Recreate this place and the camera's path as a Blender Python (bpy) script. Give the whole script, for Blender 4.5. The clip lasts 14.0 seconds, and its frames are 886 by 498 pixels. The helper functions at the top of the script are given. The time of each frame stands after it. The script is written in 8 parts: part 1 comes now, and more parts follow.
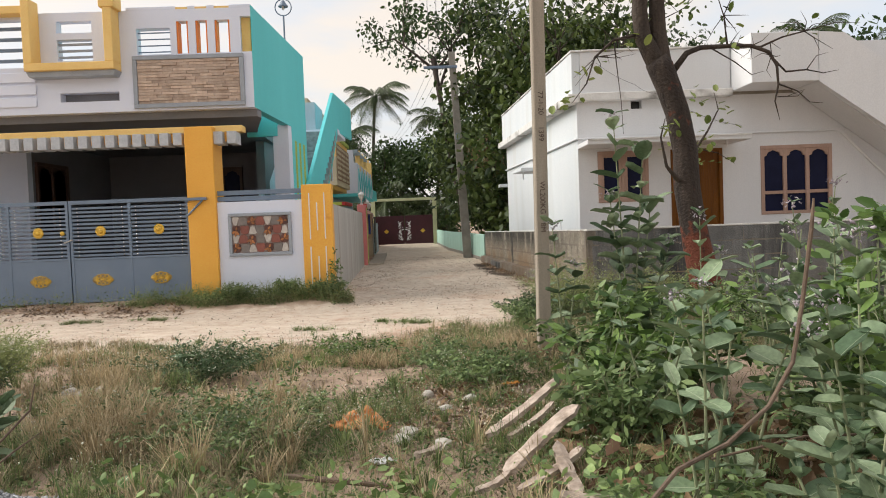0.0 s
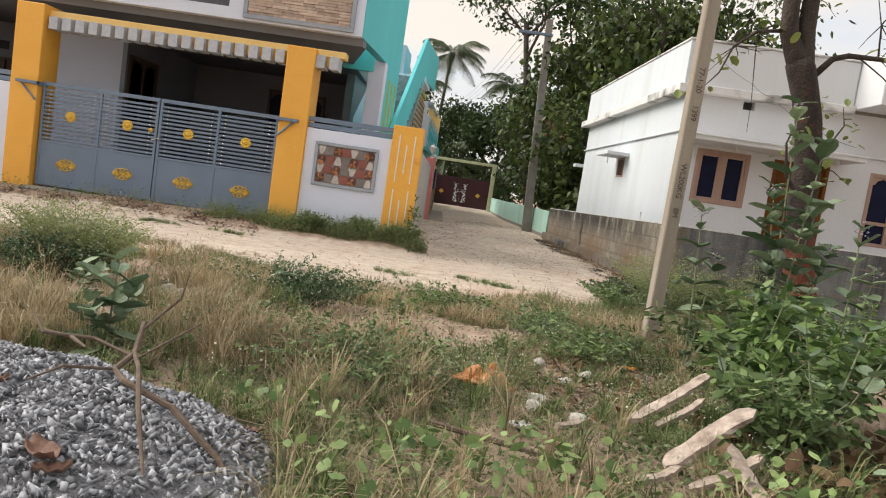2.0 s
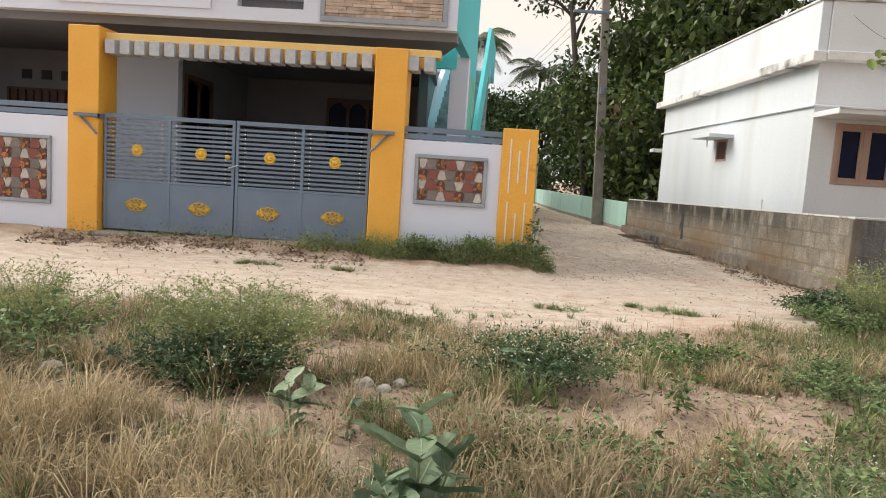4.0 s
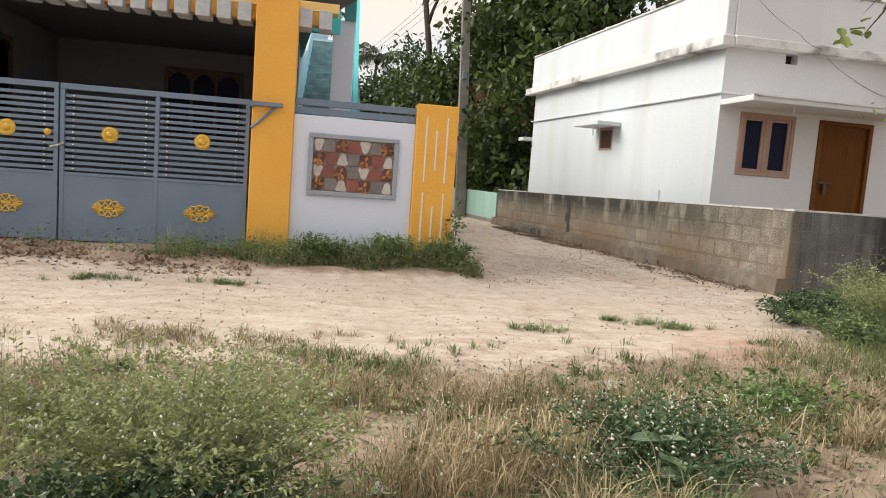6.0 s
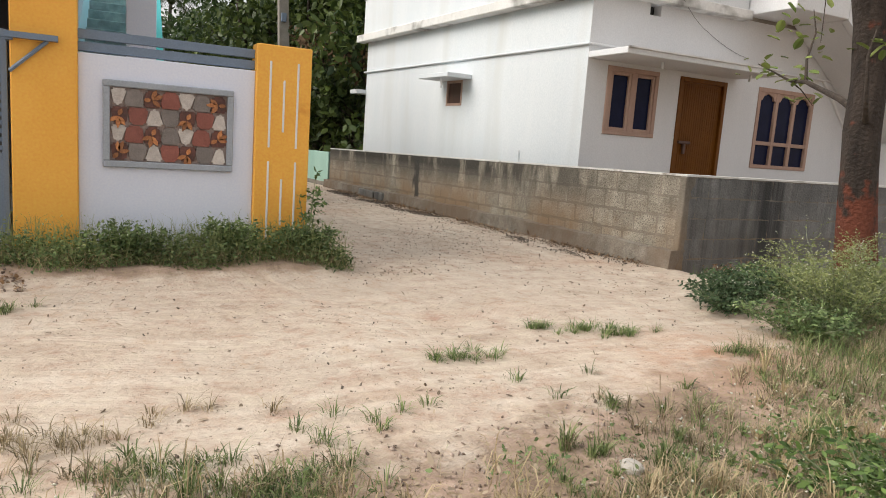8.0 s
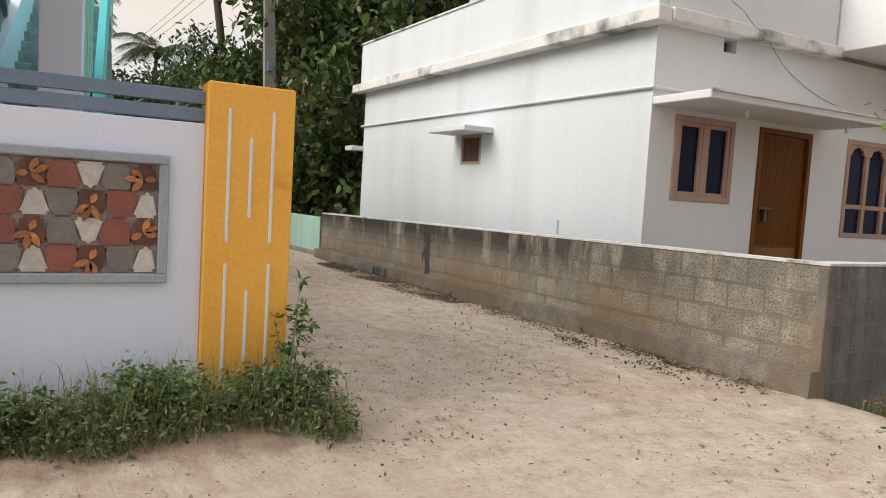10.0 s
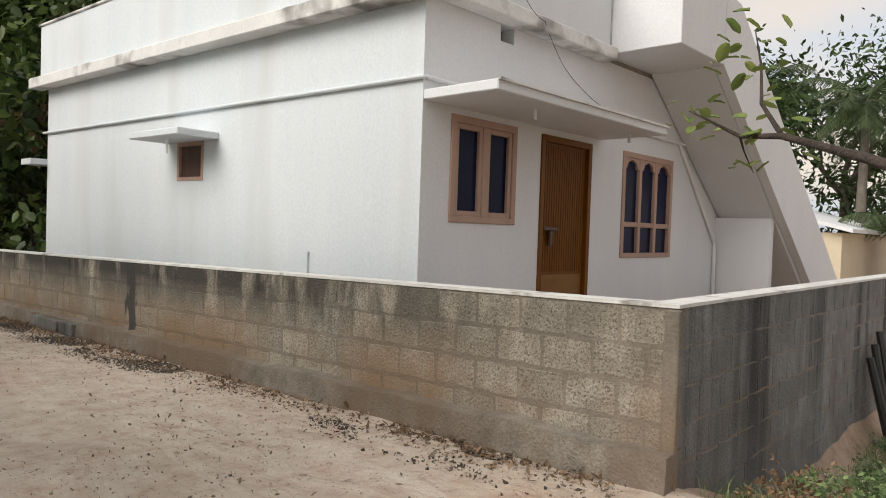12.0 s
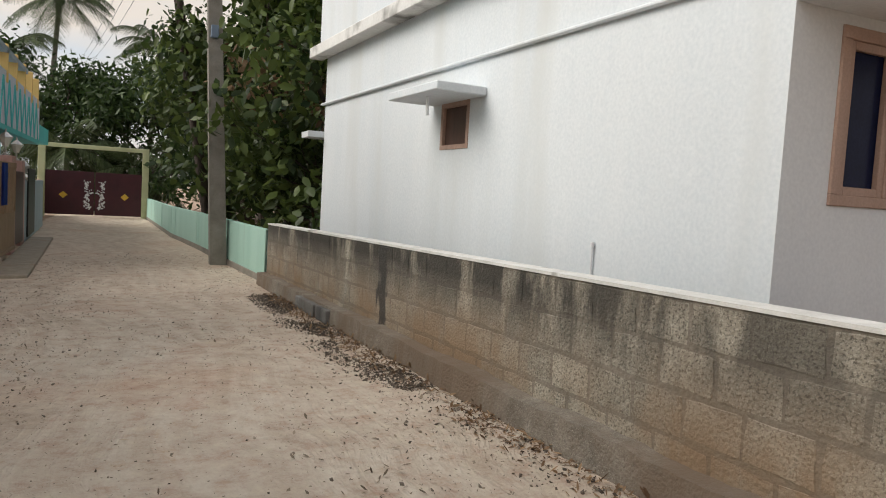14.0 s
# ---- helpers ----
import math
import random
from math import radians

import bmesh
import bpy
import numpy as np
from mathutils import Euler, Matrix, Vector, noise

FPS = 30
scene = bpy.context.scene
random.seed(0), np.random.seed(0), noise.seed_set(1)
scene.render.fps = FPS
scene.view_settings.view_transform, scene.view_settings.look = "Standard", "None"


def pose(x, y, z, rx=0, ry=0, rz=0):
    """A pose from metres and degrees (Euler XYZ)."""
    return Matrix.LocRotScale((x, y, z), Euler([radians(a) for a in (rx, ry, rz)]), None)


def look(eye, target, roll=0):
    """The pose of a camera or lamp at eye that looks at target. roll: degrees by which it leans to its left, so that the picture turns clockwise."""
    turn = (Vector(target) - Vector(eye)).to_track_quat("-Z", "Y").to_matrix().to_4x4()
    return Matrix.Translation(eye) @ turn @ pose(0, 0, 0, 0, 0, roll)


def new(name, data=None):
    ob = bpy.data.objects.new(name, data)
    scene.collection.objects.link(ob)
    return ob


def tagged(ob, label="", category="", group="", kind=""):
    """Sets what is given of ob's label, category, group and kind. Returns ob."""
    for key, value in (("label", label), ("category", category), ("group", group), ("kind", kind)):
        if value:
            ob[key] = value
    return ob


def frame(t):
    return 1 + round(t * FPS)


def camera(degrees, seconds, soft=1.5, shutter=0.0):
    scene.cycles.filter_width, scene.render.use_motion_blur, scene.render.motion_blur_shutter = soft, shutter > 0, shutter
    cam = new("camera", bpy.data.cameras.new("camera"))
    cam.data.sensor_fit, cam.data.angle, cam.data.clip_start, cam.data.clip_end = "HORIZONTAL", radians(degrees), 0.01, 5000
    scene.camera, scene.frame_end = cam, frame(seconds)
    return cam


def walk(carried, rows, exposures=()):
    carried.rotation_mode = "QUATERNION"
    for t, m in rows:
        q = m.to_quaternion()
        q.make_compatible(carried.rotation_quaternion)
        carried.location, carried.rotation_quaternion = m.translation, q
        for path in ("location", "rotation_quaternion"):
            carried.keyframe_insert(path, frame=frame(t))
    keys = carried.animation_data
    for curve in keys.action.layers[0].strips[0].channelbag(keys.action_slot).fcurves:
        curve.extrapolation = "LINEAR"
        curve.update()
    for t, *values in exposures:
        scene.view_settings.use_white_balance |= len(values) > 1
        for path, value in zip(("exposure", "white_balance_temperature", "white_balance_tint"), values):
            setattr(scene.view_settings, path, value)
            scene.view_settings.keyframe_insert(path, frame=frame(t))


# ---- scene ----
cam = camera(64.8, 14.0, 1.0, 0.08)
PATH = [
    (0, (0.674, 0.444, 1.423), (0.715, 2.442, 1.346), -2.2),
    (0.5, (0.671, 0.459, 1.382), (0.716, 2.457, 1.301), -0.1),
    (1, (0.591, 0.506, 1.268), (0.667, 2.503, 1.187), 3.8),
    (1.5, (0.24, 0.629, 1.219), (0.304, 2.623, 1.077), 6.9),
    (2, (-0.096, 0.773, 1.261), (-0.152, 2.764, 1.082), 8.5),
    (2.5, (-0.491, 1.092, 1.273), (-0.749, 3.065, 1.069), 6.9),
    (2.7, (-0.638, 1.227, 1.278), (-0.941, 3.193, 1.073), 6.2),
    (3.7, (-1.58, 2.04, 1.42), (-1.72, 4.02, 1.21), 4.2),
    (4.8, (-2.497, 2.91, 1.41), (-2.46, 4.899, 1.199), 2.2),
    (5, (-2.582, 3.074, 1.381), (-2.447, 5.057, 1.162), 1.8),
    (5.5, (-2.779, 3.616, 1.338), (-2.495, 5.584, 1.118), 2.2),
    (6, (-3.052, 4.31, 1.28), (-2.657, 6.261, 1.076), 4.2),
    (6.5, (-3.147, 4.85, 1.371), (-2.611, 6.763, 1.138), 4.3),
    (7, (-3.169, 5.294, 1.477), (-2.537, 7.172, 1.205), 4.5),
    (7.5, (-3.247, 5.745, 1.374), (-2.439, 7.552, 1.087), 3.9),
    (7.7, (-3.221, 5.95, 1.348), (-2.326, 7.713, 1.046), 4.0),
    (9.8, (-2.422, 8.644, 1.552), (-1.511, 10.417, 1.381), 3.3),
    (10, (-2.354, 8.873, 1.573), (-1.433, 10.642, 1.425), 3.4),
    (10.5, (-2.045, 9.317, 1.559), (-1.022, 11.032, 1.451), 3.1),
    (11, (-1.636, 9.843, 1.618), (-0.496, 11.484, 1.525), 3.2),
    (11.5, (-1.272, 10.353, 1.641), (0.15, 11.754, 1.528), 2.5),
    (12, (-0.86, 10.805, 1.626), (0.61, 12.161, 1.572), 1.9),
    (12.5, (-0.526, 11.296, 1.64), (0.793, 12.799, 1.635), 3.0),
    (13, (-0.208, 11.742, 1.632), (0.87, 13.425, 1.577), 5.3),
    (13.5, (0.225, 12.187, 1.611), (0.96, 14.044, 1.501), 6.9),
    (14, (0.447, 12.621, 1.604), (1.274, 14.437, 1.465), 3.3),
]
walk(cam, [(t, look(eye, target, roll)) for t, eye, target, roll in PATH], [(0, 0.42), (2.7, 0.47), (5, 0.50), (7.7, 0.40), (10, 0.31), (14, 0.20)])


# ---- daylight: a hazy late afternoon sky, the sun veiled, low on the -x side ----
SUN_UP, SUN_ROUND = 38.0, -80.0        # degrees; 0 round is +y, negative is towards -x
world = bpy.data.worlds.new("world")
scene.world = world
world.use_nodes = True
sky = world.node_tree.nodes.new("ShaderNodeTexSky")
sky.sky_type, sky.sun_disc = "NISHITA", False
sky.sun_elevation, sky.sun_rotation = radians(SUN_UP), radians(SUN_ROUND)
sky.air_density, sky.dust_density, sky.ozone_density = 1.0, 4.0, 1.0
veil = world.node_tree.nodes.new("ShaderNodeMix")          # high thin cloud over the whole sky
veil.data_type = "RGBA"
veil.inputs["Factor"].default_value = 0.68
heaven = world.node_tree.nodes.new("ShaderNodeTexCoord")
drift = world.node_tree.nodes.new("ShaderNodeMapping")
drift.inputs["Scale"].default_value = (1.0, 1.0, 3.2)
cloud = world.node_tree.nodes.new("ShaderNodeTexNoise")
cloud.inputs["Scale"].default_value, cloud.inputs["Detail"].default_value, cloud.inputs["Roughness"].default_value = 2.4, 5, 0.55
tone = world.node_tree.nodes.new("ShaderNodeValToRGB")
tone.color_ramp.elements[0].position, tone.color_ramp.elements[0].color = 0.40, (7.5, 7.95, 8.5, 1)
tone.color_ramp.elements[1].position, tone.color_ramp.elements[1].color = 0.60, (10.0, 8.7, 7.3, 1)
world.node_tree.links.new(heaven.outputs["Generated"], drift.inputs["Vector"])
world.node_tree.links.new(drift.outputs[0], cloud.inputs["Vector"])
world.node_tree.links.new(cloud.outputs["Fac"], tone.inputs[0])
world.node_tree.links.new(tone.outputs[0], veil.inputs[7])
world.node_tree.links.new(sky.outputs[0], veil.inputs[6])
back = world.node_tree.nodes["Background"]
back.inputs["Strength"].default_value = 0.098
world.node_tree.links.new(veil.outputs[2], back.inputs["Color"])
sun_data = bpy.data.lights.new("sun", "SUN")
sun_data.energy, sun_data.angle, sun_data.color = 2.45, radians(42), (1.0, 0.96, 0.90)
sun = new("sun", sun_data)
_a, _e = radians(SUN_ROUND), radians(SUN_UP)
sun.matrix_world = look((20 * math.sin(_a) * math.cos(_e), 20 * math.cos(_a) * math.cos(_e), 20 * math.sin(_e)), (0, 0, 0))


# ---- small builders ----
def thing(name, at=(0, 0, 0), label="", category="", group="", kind=""):
    ob = new(name)
    ob.location, ob.empty_display_size = at, 0.1
    ob["base"] = list(at)
    return tagged(ob, label, category, group, kind)


def base_of(ob):
    while ob is not None:
        if "base" in ob:
            return Vector(ob["base"])
        ob = ob.parent
    return Vector((0, 0, 0))


def mesh_of(name, bm, material, smooth=False):
    me = bpy.data.meshes.new(name)
    bm.to_mesh(me)
    bm.free()
    if smooth:
        me.shade_smooth()
    for m in material if isinstance(material, (list, tuple)) else [material]:
        me.materials.append(m)
    return me


def part(name, bm, material, parent=None, label="", smooth=False):
    """One mesh object under a thing; the bmesh is in world metres."""
    if parent is not None:
        bmesh.ops.translate(bm, verts=bm.verts, vec=-base_of(parent))
    ob = new(name, mesh_of(name, bm, material, smooth))
    ob.parent = parent
    return tagged(ob, label)


def raw(name, verts, faces, material, parent=None, label="", smooth=False):
    me = bpy.data.meshes.new(name)
    me.from_pydata(verts, [], faces)
    me.materials.append(material)
    if smooth:
        me.shade_smooth()
    ob = new(name, me)
    ob.parent = parent
    return tagged(ob, label)


def box(x0, y0, z0, x1, y1, z1, bevel=0.0, bm=None):
    own = bmesh.new()
    bmesh.ops.create_cube(own, size=1.0)
    for v in own.verts:
        v.co = Vector((x0 + (v.co.x + 0.5) * (x1 - x0), y0 + (v.co.y + 0.5) * (y1 - y0), z0 + (v.co.z + 0.5) * (z1 - z0)))
    if bevel:
        bmesh.ops.bevel(own, geom=own.edges[:], offset=bevel, segments=1, affect="EDGES")
    if bm is None:
        return own
    join(bm, own)
    return bm


def join(bm, other, m=None):
    if m is not None:
        bmesh.ops.transform(other, matrix=m, verts=other.verts)
    me = bpy.data.meshes.new("t")
    other.to_mesh(me)
    other.free()
    bm.from_mesh(me)
    bpy.data.meshes.remove(me)
    return bm


def boxes(rows, bevel=0.0):
    bm = bmesh.new()
    for r in rows:
        box(*r, bevel=bevel, bm=bm)
    return bm


def rod(points, radii, sides=8):
    """A tapered tube along points."""
    bm = bmesh.new()
    rings = []
    pts = [Vector(p) for p in points]
    for i, p in enumerate(pts):
        way = (pts[min(i + 1, len(pts) - 1)] - pts[max(i - 1, 0)]).normalized()
        side = way.orthogonal().normalized() if i == 0 else (side - way * side.dot(way)).normalized()
        up = way.cross(side)
        r = radii[i] if isinstance(radii, (list, tuple)) else radii
        rings.append([bm.verts.new(p + r * (math.cos(a) * side + math.sin(a) * up)) for a in (2 * math.pi * k / sides for k in range(sides))])
    for a, b in zip(rings, rings[1:]):
        for k in range(sides):
            bm.faces.new((a[k], a[(k + 1) % sides], b[(k + 1) % sides], b[k]))
    bm.faces.new(rings[0][::-1])
    bm.faces.new(rings[-1])
    return bm


def lathe(rows, sides=16, at=(0, 0, 0)):
    """A turned shape: rows of radius and height."""
    bm = bmesh.new()
    rings = [[bm.verts.new((at[0] + r * math.cos(2 * math.pi * k / sides), at[1] + r * math.sin(2 * math.pi * k / sides), at[2] + z)) for k in range(sides)] for r, z in rows]
    for a, b in zip(rings, rings[1:]):
        for k in range(sides):
            bm.faces.new((a[k], a[(k + 1) % sides], b[(k + 1) % sides], b[k]))
    bm.faces.new(rings[0][::-1])
    bm.faces.new(rings[-1])
    return bm


def prism(outline, a, b, axis="y"):
    """A flat outline of (u, v) pushed out from a to b along an axis: y: u is x, v is z; x: u is y, v is z; z: u is x, v is y."""
    bm = bmesh.new()
    put = {"y": lambda u, v, w: (u, w, v), "x": lambda u, v, w: (w, u, v), "z": lambda u, v, w: (u, v, w)}[axis]
    lo = [bm.verts.new(put(u, v, a)) for u, v in outline]
    hi = [bm.verts.new(put(u, v, b)) for u, v in outline]
    bm.faces.new(lo)
    bm.faces.new(hi[::-1])
    for i in range(len(lo)):
        j = (i + 1) % len(lo)
        bm.faces.new((lo[j], lo[i], hi[i], hi[j]))
    bmesh.ops.recalc_face_normals(bm, faces=bm.faces)
    return bm


def holed(x0, x1, z0, z1, y0, y1, holes):
    """A wall in x and z with openings (x0, x1, z0, z1) right through it."""
    xs = sorted({x0, x1, *[v for h in holes for v in h[:2] if x0 < v < x1]})
    zs = sorted({z0, z1, *[v for h in holes for v in h[2:] if z0 < v < z1]})
    solid = {}
    for i in range(len(xs) - 1):
        for k in range(len(zs) - 1):
            cx, cz = (xs[i] + xs[i + 1]) / 2, (zs[k] + zs[k + 1]) / 2
            solid[i, k] = not any(h[0] < cx < h[1] and h[2] < cz < h[3] for h in holes)
    bm = bmesh.new()
    got = {}

    def v(i, w, k):
        if (i, w, k) not in got:
            got[i, w, k] = bm.verts.new((xs[i], (y0, y1)[w], zs[k]))
        return got[i, w, k]

    for (i, k), full in solid.items():
        if not full:
            continue
        bm.faces.new((v(i, 0, k), v(i + 1, 0, k), v(i + 1, 0, k + 1), v(i, 0, k + 1)))
        bm.faces.new((v(i, 1, k), v(i, 1, k + 1), v(i + 1, 1, k + 1), v(i + 1, 1, k)))
        if not solid.get((i - 1, k)):
            bm.faces.new((v(i, 0, k), v(i, 0, k + 1), v(i, 1, k + 1), v(i, 1, k)))
        if not solid.get((i + 1, k)):
            bm.faces.new((v(i + 1, 0, k), v(i + 1, 1, k), v(i + 1, 1, k + 1), v(i + 1, 0, k + 1)))
        if not solid.get((i, k - 1)):
            bm.faces.new((v(i, 0, k), v(i, 1, k), v(i + 1, 1, k), v(i + 1, 0, k)))
        if not solid.get((i, k + 1)):
            bm.faces.new((v(i, 0, k + 1), v(i + 1, 0, k + 1), v(i + 1, 1, k + 1), v(i, 1, k + 1)))
    return bm


def along(p, q):
    """The pose that lays local x along the line from p to q in the plan."""
    return Matrix.Translation((p[0], p[1], 0)) @ Matrix.Rotation(math.atan2(q[1] - p[1], q[0] - p[0]), 4, "Z")


def moved(bm, m):
    bmesh.ops.transform(bm, matrix=m, verts=bm.verts)
    return bm


# ---- materials ----
def ramp(nt, stops):
    n = nt.nodes.new("ShaderNodeValToRGB")
    e = n.color_ramp.elements
    while len(e) < len(stops):
        e.new(0.5)
    for i, (p, c) in enumerate(stops):
        e[i].position = p
        e[i].color = (*c, 1) if len(c) == 3 else c
    return n


def surface(name, stops, grain=6.0, rough=0.8, metal=0.0, bump=0.2, fine=60.0, stain=None, each=0.0, streak=False, spec=0.5, bump_at=0.01):
    """Two-scale noise colour between stops, fine relief, optional stains (colour, scale, from, to) and a per-piece shift."""
    m = bpy.data.materials.new(name)
    m.use_nodes = True
    nt = m.node_tree
    n, l = nt.nodes, nt.links
    bsdf = n["Principled BSDF"]
    bsdf.inputs["Roughness"].default_value, bsdf.inputs["Metallic"].default_value = rough, metal
    bsdf.inputs["Specular IOR Level"].default_value = spec
    geo = n.new("ShaderNodeNewGeometry")
    a = n.new("ShaderNodeTexNoise")
    a.inputs["Scale"].default_value, a.inputs["Detail"].default_value, a.inputs["Roughness"].default_value = grain, 6, 0.62
    where = geo.outputs["Position"]
    if streak:
        sc = n.new("ShaderNodeVectorMath")
        sc.operation = "MULTIPLY"
        sc.inputs[1].default_value = (1, 1, 0.12)
        l.new(where, sc.inputs[0])
        l.new(sc.outputs[0], a.inputs["Vector"])
    else:
        l.new(where, a.inputs["Vector"])
    r = ramp(nt, stops)
    l.new(a.outputs["Fac"], r.inputs[0])
    colour = r.outputs[0]
    f = n.new("ShaderNodeTexNoise")
    f.inputs["Scale"].default_value, f.inputs["Detail"].default_value = fine, 3
    l.new(where, f.inputs["Vector"])
    mix = n.new("ShaderNodeMix")
    mix.data_type, mix.blend_type = "RGBA", "OVERLAY"
    mix.inputs["Factor"].default_value = 0.25
    l.new(colour, mix.inputs[6])
    l.new(f.outputs["Fac"], mix.inputs[7])
    colour = mix.outputs[2]
    if stain:
        tint, scale, lo, hi = stain
        s = n.new("ShaderNodeTexNoise")
        s.inputs["Scale"].default_value, s.inputs["Detail"].default_value = scale, 5
        if streak:
            l.new(sc.outputs[0], s.inputs["Vector"])
        else:
            l.new(where, s.inputs["Vector"])
        sr = ramp(nt, [(lo, (0, 0, 0)), (hi, (1, 1, 1))])
        l.new(s.outputs["Fac"], sr.inputs[0])
        sm = n.new("ShaderNodeMix")
        sm.data_type = "RGBA"
        l.new(sr.outputs[0], sm.inputs["Factor"])
        l.new(colour, sm.inputs[6])
        sm.inputs[7].default_value = (*tint, 1)
        colour = sm.outputs[2]
    if each:
        o = n.new("ShaderNodeObjectInfo")
        mr = n.new("ShaderNodeMapRange")
        mr.inputs["To Min"].default_value, mr.inputs["To Max"].default_value = 1 - each, 1 + each
        l.new(o.outputs["Random"], mr.inputs["Value"])
        hs = n.new("ShaderNodeHueSaturation")
        l.new(mr.outputs[0], hs.inputs["Value"])
        l.new(colour, hs.inputs["Color"])
        colour = hs.outputs[0]
    l.new(colour, bsdf.inputs["Base Color"])
    if bump:
        b = n.new("ShaderNodeBump")
        b.inputs["Strength"].default_value, b.inputs["Distance"].default_value = bump, bump_at
        l.new(f.outputs["Fac"], b.inputs["Height"])
        l.new(b.outputs[0], bsdf.inputs["Normal"])
    return m


def leafy(name, dark, light, rough=0.6, island=True, through_light=0.25, mottle=0.0):
    """Foliage: colour shifts from leaf to leaf, with a little light through it."""
    m = bpy.data.materials.new(name)
    m.use_nodes = True
    nt = m.node_tree
    n, l = nt.nodes, nt.links
    bsdf = n["Principled BSDF"]
    bsdf.inputs["Roughness"].default_value = rough
    bsdf.inputs["Specular IOR Level"].default_value = 0.35
    pick = n.new("ShaderNodeNewGeometry" if island else "ShaderNodeObjectInfo")
    mid = [(a + b) / 2 for a, b in zip(dark, light)]
    r = ramp(nt, [(0.0, dark), (0.55, mid), (1.0, light)])
    l.new(pick.outputs["Random Per Island" if island else "Random"], r.inputs[0])
    geo = n.new("ShaderNodeNewGeometry")
    big = n.new("ShaderNodeTexNoise")
    big.inputs["Scale"].default_value = 0.9
    l.new(geo.outputs["Position"], big.inputs["Vector"])
    hs = n.new("ShaderNodeHueSaturation")
    mr = n.new("ShaderNodeMapRange")
    mr.inputs["From Min"].default_value, mr.inputs["From Max"].default_value = 0.3, 0.7
    mr.inputs["To Min"].default_value, mr.inputs["To Max"].default_value = 0.75, 1.25
    l.new(big.outputs["Fac"], mr.inputs["Value"])
    l.new(mr.outputs[0], hs.inputs["Value"])
    l.new(r.outputs[0], hs.inputs["Color"])
    if mottle:
        spot = n.new("ShaderNodeTexNoise")
        spot.inputs["Scale"].default_value, spot.inputs["Detail"].default_value = 55, 4
        l.new(geo.outputs["Position"], spot.inputs["Vector"])
        mix = n.new("ShaderNodeMix")
        mix.data_type, mix.blend_type = "RGBA", "OVERLAY"
        mix.inputs["Factor"].default_value = mottle
        l.new(r.outputs[0], mix.inputs[6])
        l.new(spot.outputs["Fac"], mix.inputs[7])
        l.new(mix.outputs[2], hs.inputs["Color"])
        bump = n.new("ShaderNodeBump")
        bump.inputs["Strength"].default_value, bump.inputs["Distance"].default_value = 0.5, 0.004
        l.new(spot.outputs["Fac"], bump.inputs["Height"])
        l.new(bump.outputs[0], bsdf.inputs["Normal"])
    l.new(hs.outputs[0], bsdf.inputs["Base Color"])
    tr = n.new("ShaderNodeBsdfTranslucent")
    l.new(hs.outputs[0], tr.inputs["Color"])
    mx = n.new("ShaderNodeMixShader")
    mx.inputs[0].default_value = through_light
    l.new(bsdf.outputs[0], mx.inputs[1])
    l.new(tr.outputs[0], mx.inputs[2])
    l.new(mx.outputs[0], n["Material Output"].inputs["Surface"])
    return m


WHITE = surface("white_paint", [(0.3, (0.635, 0.645, 0.66)), (0.7, (0.695, 0.70, 0.71))], 1.2, 0.75, bump=0.12, fine=40, streak=True)
OLD_WHITE = surface("weathered_white_paint", [(0.3, (0.605, 0.643, 0.675)), (0.7, (0.665, 0.69, 0.71))], 1.4, 0.8, bump=0.05, fine=35, streak=True, stain=((0.57, 0.585, 0.58), 1.3, 0.52, 0.75))
LEDGE = surface("stained_ledge_paint", [(0.3, (0.60, 0.59, 0.57)), (0.7, (0.74, 0.73, 0.71))], 2.0, 0.85, bump=0.2, fine=30, stain=((0.17, 0.16, 0.145), 1.7, 0.50, 0.68))
LILAC = surface("lilac_white_paint", [(0.3, (0.69, 0.73, 0.85)), (0.7, (0.745, 0.78, 0.89))], 1.0, 0.7, bump=0.08, fine=50)
TEAL = surface("turquoise_paint", [(0.3, (0.10, 0.56, 0.59)), (0.7, (0.13, 0.63, 0.66))], 0.8, 0.65, bump=0.08, fine=50, streak=True)
ORANGE = surface("orange_yellow_paint", [(0.3, (0.80, 0.385, 0.05)), (0.7, (0.86, 0.445, 0.07))], 1.6, 0.55, bump=0.08, fine=40, stain=((0.62, 0.24, 0.03), 4.0, 0.66, 0.85))
YELLOW = surface("yellow_paint", [(0.3, (0.80, 0.53, 0.17)), (0.7, (0.87, 0.60, 0.22))], 1.6, 0.6, bump=0.08, fine=40)
DEEP_ORANGE = surface("deep_orange_paint", [(0.3, (0.75, 0.20, 0.03)), (0.7, (0.8, 0.25, 0.04))], 1.6, 0.6, bump=0.05)
GREY_METAL = surface("grey_blue_enamel", [(0.3, (0.14, 0.19, 0.265)), (0.7, (0.17, 0.225, 0.305))], 2.2, 0.42, bump=0.05, fine=80, stain=((0.17, 0.18, 0.19), 3.0, 0.66, 0.9))
GREY_TRIM = surface("grey_trim_paint", [(0.3, (0.28, 0.31, 0.35)), (0.7, (0.36, 0.39, 0.44))], 4.0, 0.5, bump=0.06)
GOLD = surface("gold_paint", [(0.3, (0.62, 0.36, 0.03)), (0.7, (0.80, 0.52, 0.08))], 20.0, 0.38, metal=0.1, bump=0.1)
DARK_STONE = surface("dark_slate", [(0.3, (0.09, 0.09, 0.10)), (0.7, (0.17, 0.17, 0.18))], 9.0, 0.6, bump=0.5, fine=45)
# Darker than the walls' own grey: the porch's shade is put into the colour.
PORCH_SHADED = surface("shade_darkened_porch_paint", [(0.3, (0.18, 0.18, 0.20)), (0.7, (0.225, 0.225, 0.245))], 1.0, 0.8, bump=0.05)
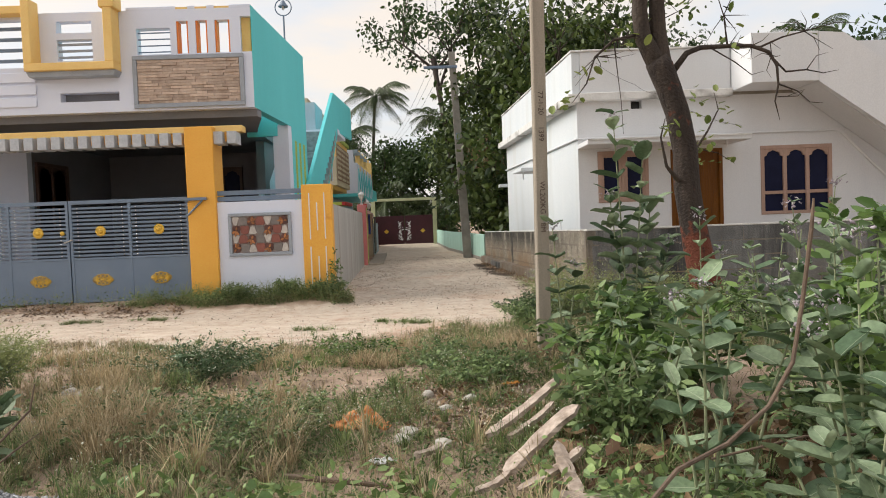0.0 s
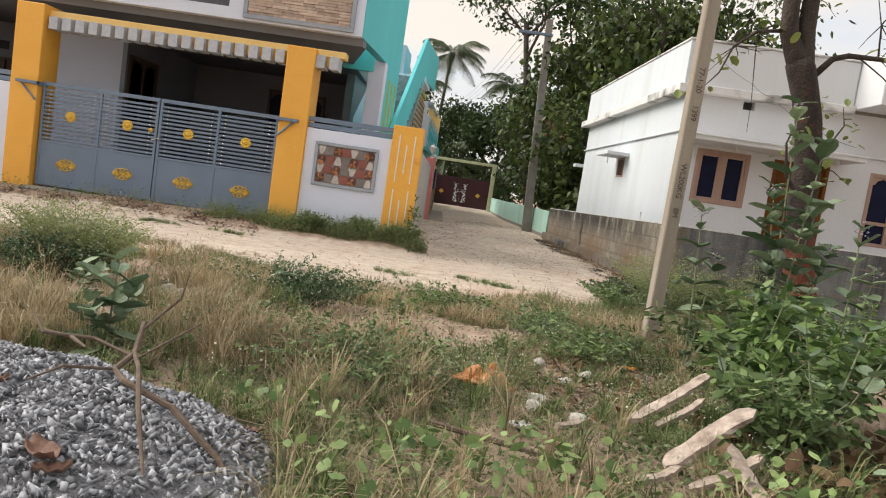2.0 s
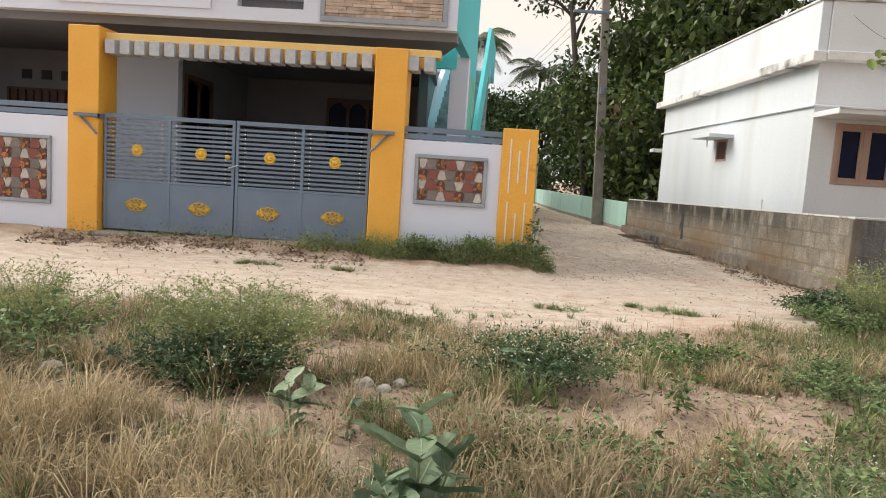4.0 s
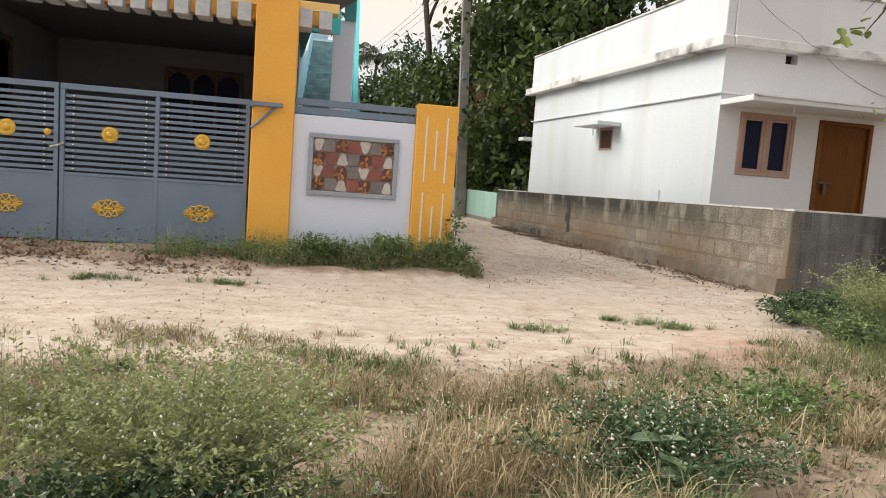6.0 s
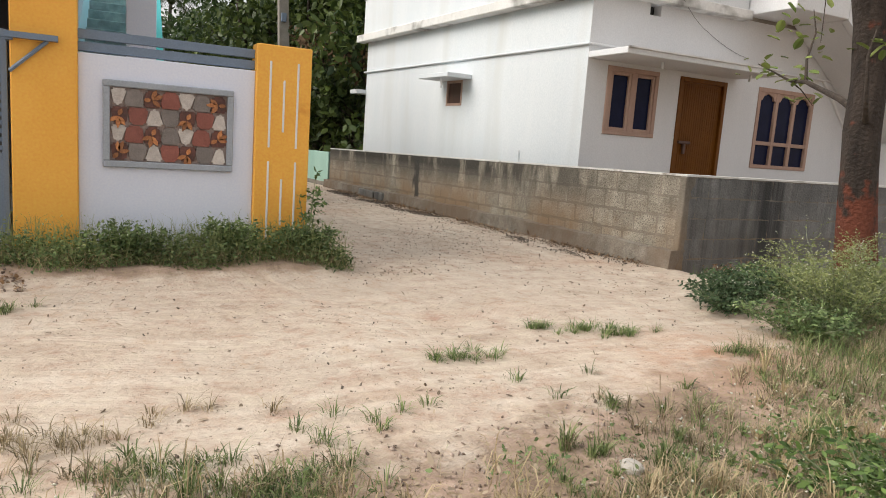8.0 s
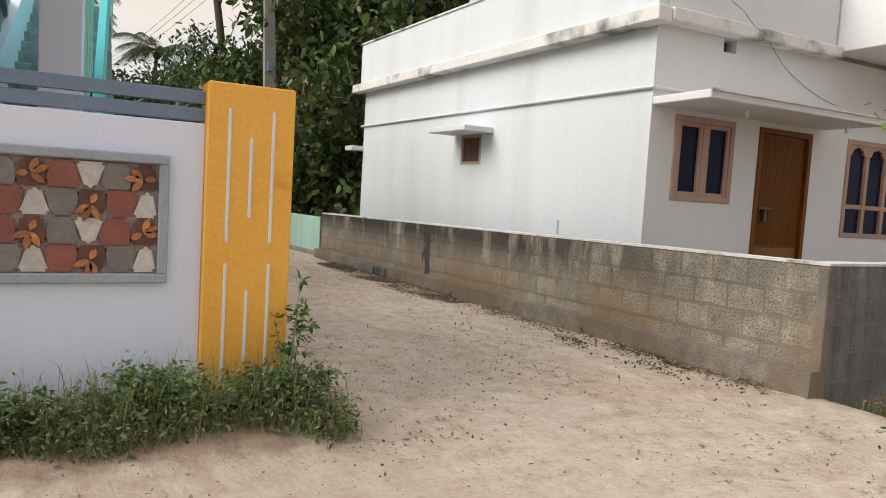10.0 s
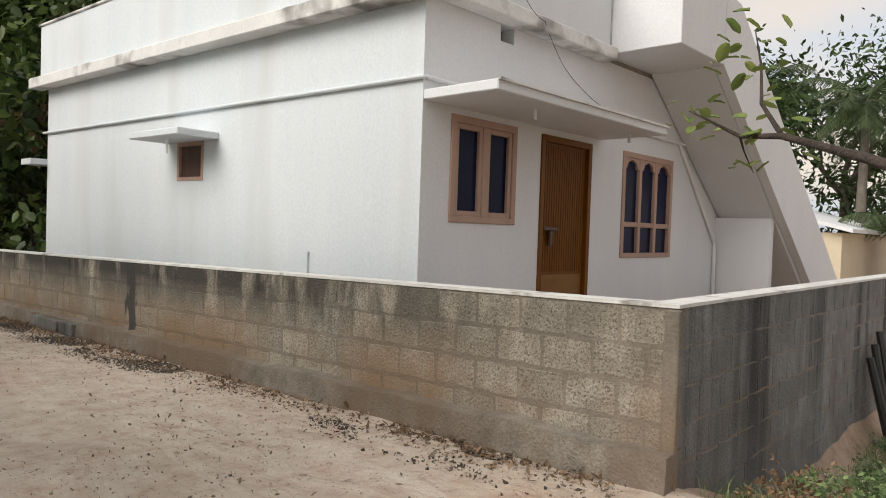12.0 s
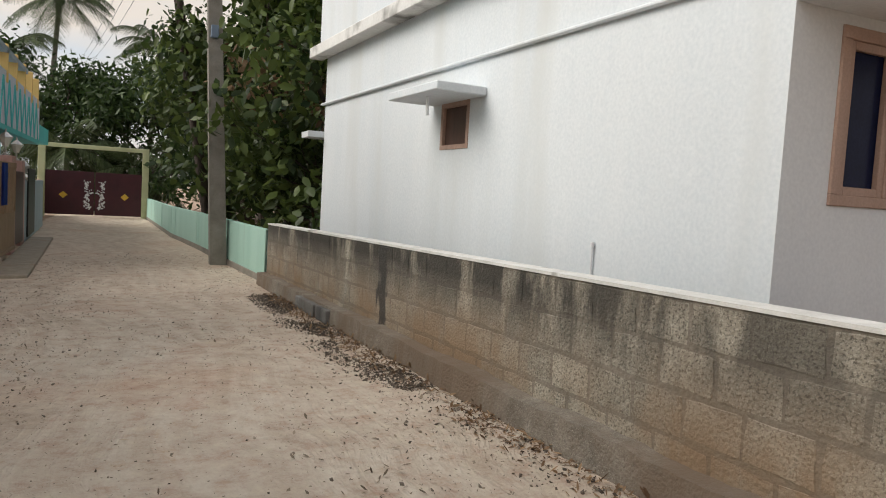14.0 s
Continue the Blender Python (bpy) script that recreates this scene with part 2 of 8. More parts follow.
CONCRETE = surface("bare_concrete", [(0.3, (0.22, 0.20, 0.17)), (0.7, (0.33, 0.30, 0.26))], 4.0, 0.9, bump=0.5, fine=50, stain=((0.12, 0.11, 0.10), 1.5, 0.55, 0.75))


def block_material(name, stops, each, moss, brown, pitted=0.75, runs=False):
    """Pitted block or mortar: dark moss running down from the wall's top, brown earth stains lower down."""
    m = surface(name, stops, 5.0, 0.93, bump=0.7, fine=42, each=each, bump_at=0.016)
    nt = m.node_tree
    n, l = nt.nodes, nt.links
    bsdf = n["Principled BSDF"]
    colour = bsdf.inputs["Base Color"].links[0].from_socket
    geo = n.new("ShaderNodeNewGeometry")
    pits = n.new("ShaderNodeTexNoise")
    pits.inputs["Scale"].default_value, pits.inputs["Detail"].default_value, pits.inputs["Roughness"].default_value = 62, 3, 0.65
    l.new(geo.outputs["Position"], pits.inputs["Vector"])
    pr = ramp(nt, [(0.52, (0, 0, 0)), (0.62, (pitted, pitted, pitted))])
    l.new(pits.outputs["Fac"], pr.inputs[0])
    sep = n.new("ShaderNodeSeparateXYZ")
    l.new(geo.outputs["Position"], sep.inputs[0])

    def mask(scale, stretch, lo, hi, z0, z1, near=1.0):
        v = n.new("ShaderNodeVectorMath")
        v.operation = "MULTIPLY"
        v.inputs[1].default_value = stretch
        l.new(geo.outputs["Position"], v.inputs[0])
        t = n.new("ShaderNodeTexNoise")
        t.inputs["Scale"].default_value, t.inputs["Detail"].default_value, t.inputs["Roughness"].default_value = scale, 6, 0.65
        l.new(v.outputs[0], t.inputs["Vector"])
        r = ramp(nt, [(lo, (0, 0, 0)), (hi, (1, 1, 1))])
        l.new(t.outputs["Fac"], r.inputs[0])
        z = n.new("ShaderNodeMapRange")
        z.inputs["From Min"].default_value, z.inputs["From Max"].default_value = z0, z1
        l.new(sep.outputs["Z"], z.inputs["Value"])
        mul = n.new("ShaderNodeMath")
        mul.operation = "MULTIPLY"
        l.new(r.outputs[0], mul.inputs[0])
        l.new(z.outputs[0], mul.inputs[1])
        if near == 1.0:
            return mul.outputs[0]
        # the moss thins out towards the dry corner of the wall
        dry = n.new("ShaderNodeMapRange")
        dry.inputs["From Min"].default_value, dry.inputs["From Max"].default_value, dry.inputs["To Min"].default_value = 13.2, 16.8, near
        l.new(sep.outputs["Y"], dry.inputs["Value"])
        thin = n.new("ShaderNodeMath")
        thin.operation = "MULTIPLY"
        l.new(mul.outputs[0], thin.inputs[0])
        l.new(dry.outputs[0], thin.inputs[1])
        return thin.outputs[0]

    stains = [(pr.outputs[0], (0.075, 0.065, 0.052)), (mask(0.8, (1, 1, 0.6), 0.40, 0.60, 0.95, 0.30), brown), (mask(2.6, (1, 1, 0.24), 0.36, 0.50, 0.50, 0.96, 0.35), moss)]
    if runs:
        stains.append((mask(1.1, (1, 1, 0.05), 0.50, 0.60, -1.0, 0.5), moss))
    if pitted:
        grit = n.new("ShaderNodeTexVoronoi")
        grit.inputs["Scale"].default_value = 75
        l.new(geo.outputs["Position"], grit.inputs["Vector"])
        gr = ramp(nt, [(0.12, (0.5, 0.5, 0.5)), (0.30, (0, 0, 0))])
        l.new(grit.outputs["Distance"], gr.inputs[0])
        stains.insert(0, (gr.outputs[0], (0.60, 0.56, 0.48)))
        bsdf.inputs["Normal"].links[0].from_node.inputs["Strength"].default_value = 0.9
    for f, tint in stains:
        mx = n.new("ShaderNodeMix")
        mx.data_type = "RGBA"
        l.new(f, mx.inputs["Factor"])
        l.new(colour, mx.inputs[6])
        mx.inputs[7].default_value = (*tint, 1)
        colour = mx.outputs[2]
    l.new(colour, bsdf.inputs["Base Color"])
    return m


def runnel(m, y0, wide):
    """One old black water run down the lane wall, about y0, ragged at its sides."""
    nt = m.node_tree
    n, l = nt.nodes, nt.links
    bsdf = n["Principled BSDF"]
    colour = bsdf.inputs["Base Color"].links[0].from_socket
    geo = n.new("ShaderNodeNewGeometry")
    v = n.new("ShaderNodeVectorMath")
    v.operation = "MULTIPLY"
    v.inputs[1].default_value = (4, 4, 1.2)
    l.new(geo.outputs["Position"], v.inputs[0])
    t = n.new("ShaderNodeTexNoise")
    t.inputs["Scale"].default_value, t.inputs["Detail"].default_value = 2.0, 6
    l.new(v.outputs[0], t.inputs["Vector"])
    sep = n.new("ShaderNodeSeparateXYZ")
    l.new(geo.outputs["Position"], sep.inputs[0])

    def calc(op, a, b):
        q = n.new("ShaderNodeMath")
        q.operation = op
        for sock, val in zip(q.inputs, (a, b)):
            if isinstance(val, (int, float)):
                sock.default_value = val
            else:
                l.new(val, sock)
        return q.outputs[0]

    off = calc("ABSOLUTE", calc("SUBTRACT", sep.outputs["Y"], y0), 0)
    f = calc("SUBTRACT", calc("ADD", t.outputs["Fac"], 0.22), calc("MULTIPLY", off, 0.45 / wide))
    r = ramp(nt, [(0.50, (0, 0, 0)), (0.60, (0.9, 0.9, 0.9))])
    l.new(f, r.inputs[0])
    mx = n.new("ShaderNodeMix")
    mx.data_type = "RGBA"
    l.new(r.outputs[0], mx.inputs["Factor"])
    l.new(colour, mx.inputs[6])
    mx.inputs[7].default_value = (0.045, 0.042, 0.038, 1)
    l.new(mx.outputs[2], bsdf.inputs["Base Color"])


BLOCK = block_material("concrete_block", [(0.25, (0.24, 0.21, 0.165)), (0.5, (0.34, 0.305, 0.245)), (0.75, (0.46, 0.42, 0.345))], 0.18, (0.055, 0.05, 0.042), (0.27, 0.185, 0.115))
BLOCK_GREY = block_material("grey_concrete_block", [(0.25, (0.16, 0.16, 0.157)), (0.7, (0.27, 0.27, 0.265))], 0.14, (0.045, 0.045, 0.045), (0.15, 0.135, 0.12), 0.35, True)
MORTAR = block_material("old_mortar", [(0.3, (0.20, 0.172, 0.137)), (0.7, (0.285, 0.25, 0.205))], 0.0, (0.055, 0.05, 0.042), (0.22, 0.155, 0.10), 0.0)
runnel(BLOCK, 19.75, 0.30)
runnel(MORTAR, 19.75, 0.30)
CAP = surface("pale_mortar_cap", [(0.3, (0.58, 0.57, 0.54)), (0.7, (0.76, 0.75, 0.72))], 5.0, 0.9, bump=0.3, stain=((0.22, 0.20, 0.17), 3.0, 0.60, 0.72))
MINT = surface("mint_paint", [(0.3, (0.34, 0.56, 0.48)), (0.7, (0.44, 0.66, 0.57))], 1.2, 0.75, bump=0.15, streak=True, stain=((0.25, 0.32, 0.27), 2.0, 0.6, 0.85))
POLE = surface("pole_concrete", [(0.3, (0.25, 0.215, 0.17)), (0.7, (0.37, 0.32, 0.26))], 5.0, 0.85, bump=0.3, fine=70, streak=True, stain=((0.30, 0.14, 0.07), 1.6, 0.6, 0.8))
POLE_GREY = surface("grey_pole_concrete", [(0.3, (0.21, 0.19, 0.165)), (0.7, (0.31, 0.285, 0.25))], 4.0, 0.9, bump=0.3, fine=60)
WINDOW_FRAME = surface("pinkish_brown_frame_paint", [(0.3, (0.34, 0.22, 0.17)), (0.7, (0.42, 0.28, 0.22))], 8.0, 0.6, bump=0.1, streak=True)
DOOR_WOOD = surface("brown_door_enamel", [(0.3, (0.125, 0.043, 0.003)), (0.7, (0.17, 0.062, 0.006))], 9.0, 0.5, bump=0.15, streak=True, spec=0.2)
BROWN = surface("dark_brown_wood", [(0.3, (0.06, 0.03, 0.02)), (0.7, (0.10, 0.05, 0.035))], 9.0, 0.5, bump=0.15, streak=True)
MAROON = surface("maroon_enamel", [(0.3, (0.045, 0.008, 0.014)), (0.7, (0.07, 0.012, 0.02))], 2.0, 0.45, bump=0.05)
PALE_YELLOW = surface("pale_yellow_green_paint", [(0.3, (0.50, 0.53, 0.30)), (0.7, (0.62, 0.64, 0.40))], 2.0, 0.7, bump=0.1)
RED = surface("red_paint", [(0.3, (0.42, 0.03, 0.03)), (0.7, (0.55, 0.06, 0.05))], 2.0, 0.6, bump=0.1)
PINK = surface("pink_paint", [(0.3, (0.55, 0.16, 0.16)), (0.7, (0.62, 0.24, 0.22))], 2.0, 0.7, bump=0.1)
PALE_PINK = surface("pale_pink_paint", [(0.3, (0.50, 0.30, 0.27)), (0.7, (0.58, 0.38, 0.34))], 2.0, 0.7, bump=0.1)
LIME = surface("lime_paint", [(0.3, (0.36, 0.46, 0.06)), (0.7, (0.46, 0.55, 0.12))], 2.0, 0.7, bump=0.1)
CREAM = surface("cream_paint", [(0.3, (0.55, 0.47, 0.33)), (0.7, (0.64, 0.56, 0.42))], 2.0, 0.75, bump=0.1)
TAN = surface("tan_lattice", [(0.3, (0.26, 0.17, 0.11)), (0.7, (0.34, 0.23, 0.15))], 4.0, 0.7, bump=0.2)
PALE_BLUE = surface("pale_blue_paint", [(0.3, (0.36, 0.45, 0.52)), (0.7, (0.44, 0.53, 0.60))], 1.5, 0.75, bump=0.1)
BLUE_CLOTH = surface("blue_cloth", [(0.3, (0.02, 0.06, 0.30)), (0.7, (0.03, 0.09, 0.40))], 9.0, 0.9, bump=0.3)
STEP_TILE = surface("blue_grey_step_tile", [(0.3, (0.13, 0.16, 0.17)), (0.5, (0.23, 0.27, 0.28)), (0.7, (0.36, 0.41, 0.42))], 4.0, 0.35, bump=0.1)
RUSTIC = surface("ledge_stone", [(0.2, (0.36, 0.26, 0.20)), (0.5, (0.52, 0.40, 0.32)), (0.8, (0.66, 0.55, 0.47))], 6.0, 0.85, bump=0.6, fine=50, each=0.22)
STONE_RED = surface("red_stone", [(0.3, (0.20, 0.062, 0.045)), (0.7, (0.28, 0.095, 0.07))], 14.0, 0.55, bump=0.4, each=0.1)
STONE_DARK = surface("dark_red_stone", [(0.3, (0.05, 0.025, 0.02)), (0.7, (0.15, 0.055, 0.04))], 11.0, 0.55, bump=0.4, each=0.15)
STONE_GREY = surface("brown_grey_stone", [(0.3, (0.15, 0.13, 0.12)), (0.7, (0.22, 0.19, 0.175))], 14.0, 0.55, bump=0.4, each=0.15)
STONE_PALE = surface("pale_stone", [(0.3, (0.42, 0.37, 0.34)), (0.7, (0.58, 0.54, 0.50))], 14.0, 0.55, bump=0.4, each=0.1)
STONE_BED = surface("tile_bed", [(0.3, (0.24, 0.185, 0.165)), (0.7, (0.34, 0.27, 0.245))], 20.0, 0.7, bump=0.3)
TILE_LEAF = surface("orange_tile_leaf", [(0.3, (0.30, 0.095, 0.03)), (0.7, (0.47, 0.21, 0.08))], 30.0, 0.45, bump=0.3, each=0.45)
BARK = surface("dark_bark", [(0.3, (0.026, 0.019, 0.015)), (0.7, (0.08, 0.061, 0.048))], 9.0, 0.95, bump=1.0, fine=26, streak=True, bump_at=0.03)
def painted_bark():
    """Bark with a worn coat of red ochre over the lowest metre and a half."""
    m = surface("painted_bark", [(0.3, (0.017, 0.012, 0.010)), (0.7, (0.062, 0.046, 0.037))], 9.0, 0.95, bump=1.0, fine=26, streak=True, bump_at=0.03)
    nt = m.node_tree
    n, l = nt.nodes, nt.links
    bsdf = n["Principled BSDF"]
    colour = bsdf.inputs["Base Color"].links[0].from_socket
    geo = n.new("ShaderNodeNewGeometry")
    t = n.new("ShaderNodeTexNoise")
    t.inputs["Scale"].default_value, t.inputs["Detail"].default_value = 5.0, 7
    l.new(geo.outputs["Position"], t.inputs["Vector"])
    sep = n.new("ShaderNodeSeparateXYZ")
    l.new(geo.outputs["Position"], sep.inputs[0])
    z = n.new("ShaderNodeMapRange")
    z.inputs["From Min"].default_value, z.inputs["From Max"].default_value = 0.6, 1.75
    z.inputs["To Min"].default_value, z.inputs["To Max"].default_value = 0.17, -0.17
    l.new(sep.outputs["Z"], z.inputs["Value"])
    add = n.new("ShaderNodeMath")
    l.new(t.outputs["Fac"], add.inputs[0])
    l.new(z.outputs[0], add.inputs[1])
    r = ramp(nt, [(0.46, (0, 0, 0)), (0.56, (0.85, 0.85, 0.85))])
    l.new(add.outputs[0], r.inputs[0])
    mx = n.new("ShaderNodeMix")
    mx.data_type = "RGBA"
    l.new(r.outputs[0], mx.inputs["Factor"])
    l.new(colour, mx.inputs[6])
    mx.inputs[7].default_value = (0.155, 0.042, 0.022, 1)
    l.new(mx.outputs[2], bsdf.inputs["Base Color"])
    return m


PAINTED_BARK = painted_bark()
TWIG = surface("grey_brown_twig", [(0.3, (0.09, 0.062, 0.045)), (0.7, (0.17, 0.12, 0.085))], 12.0, 0.9, bump=0.5)
WEATHERED = surface("weathered_board", [(0.3, (0.20, 0.15, 0.115)), (0.7, (0.52, 0.43, 0.36))], 12.0, 0.9, bump=0.6, fine=40, each=0.15)
PALM_BARK = surface("palm_bark", [(0.3, (0.10, 0.085, 0.07)), (0.7, (0.17, 0.15, 0.125))], 5.0, 0.95, bump=0.6)
CHROME = surface("steel", [(0.3, (0.45, 0.45, 0.45)), (0.7, (0.55, 0.55, 0.55))], 20.0, 0.3, metal=1.0, bump=0)
BLACK = surface("black_enamel", [(0.3, (0.012, 0.012, 0.012)), (0.7, (0.02, 0.02, 0.02))], 5.0, 0.5, bump=0)
PAINT_BLACK = surface("faded_lettering", [(0.3, (0.07, 0.045, 0.035)), (0.7, (0.12, 0.08, 0.06))], 30.0, 0.8, bump=0)
PVC = surface("white_pvc", [(0.3, (0.66, 0.67, 0.68)), (0.7, (0.74, 0.75, 0.75))], 5.0, 0.5, bump=0)
LAMP_GLASS = surface("frosted_lamp_glass", [(0.3, (0.55, 0.55, 0.5)), (0.7, (0.65, 0.64, 0.6))], 8.0, 0.25, bump=0)
GLASS = surface("dark_blue_window_glass", [(0.3, (0.008, 0.010, 0.030)), (0.7, (0.012, 0.015, 0.045))], 3.0, 0.25, bump=0, spec=0.07)


def ground_material():
    """Bare sandy track and lane; pinkish soil with straw and litter on the plot."""
    m = bpy.data.materials.new("earth")
    m.use_nodes = True
    nt = m.node_tree
    n, l = nt.nodes, nt.links
    bsdf = n["Principled BSDF"]
    bsdf.inputs["Roughness"].default_value = 0.95
    bsdf.inputs["Specular IOR Level"].default_value = 0.2
    geo = n.new("ShaderNodeNewGeometry")
    pos = geo.outputs["Position"]

    def noise_at(scale, detail=5, rough=0.6, vec=None):
        t = n.new("ShaderNodeTexNoise")
        t.inputs["Scale"].default_value, t.inputs["Detail"].default_value, t.inputs["Roughness"].default_value = scale, detail, rough
        l.new(vec or pos, t.inputs["Vector"])
        return t.outputs["Fac"]

    def blend(f, a, b, kind="MIX"):
        mx = n.new("ShaderNodeMix")
        mx.data_type, mx.blend_type = "RGBA", kind
        for sock, v in ((mx.inputs["Factor"], f), (mx.inputs[6], a), (mx.inputs[7], b)):
            if isinstance(v, (int, float)):
                sock.default_value = v
            elif isinstance(v, tuple):
                sock.default_value = (*v, 1)
            else:
                l.new(v, sock)
        return mx.outputs[2]

    sand = ramp(nt, [(0.25, (0.46, 0.37, 0.29)), (0.5, (0.57, 0.475, 0.385)), (0.75, (0.66, 0.565, 0.475))])
    l.new(noise_at(1.1, 8), sand.inputs[0])
    def streaks(scale):
        v = n.new("ShaderNodeVectorMath")
        v.operation = "MULTIPLY"
        v.inputs[1].default_value = scale
        bent = n.new("ShaderNodeVectorMath")
        bent.operation = "MULTIPLY_ADD"
        sway = n.new("ShaderNodeTexNoise")
        sway.inputs["Scale"].default_value, sway.inputs["Detail"].default_value = 0.28, 2
        l.new(pos, sway.inputs["Vector"])
        l.new(sway.outputs["Color"], bent.inputs[0])
        bent.inputs[1].default_value = (2.4, 2.4, 0)
        l.new(pos, bent.inputs[2])
        l.new(bent.outputs[0], v.inputs[0])
        r = ramp(nt, [(0.42, (0, 0, 0)), (0.62, (1, 1, 1))])
        l.new(noise_at(1.0, 5, 0.62, v.outputs[0]), r.inputs[0])
        return r.outputs[0]

    sep = n.new("ShaderNodeSeparateXYZ")
    l.new(pos, sep.inputs[0])
    turn = n.new("ShaderNodeMapRange")
    turn.inputs["From Min"].default_value, turn.inputs["From Max"].default_value = 11.5, 14.0
    l.new(sep.outputs["Y"], turn.inputs["Value"])
    wheel = blend(turn.outputs[0], streaks((0.7, 4.5, 1)), streaks((4.5, 0.6, 1)))
    half = n.new("ShaderNodeMath")
    half.operation = "MULTIPLY"
    l.new(wheel, half.inputs[0])
    half.inputs[1].default_value = 0.85
    track = blend(half.outputs[0], sand.outputs[0], (0.66, 0.57, 0.48), "MIX")
    rosy = ramp(nt, [(0.54, (0, 0, 0)), (0.70, (0.75, 0.75, 0.75))])
    l.new(noise_at(0.42, 6, 0.6), rosy.inputs[0])
    track = blend(rosy.outputs[0], track, (0.56, 0.40, 0.30))
    crumb = ramp(nt, [(0.34, (0.22, 0.17, 0.13)), (0.5, (0.5, 0.49, 0.48)), (0.68, (0.72, 0.70, 0.66))])
    l.new(noise_at(5.0, 10, 0.76), crumb.inputs[0])
    track = blend(0.5, track, crumb.outputs[0], "OVERLAY")
    damp = ramp(nt, [(0.52, (0, 0, 0)), (0.74, (0.42, 0.42, 0.42))])
    l.new(noise_at(0.55, 7, 0.66), damp.inputs[0])
    track = blend(damp.outputs[0], track, (0.33, 0.265, 0.205))
    pebble = ramp(nt, [(0.68, (0, 0, 0)), (0.73, (1, 1, 1))])
    l.new(noise_at(26, 2, 0.5), pebble.inputs[0])
    track = blend(pebble.outputs[0], track, (0.20, 0.155, 0.115))
    soil = ramp(nt, [(0.25, (0.13, 0.10, 0.075)), (0.42, (0.29, 0.21, 0.155)), (0.6, (0.48, 0.355, 0.28)), (0.8, (0.61, 0.475, 0.39))])
    l.new(noise_at(1.6, 9, 0.68), soil.inputs[0])
    straw = ramp(nt, [(0.52, (0, 0, 0)), (0.6, (1, 1, 1))])
    l.new(noise_at(38, 4, 0.7), straw.inputs[0])
    soil_c = blend(straw.outputs[0], soil.outputs[0], (0.36, 0.285, 0.185))
    # the track's mask is carried by the sheet itself
    at = n.new("ShaderNodeAttribute")
    at.attribute_name = "bare"
    edge = n.new("ShaderNodeMath")
    edge.operation = "ADD"
    l.new(at.outputs["Fac"], edge.inputs[0])
    wob = n.new("ShaderNodeMapRange")
    wob.inputs["To Min"].default_value, wob.inputs["To Max"].default_value = -0.45, 0.45
    l.new(noise_at(2.2, 6, 0.7), wob.inputs["Value"])
    l.new(wob.outputs[0], edge.inputs[1])
    mask = ramp(nt, [(0.42, (0, 0, 0)), (0.6, (1, 1, 1))])
    l.new(edge.outputs[0], mask.inputs[0])
    red = n.new("ShaderNodeAttribute")
    red.attribute_name = "red_earth"
    rub = n.new("ShaderNodeMath")
    rub.operation = "MULTIPLY"
    spots = ramp(nt, [(0.36, (0, 0, 0)), (0.58, (0.85, 0.85, 0.85))])
    l.new(noise_at(2.6, 7, 0.7), spots.inputs[0])
    l.new(red.outputs["Fac"], rub.inputs[0])
    l.new(spots.outputs[0], rub.inputs[1])
    l.new(blend(rub.outputs[0], blend(mask.outputs[0], soil_c, track), (0.50, 0.285, 0.185)), bsdf.inputs["Base Color"])
    bp = n.new("ShaderNodeBump")
    bp.inputs["Strength"].default_value, bp.inputs["Distance"].default_value = 0.75, 0.035
    l.new(noise_at(14, 8, 0.65), bp.inputs["Height"])
    rut = n.new("ShaderNodeBump")
    rut.inputs["Strength"].default_value, rut.inputs["Distance"].default_value = 0.4, 0.035
    l.new(wheel, rut.inputs["Height"])
    l.new(rut.outputs[0], bp.inputs["Normal"])
    l.new(bp.outputs[0], bsdf.inputs["Normal"])
    return m


EARTH = ground_material()


# ---- ground: one sheet, the bare track and lane pressed into it ----
def lane_edges(y):
    """x of the lane's two sides at a y past the junction."""
    left = -1.15 - 0.04 * (y - 13.5) if y < 39 else -2.3
    right = 3.48 - 0.07 * (y - 12.7) if y < 32 else 2.05 - 0.066 * (y - 32)
    return left, right


def bareness(x, y):
    across = min((y - (9.0 + 0.12 * (x + 3) + 0.25 * math.sin(x * 0.7))) / 0.9, (12.75 - y) / 0.5) if x < 1.2 else min((y - (9.3 + 0.9 * (x - 1.2))) / 0.8, (2.9 - x) / 0.5)
    lo, hi = lane_edges(max(y, 12.0))
    lane = min((x - lo + 0.1) / 0.25, (hi - x + 0.1) / 0.3, (y - 10.8) / 0.5)
    return max(0.0, min(1.0, 0.5 + 0.5 * max(across, lane)))


def height_at(x, y):
    """The lie of the land: the plot is lumpy, the track almost level, the gates' bank a little raised."""
    b = bareness(x, y)
    lump = 0.10 * (noise.noise((x * 0.55, y * 0.55, 0)) + 0.5 * noise.noise((x * 1.7, y * 1.7, 3)))
    rut = 0.014 * noise.noise((x * 1.5, y * 0.7, 7)) + 0.012 * noise.noise((x * 4, y * 4, 1))
    z = (1 - b) * lump + b * rut
    if x < -0.6 and 12.2 < y < 14.5:
        z += 0.16 * min(1.0, max(0.0, (y - 12.5) / 0.7)) * min(1.0, (-0.6 - x) / 0.6)
    if x > 3.2 and y < 12.6:
        z -= 0.25 * min(1.0, (x - 3.2) / 2.5) * min(1.0, max(0.0, (12.6 - y) / 3.0))
    if x > 3.5:                            # the ditch before the front wall
        z -= min(0.85, 0.36 * (x - 3.5)) * min(1.0, max(0.0, (12.9 - y) / 0.15)) * min(1.0, max(0.0, (y - 9.6) / 2.4))
    return z


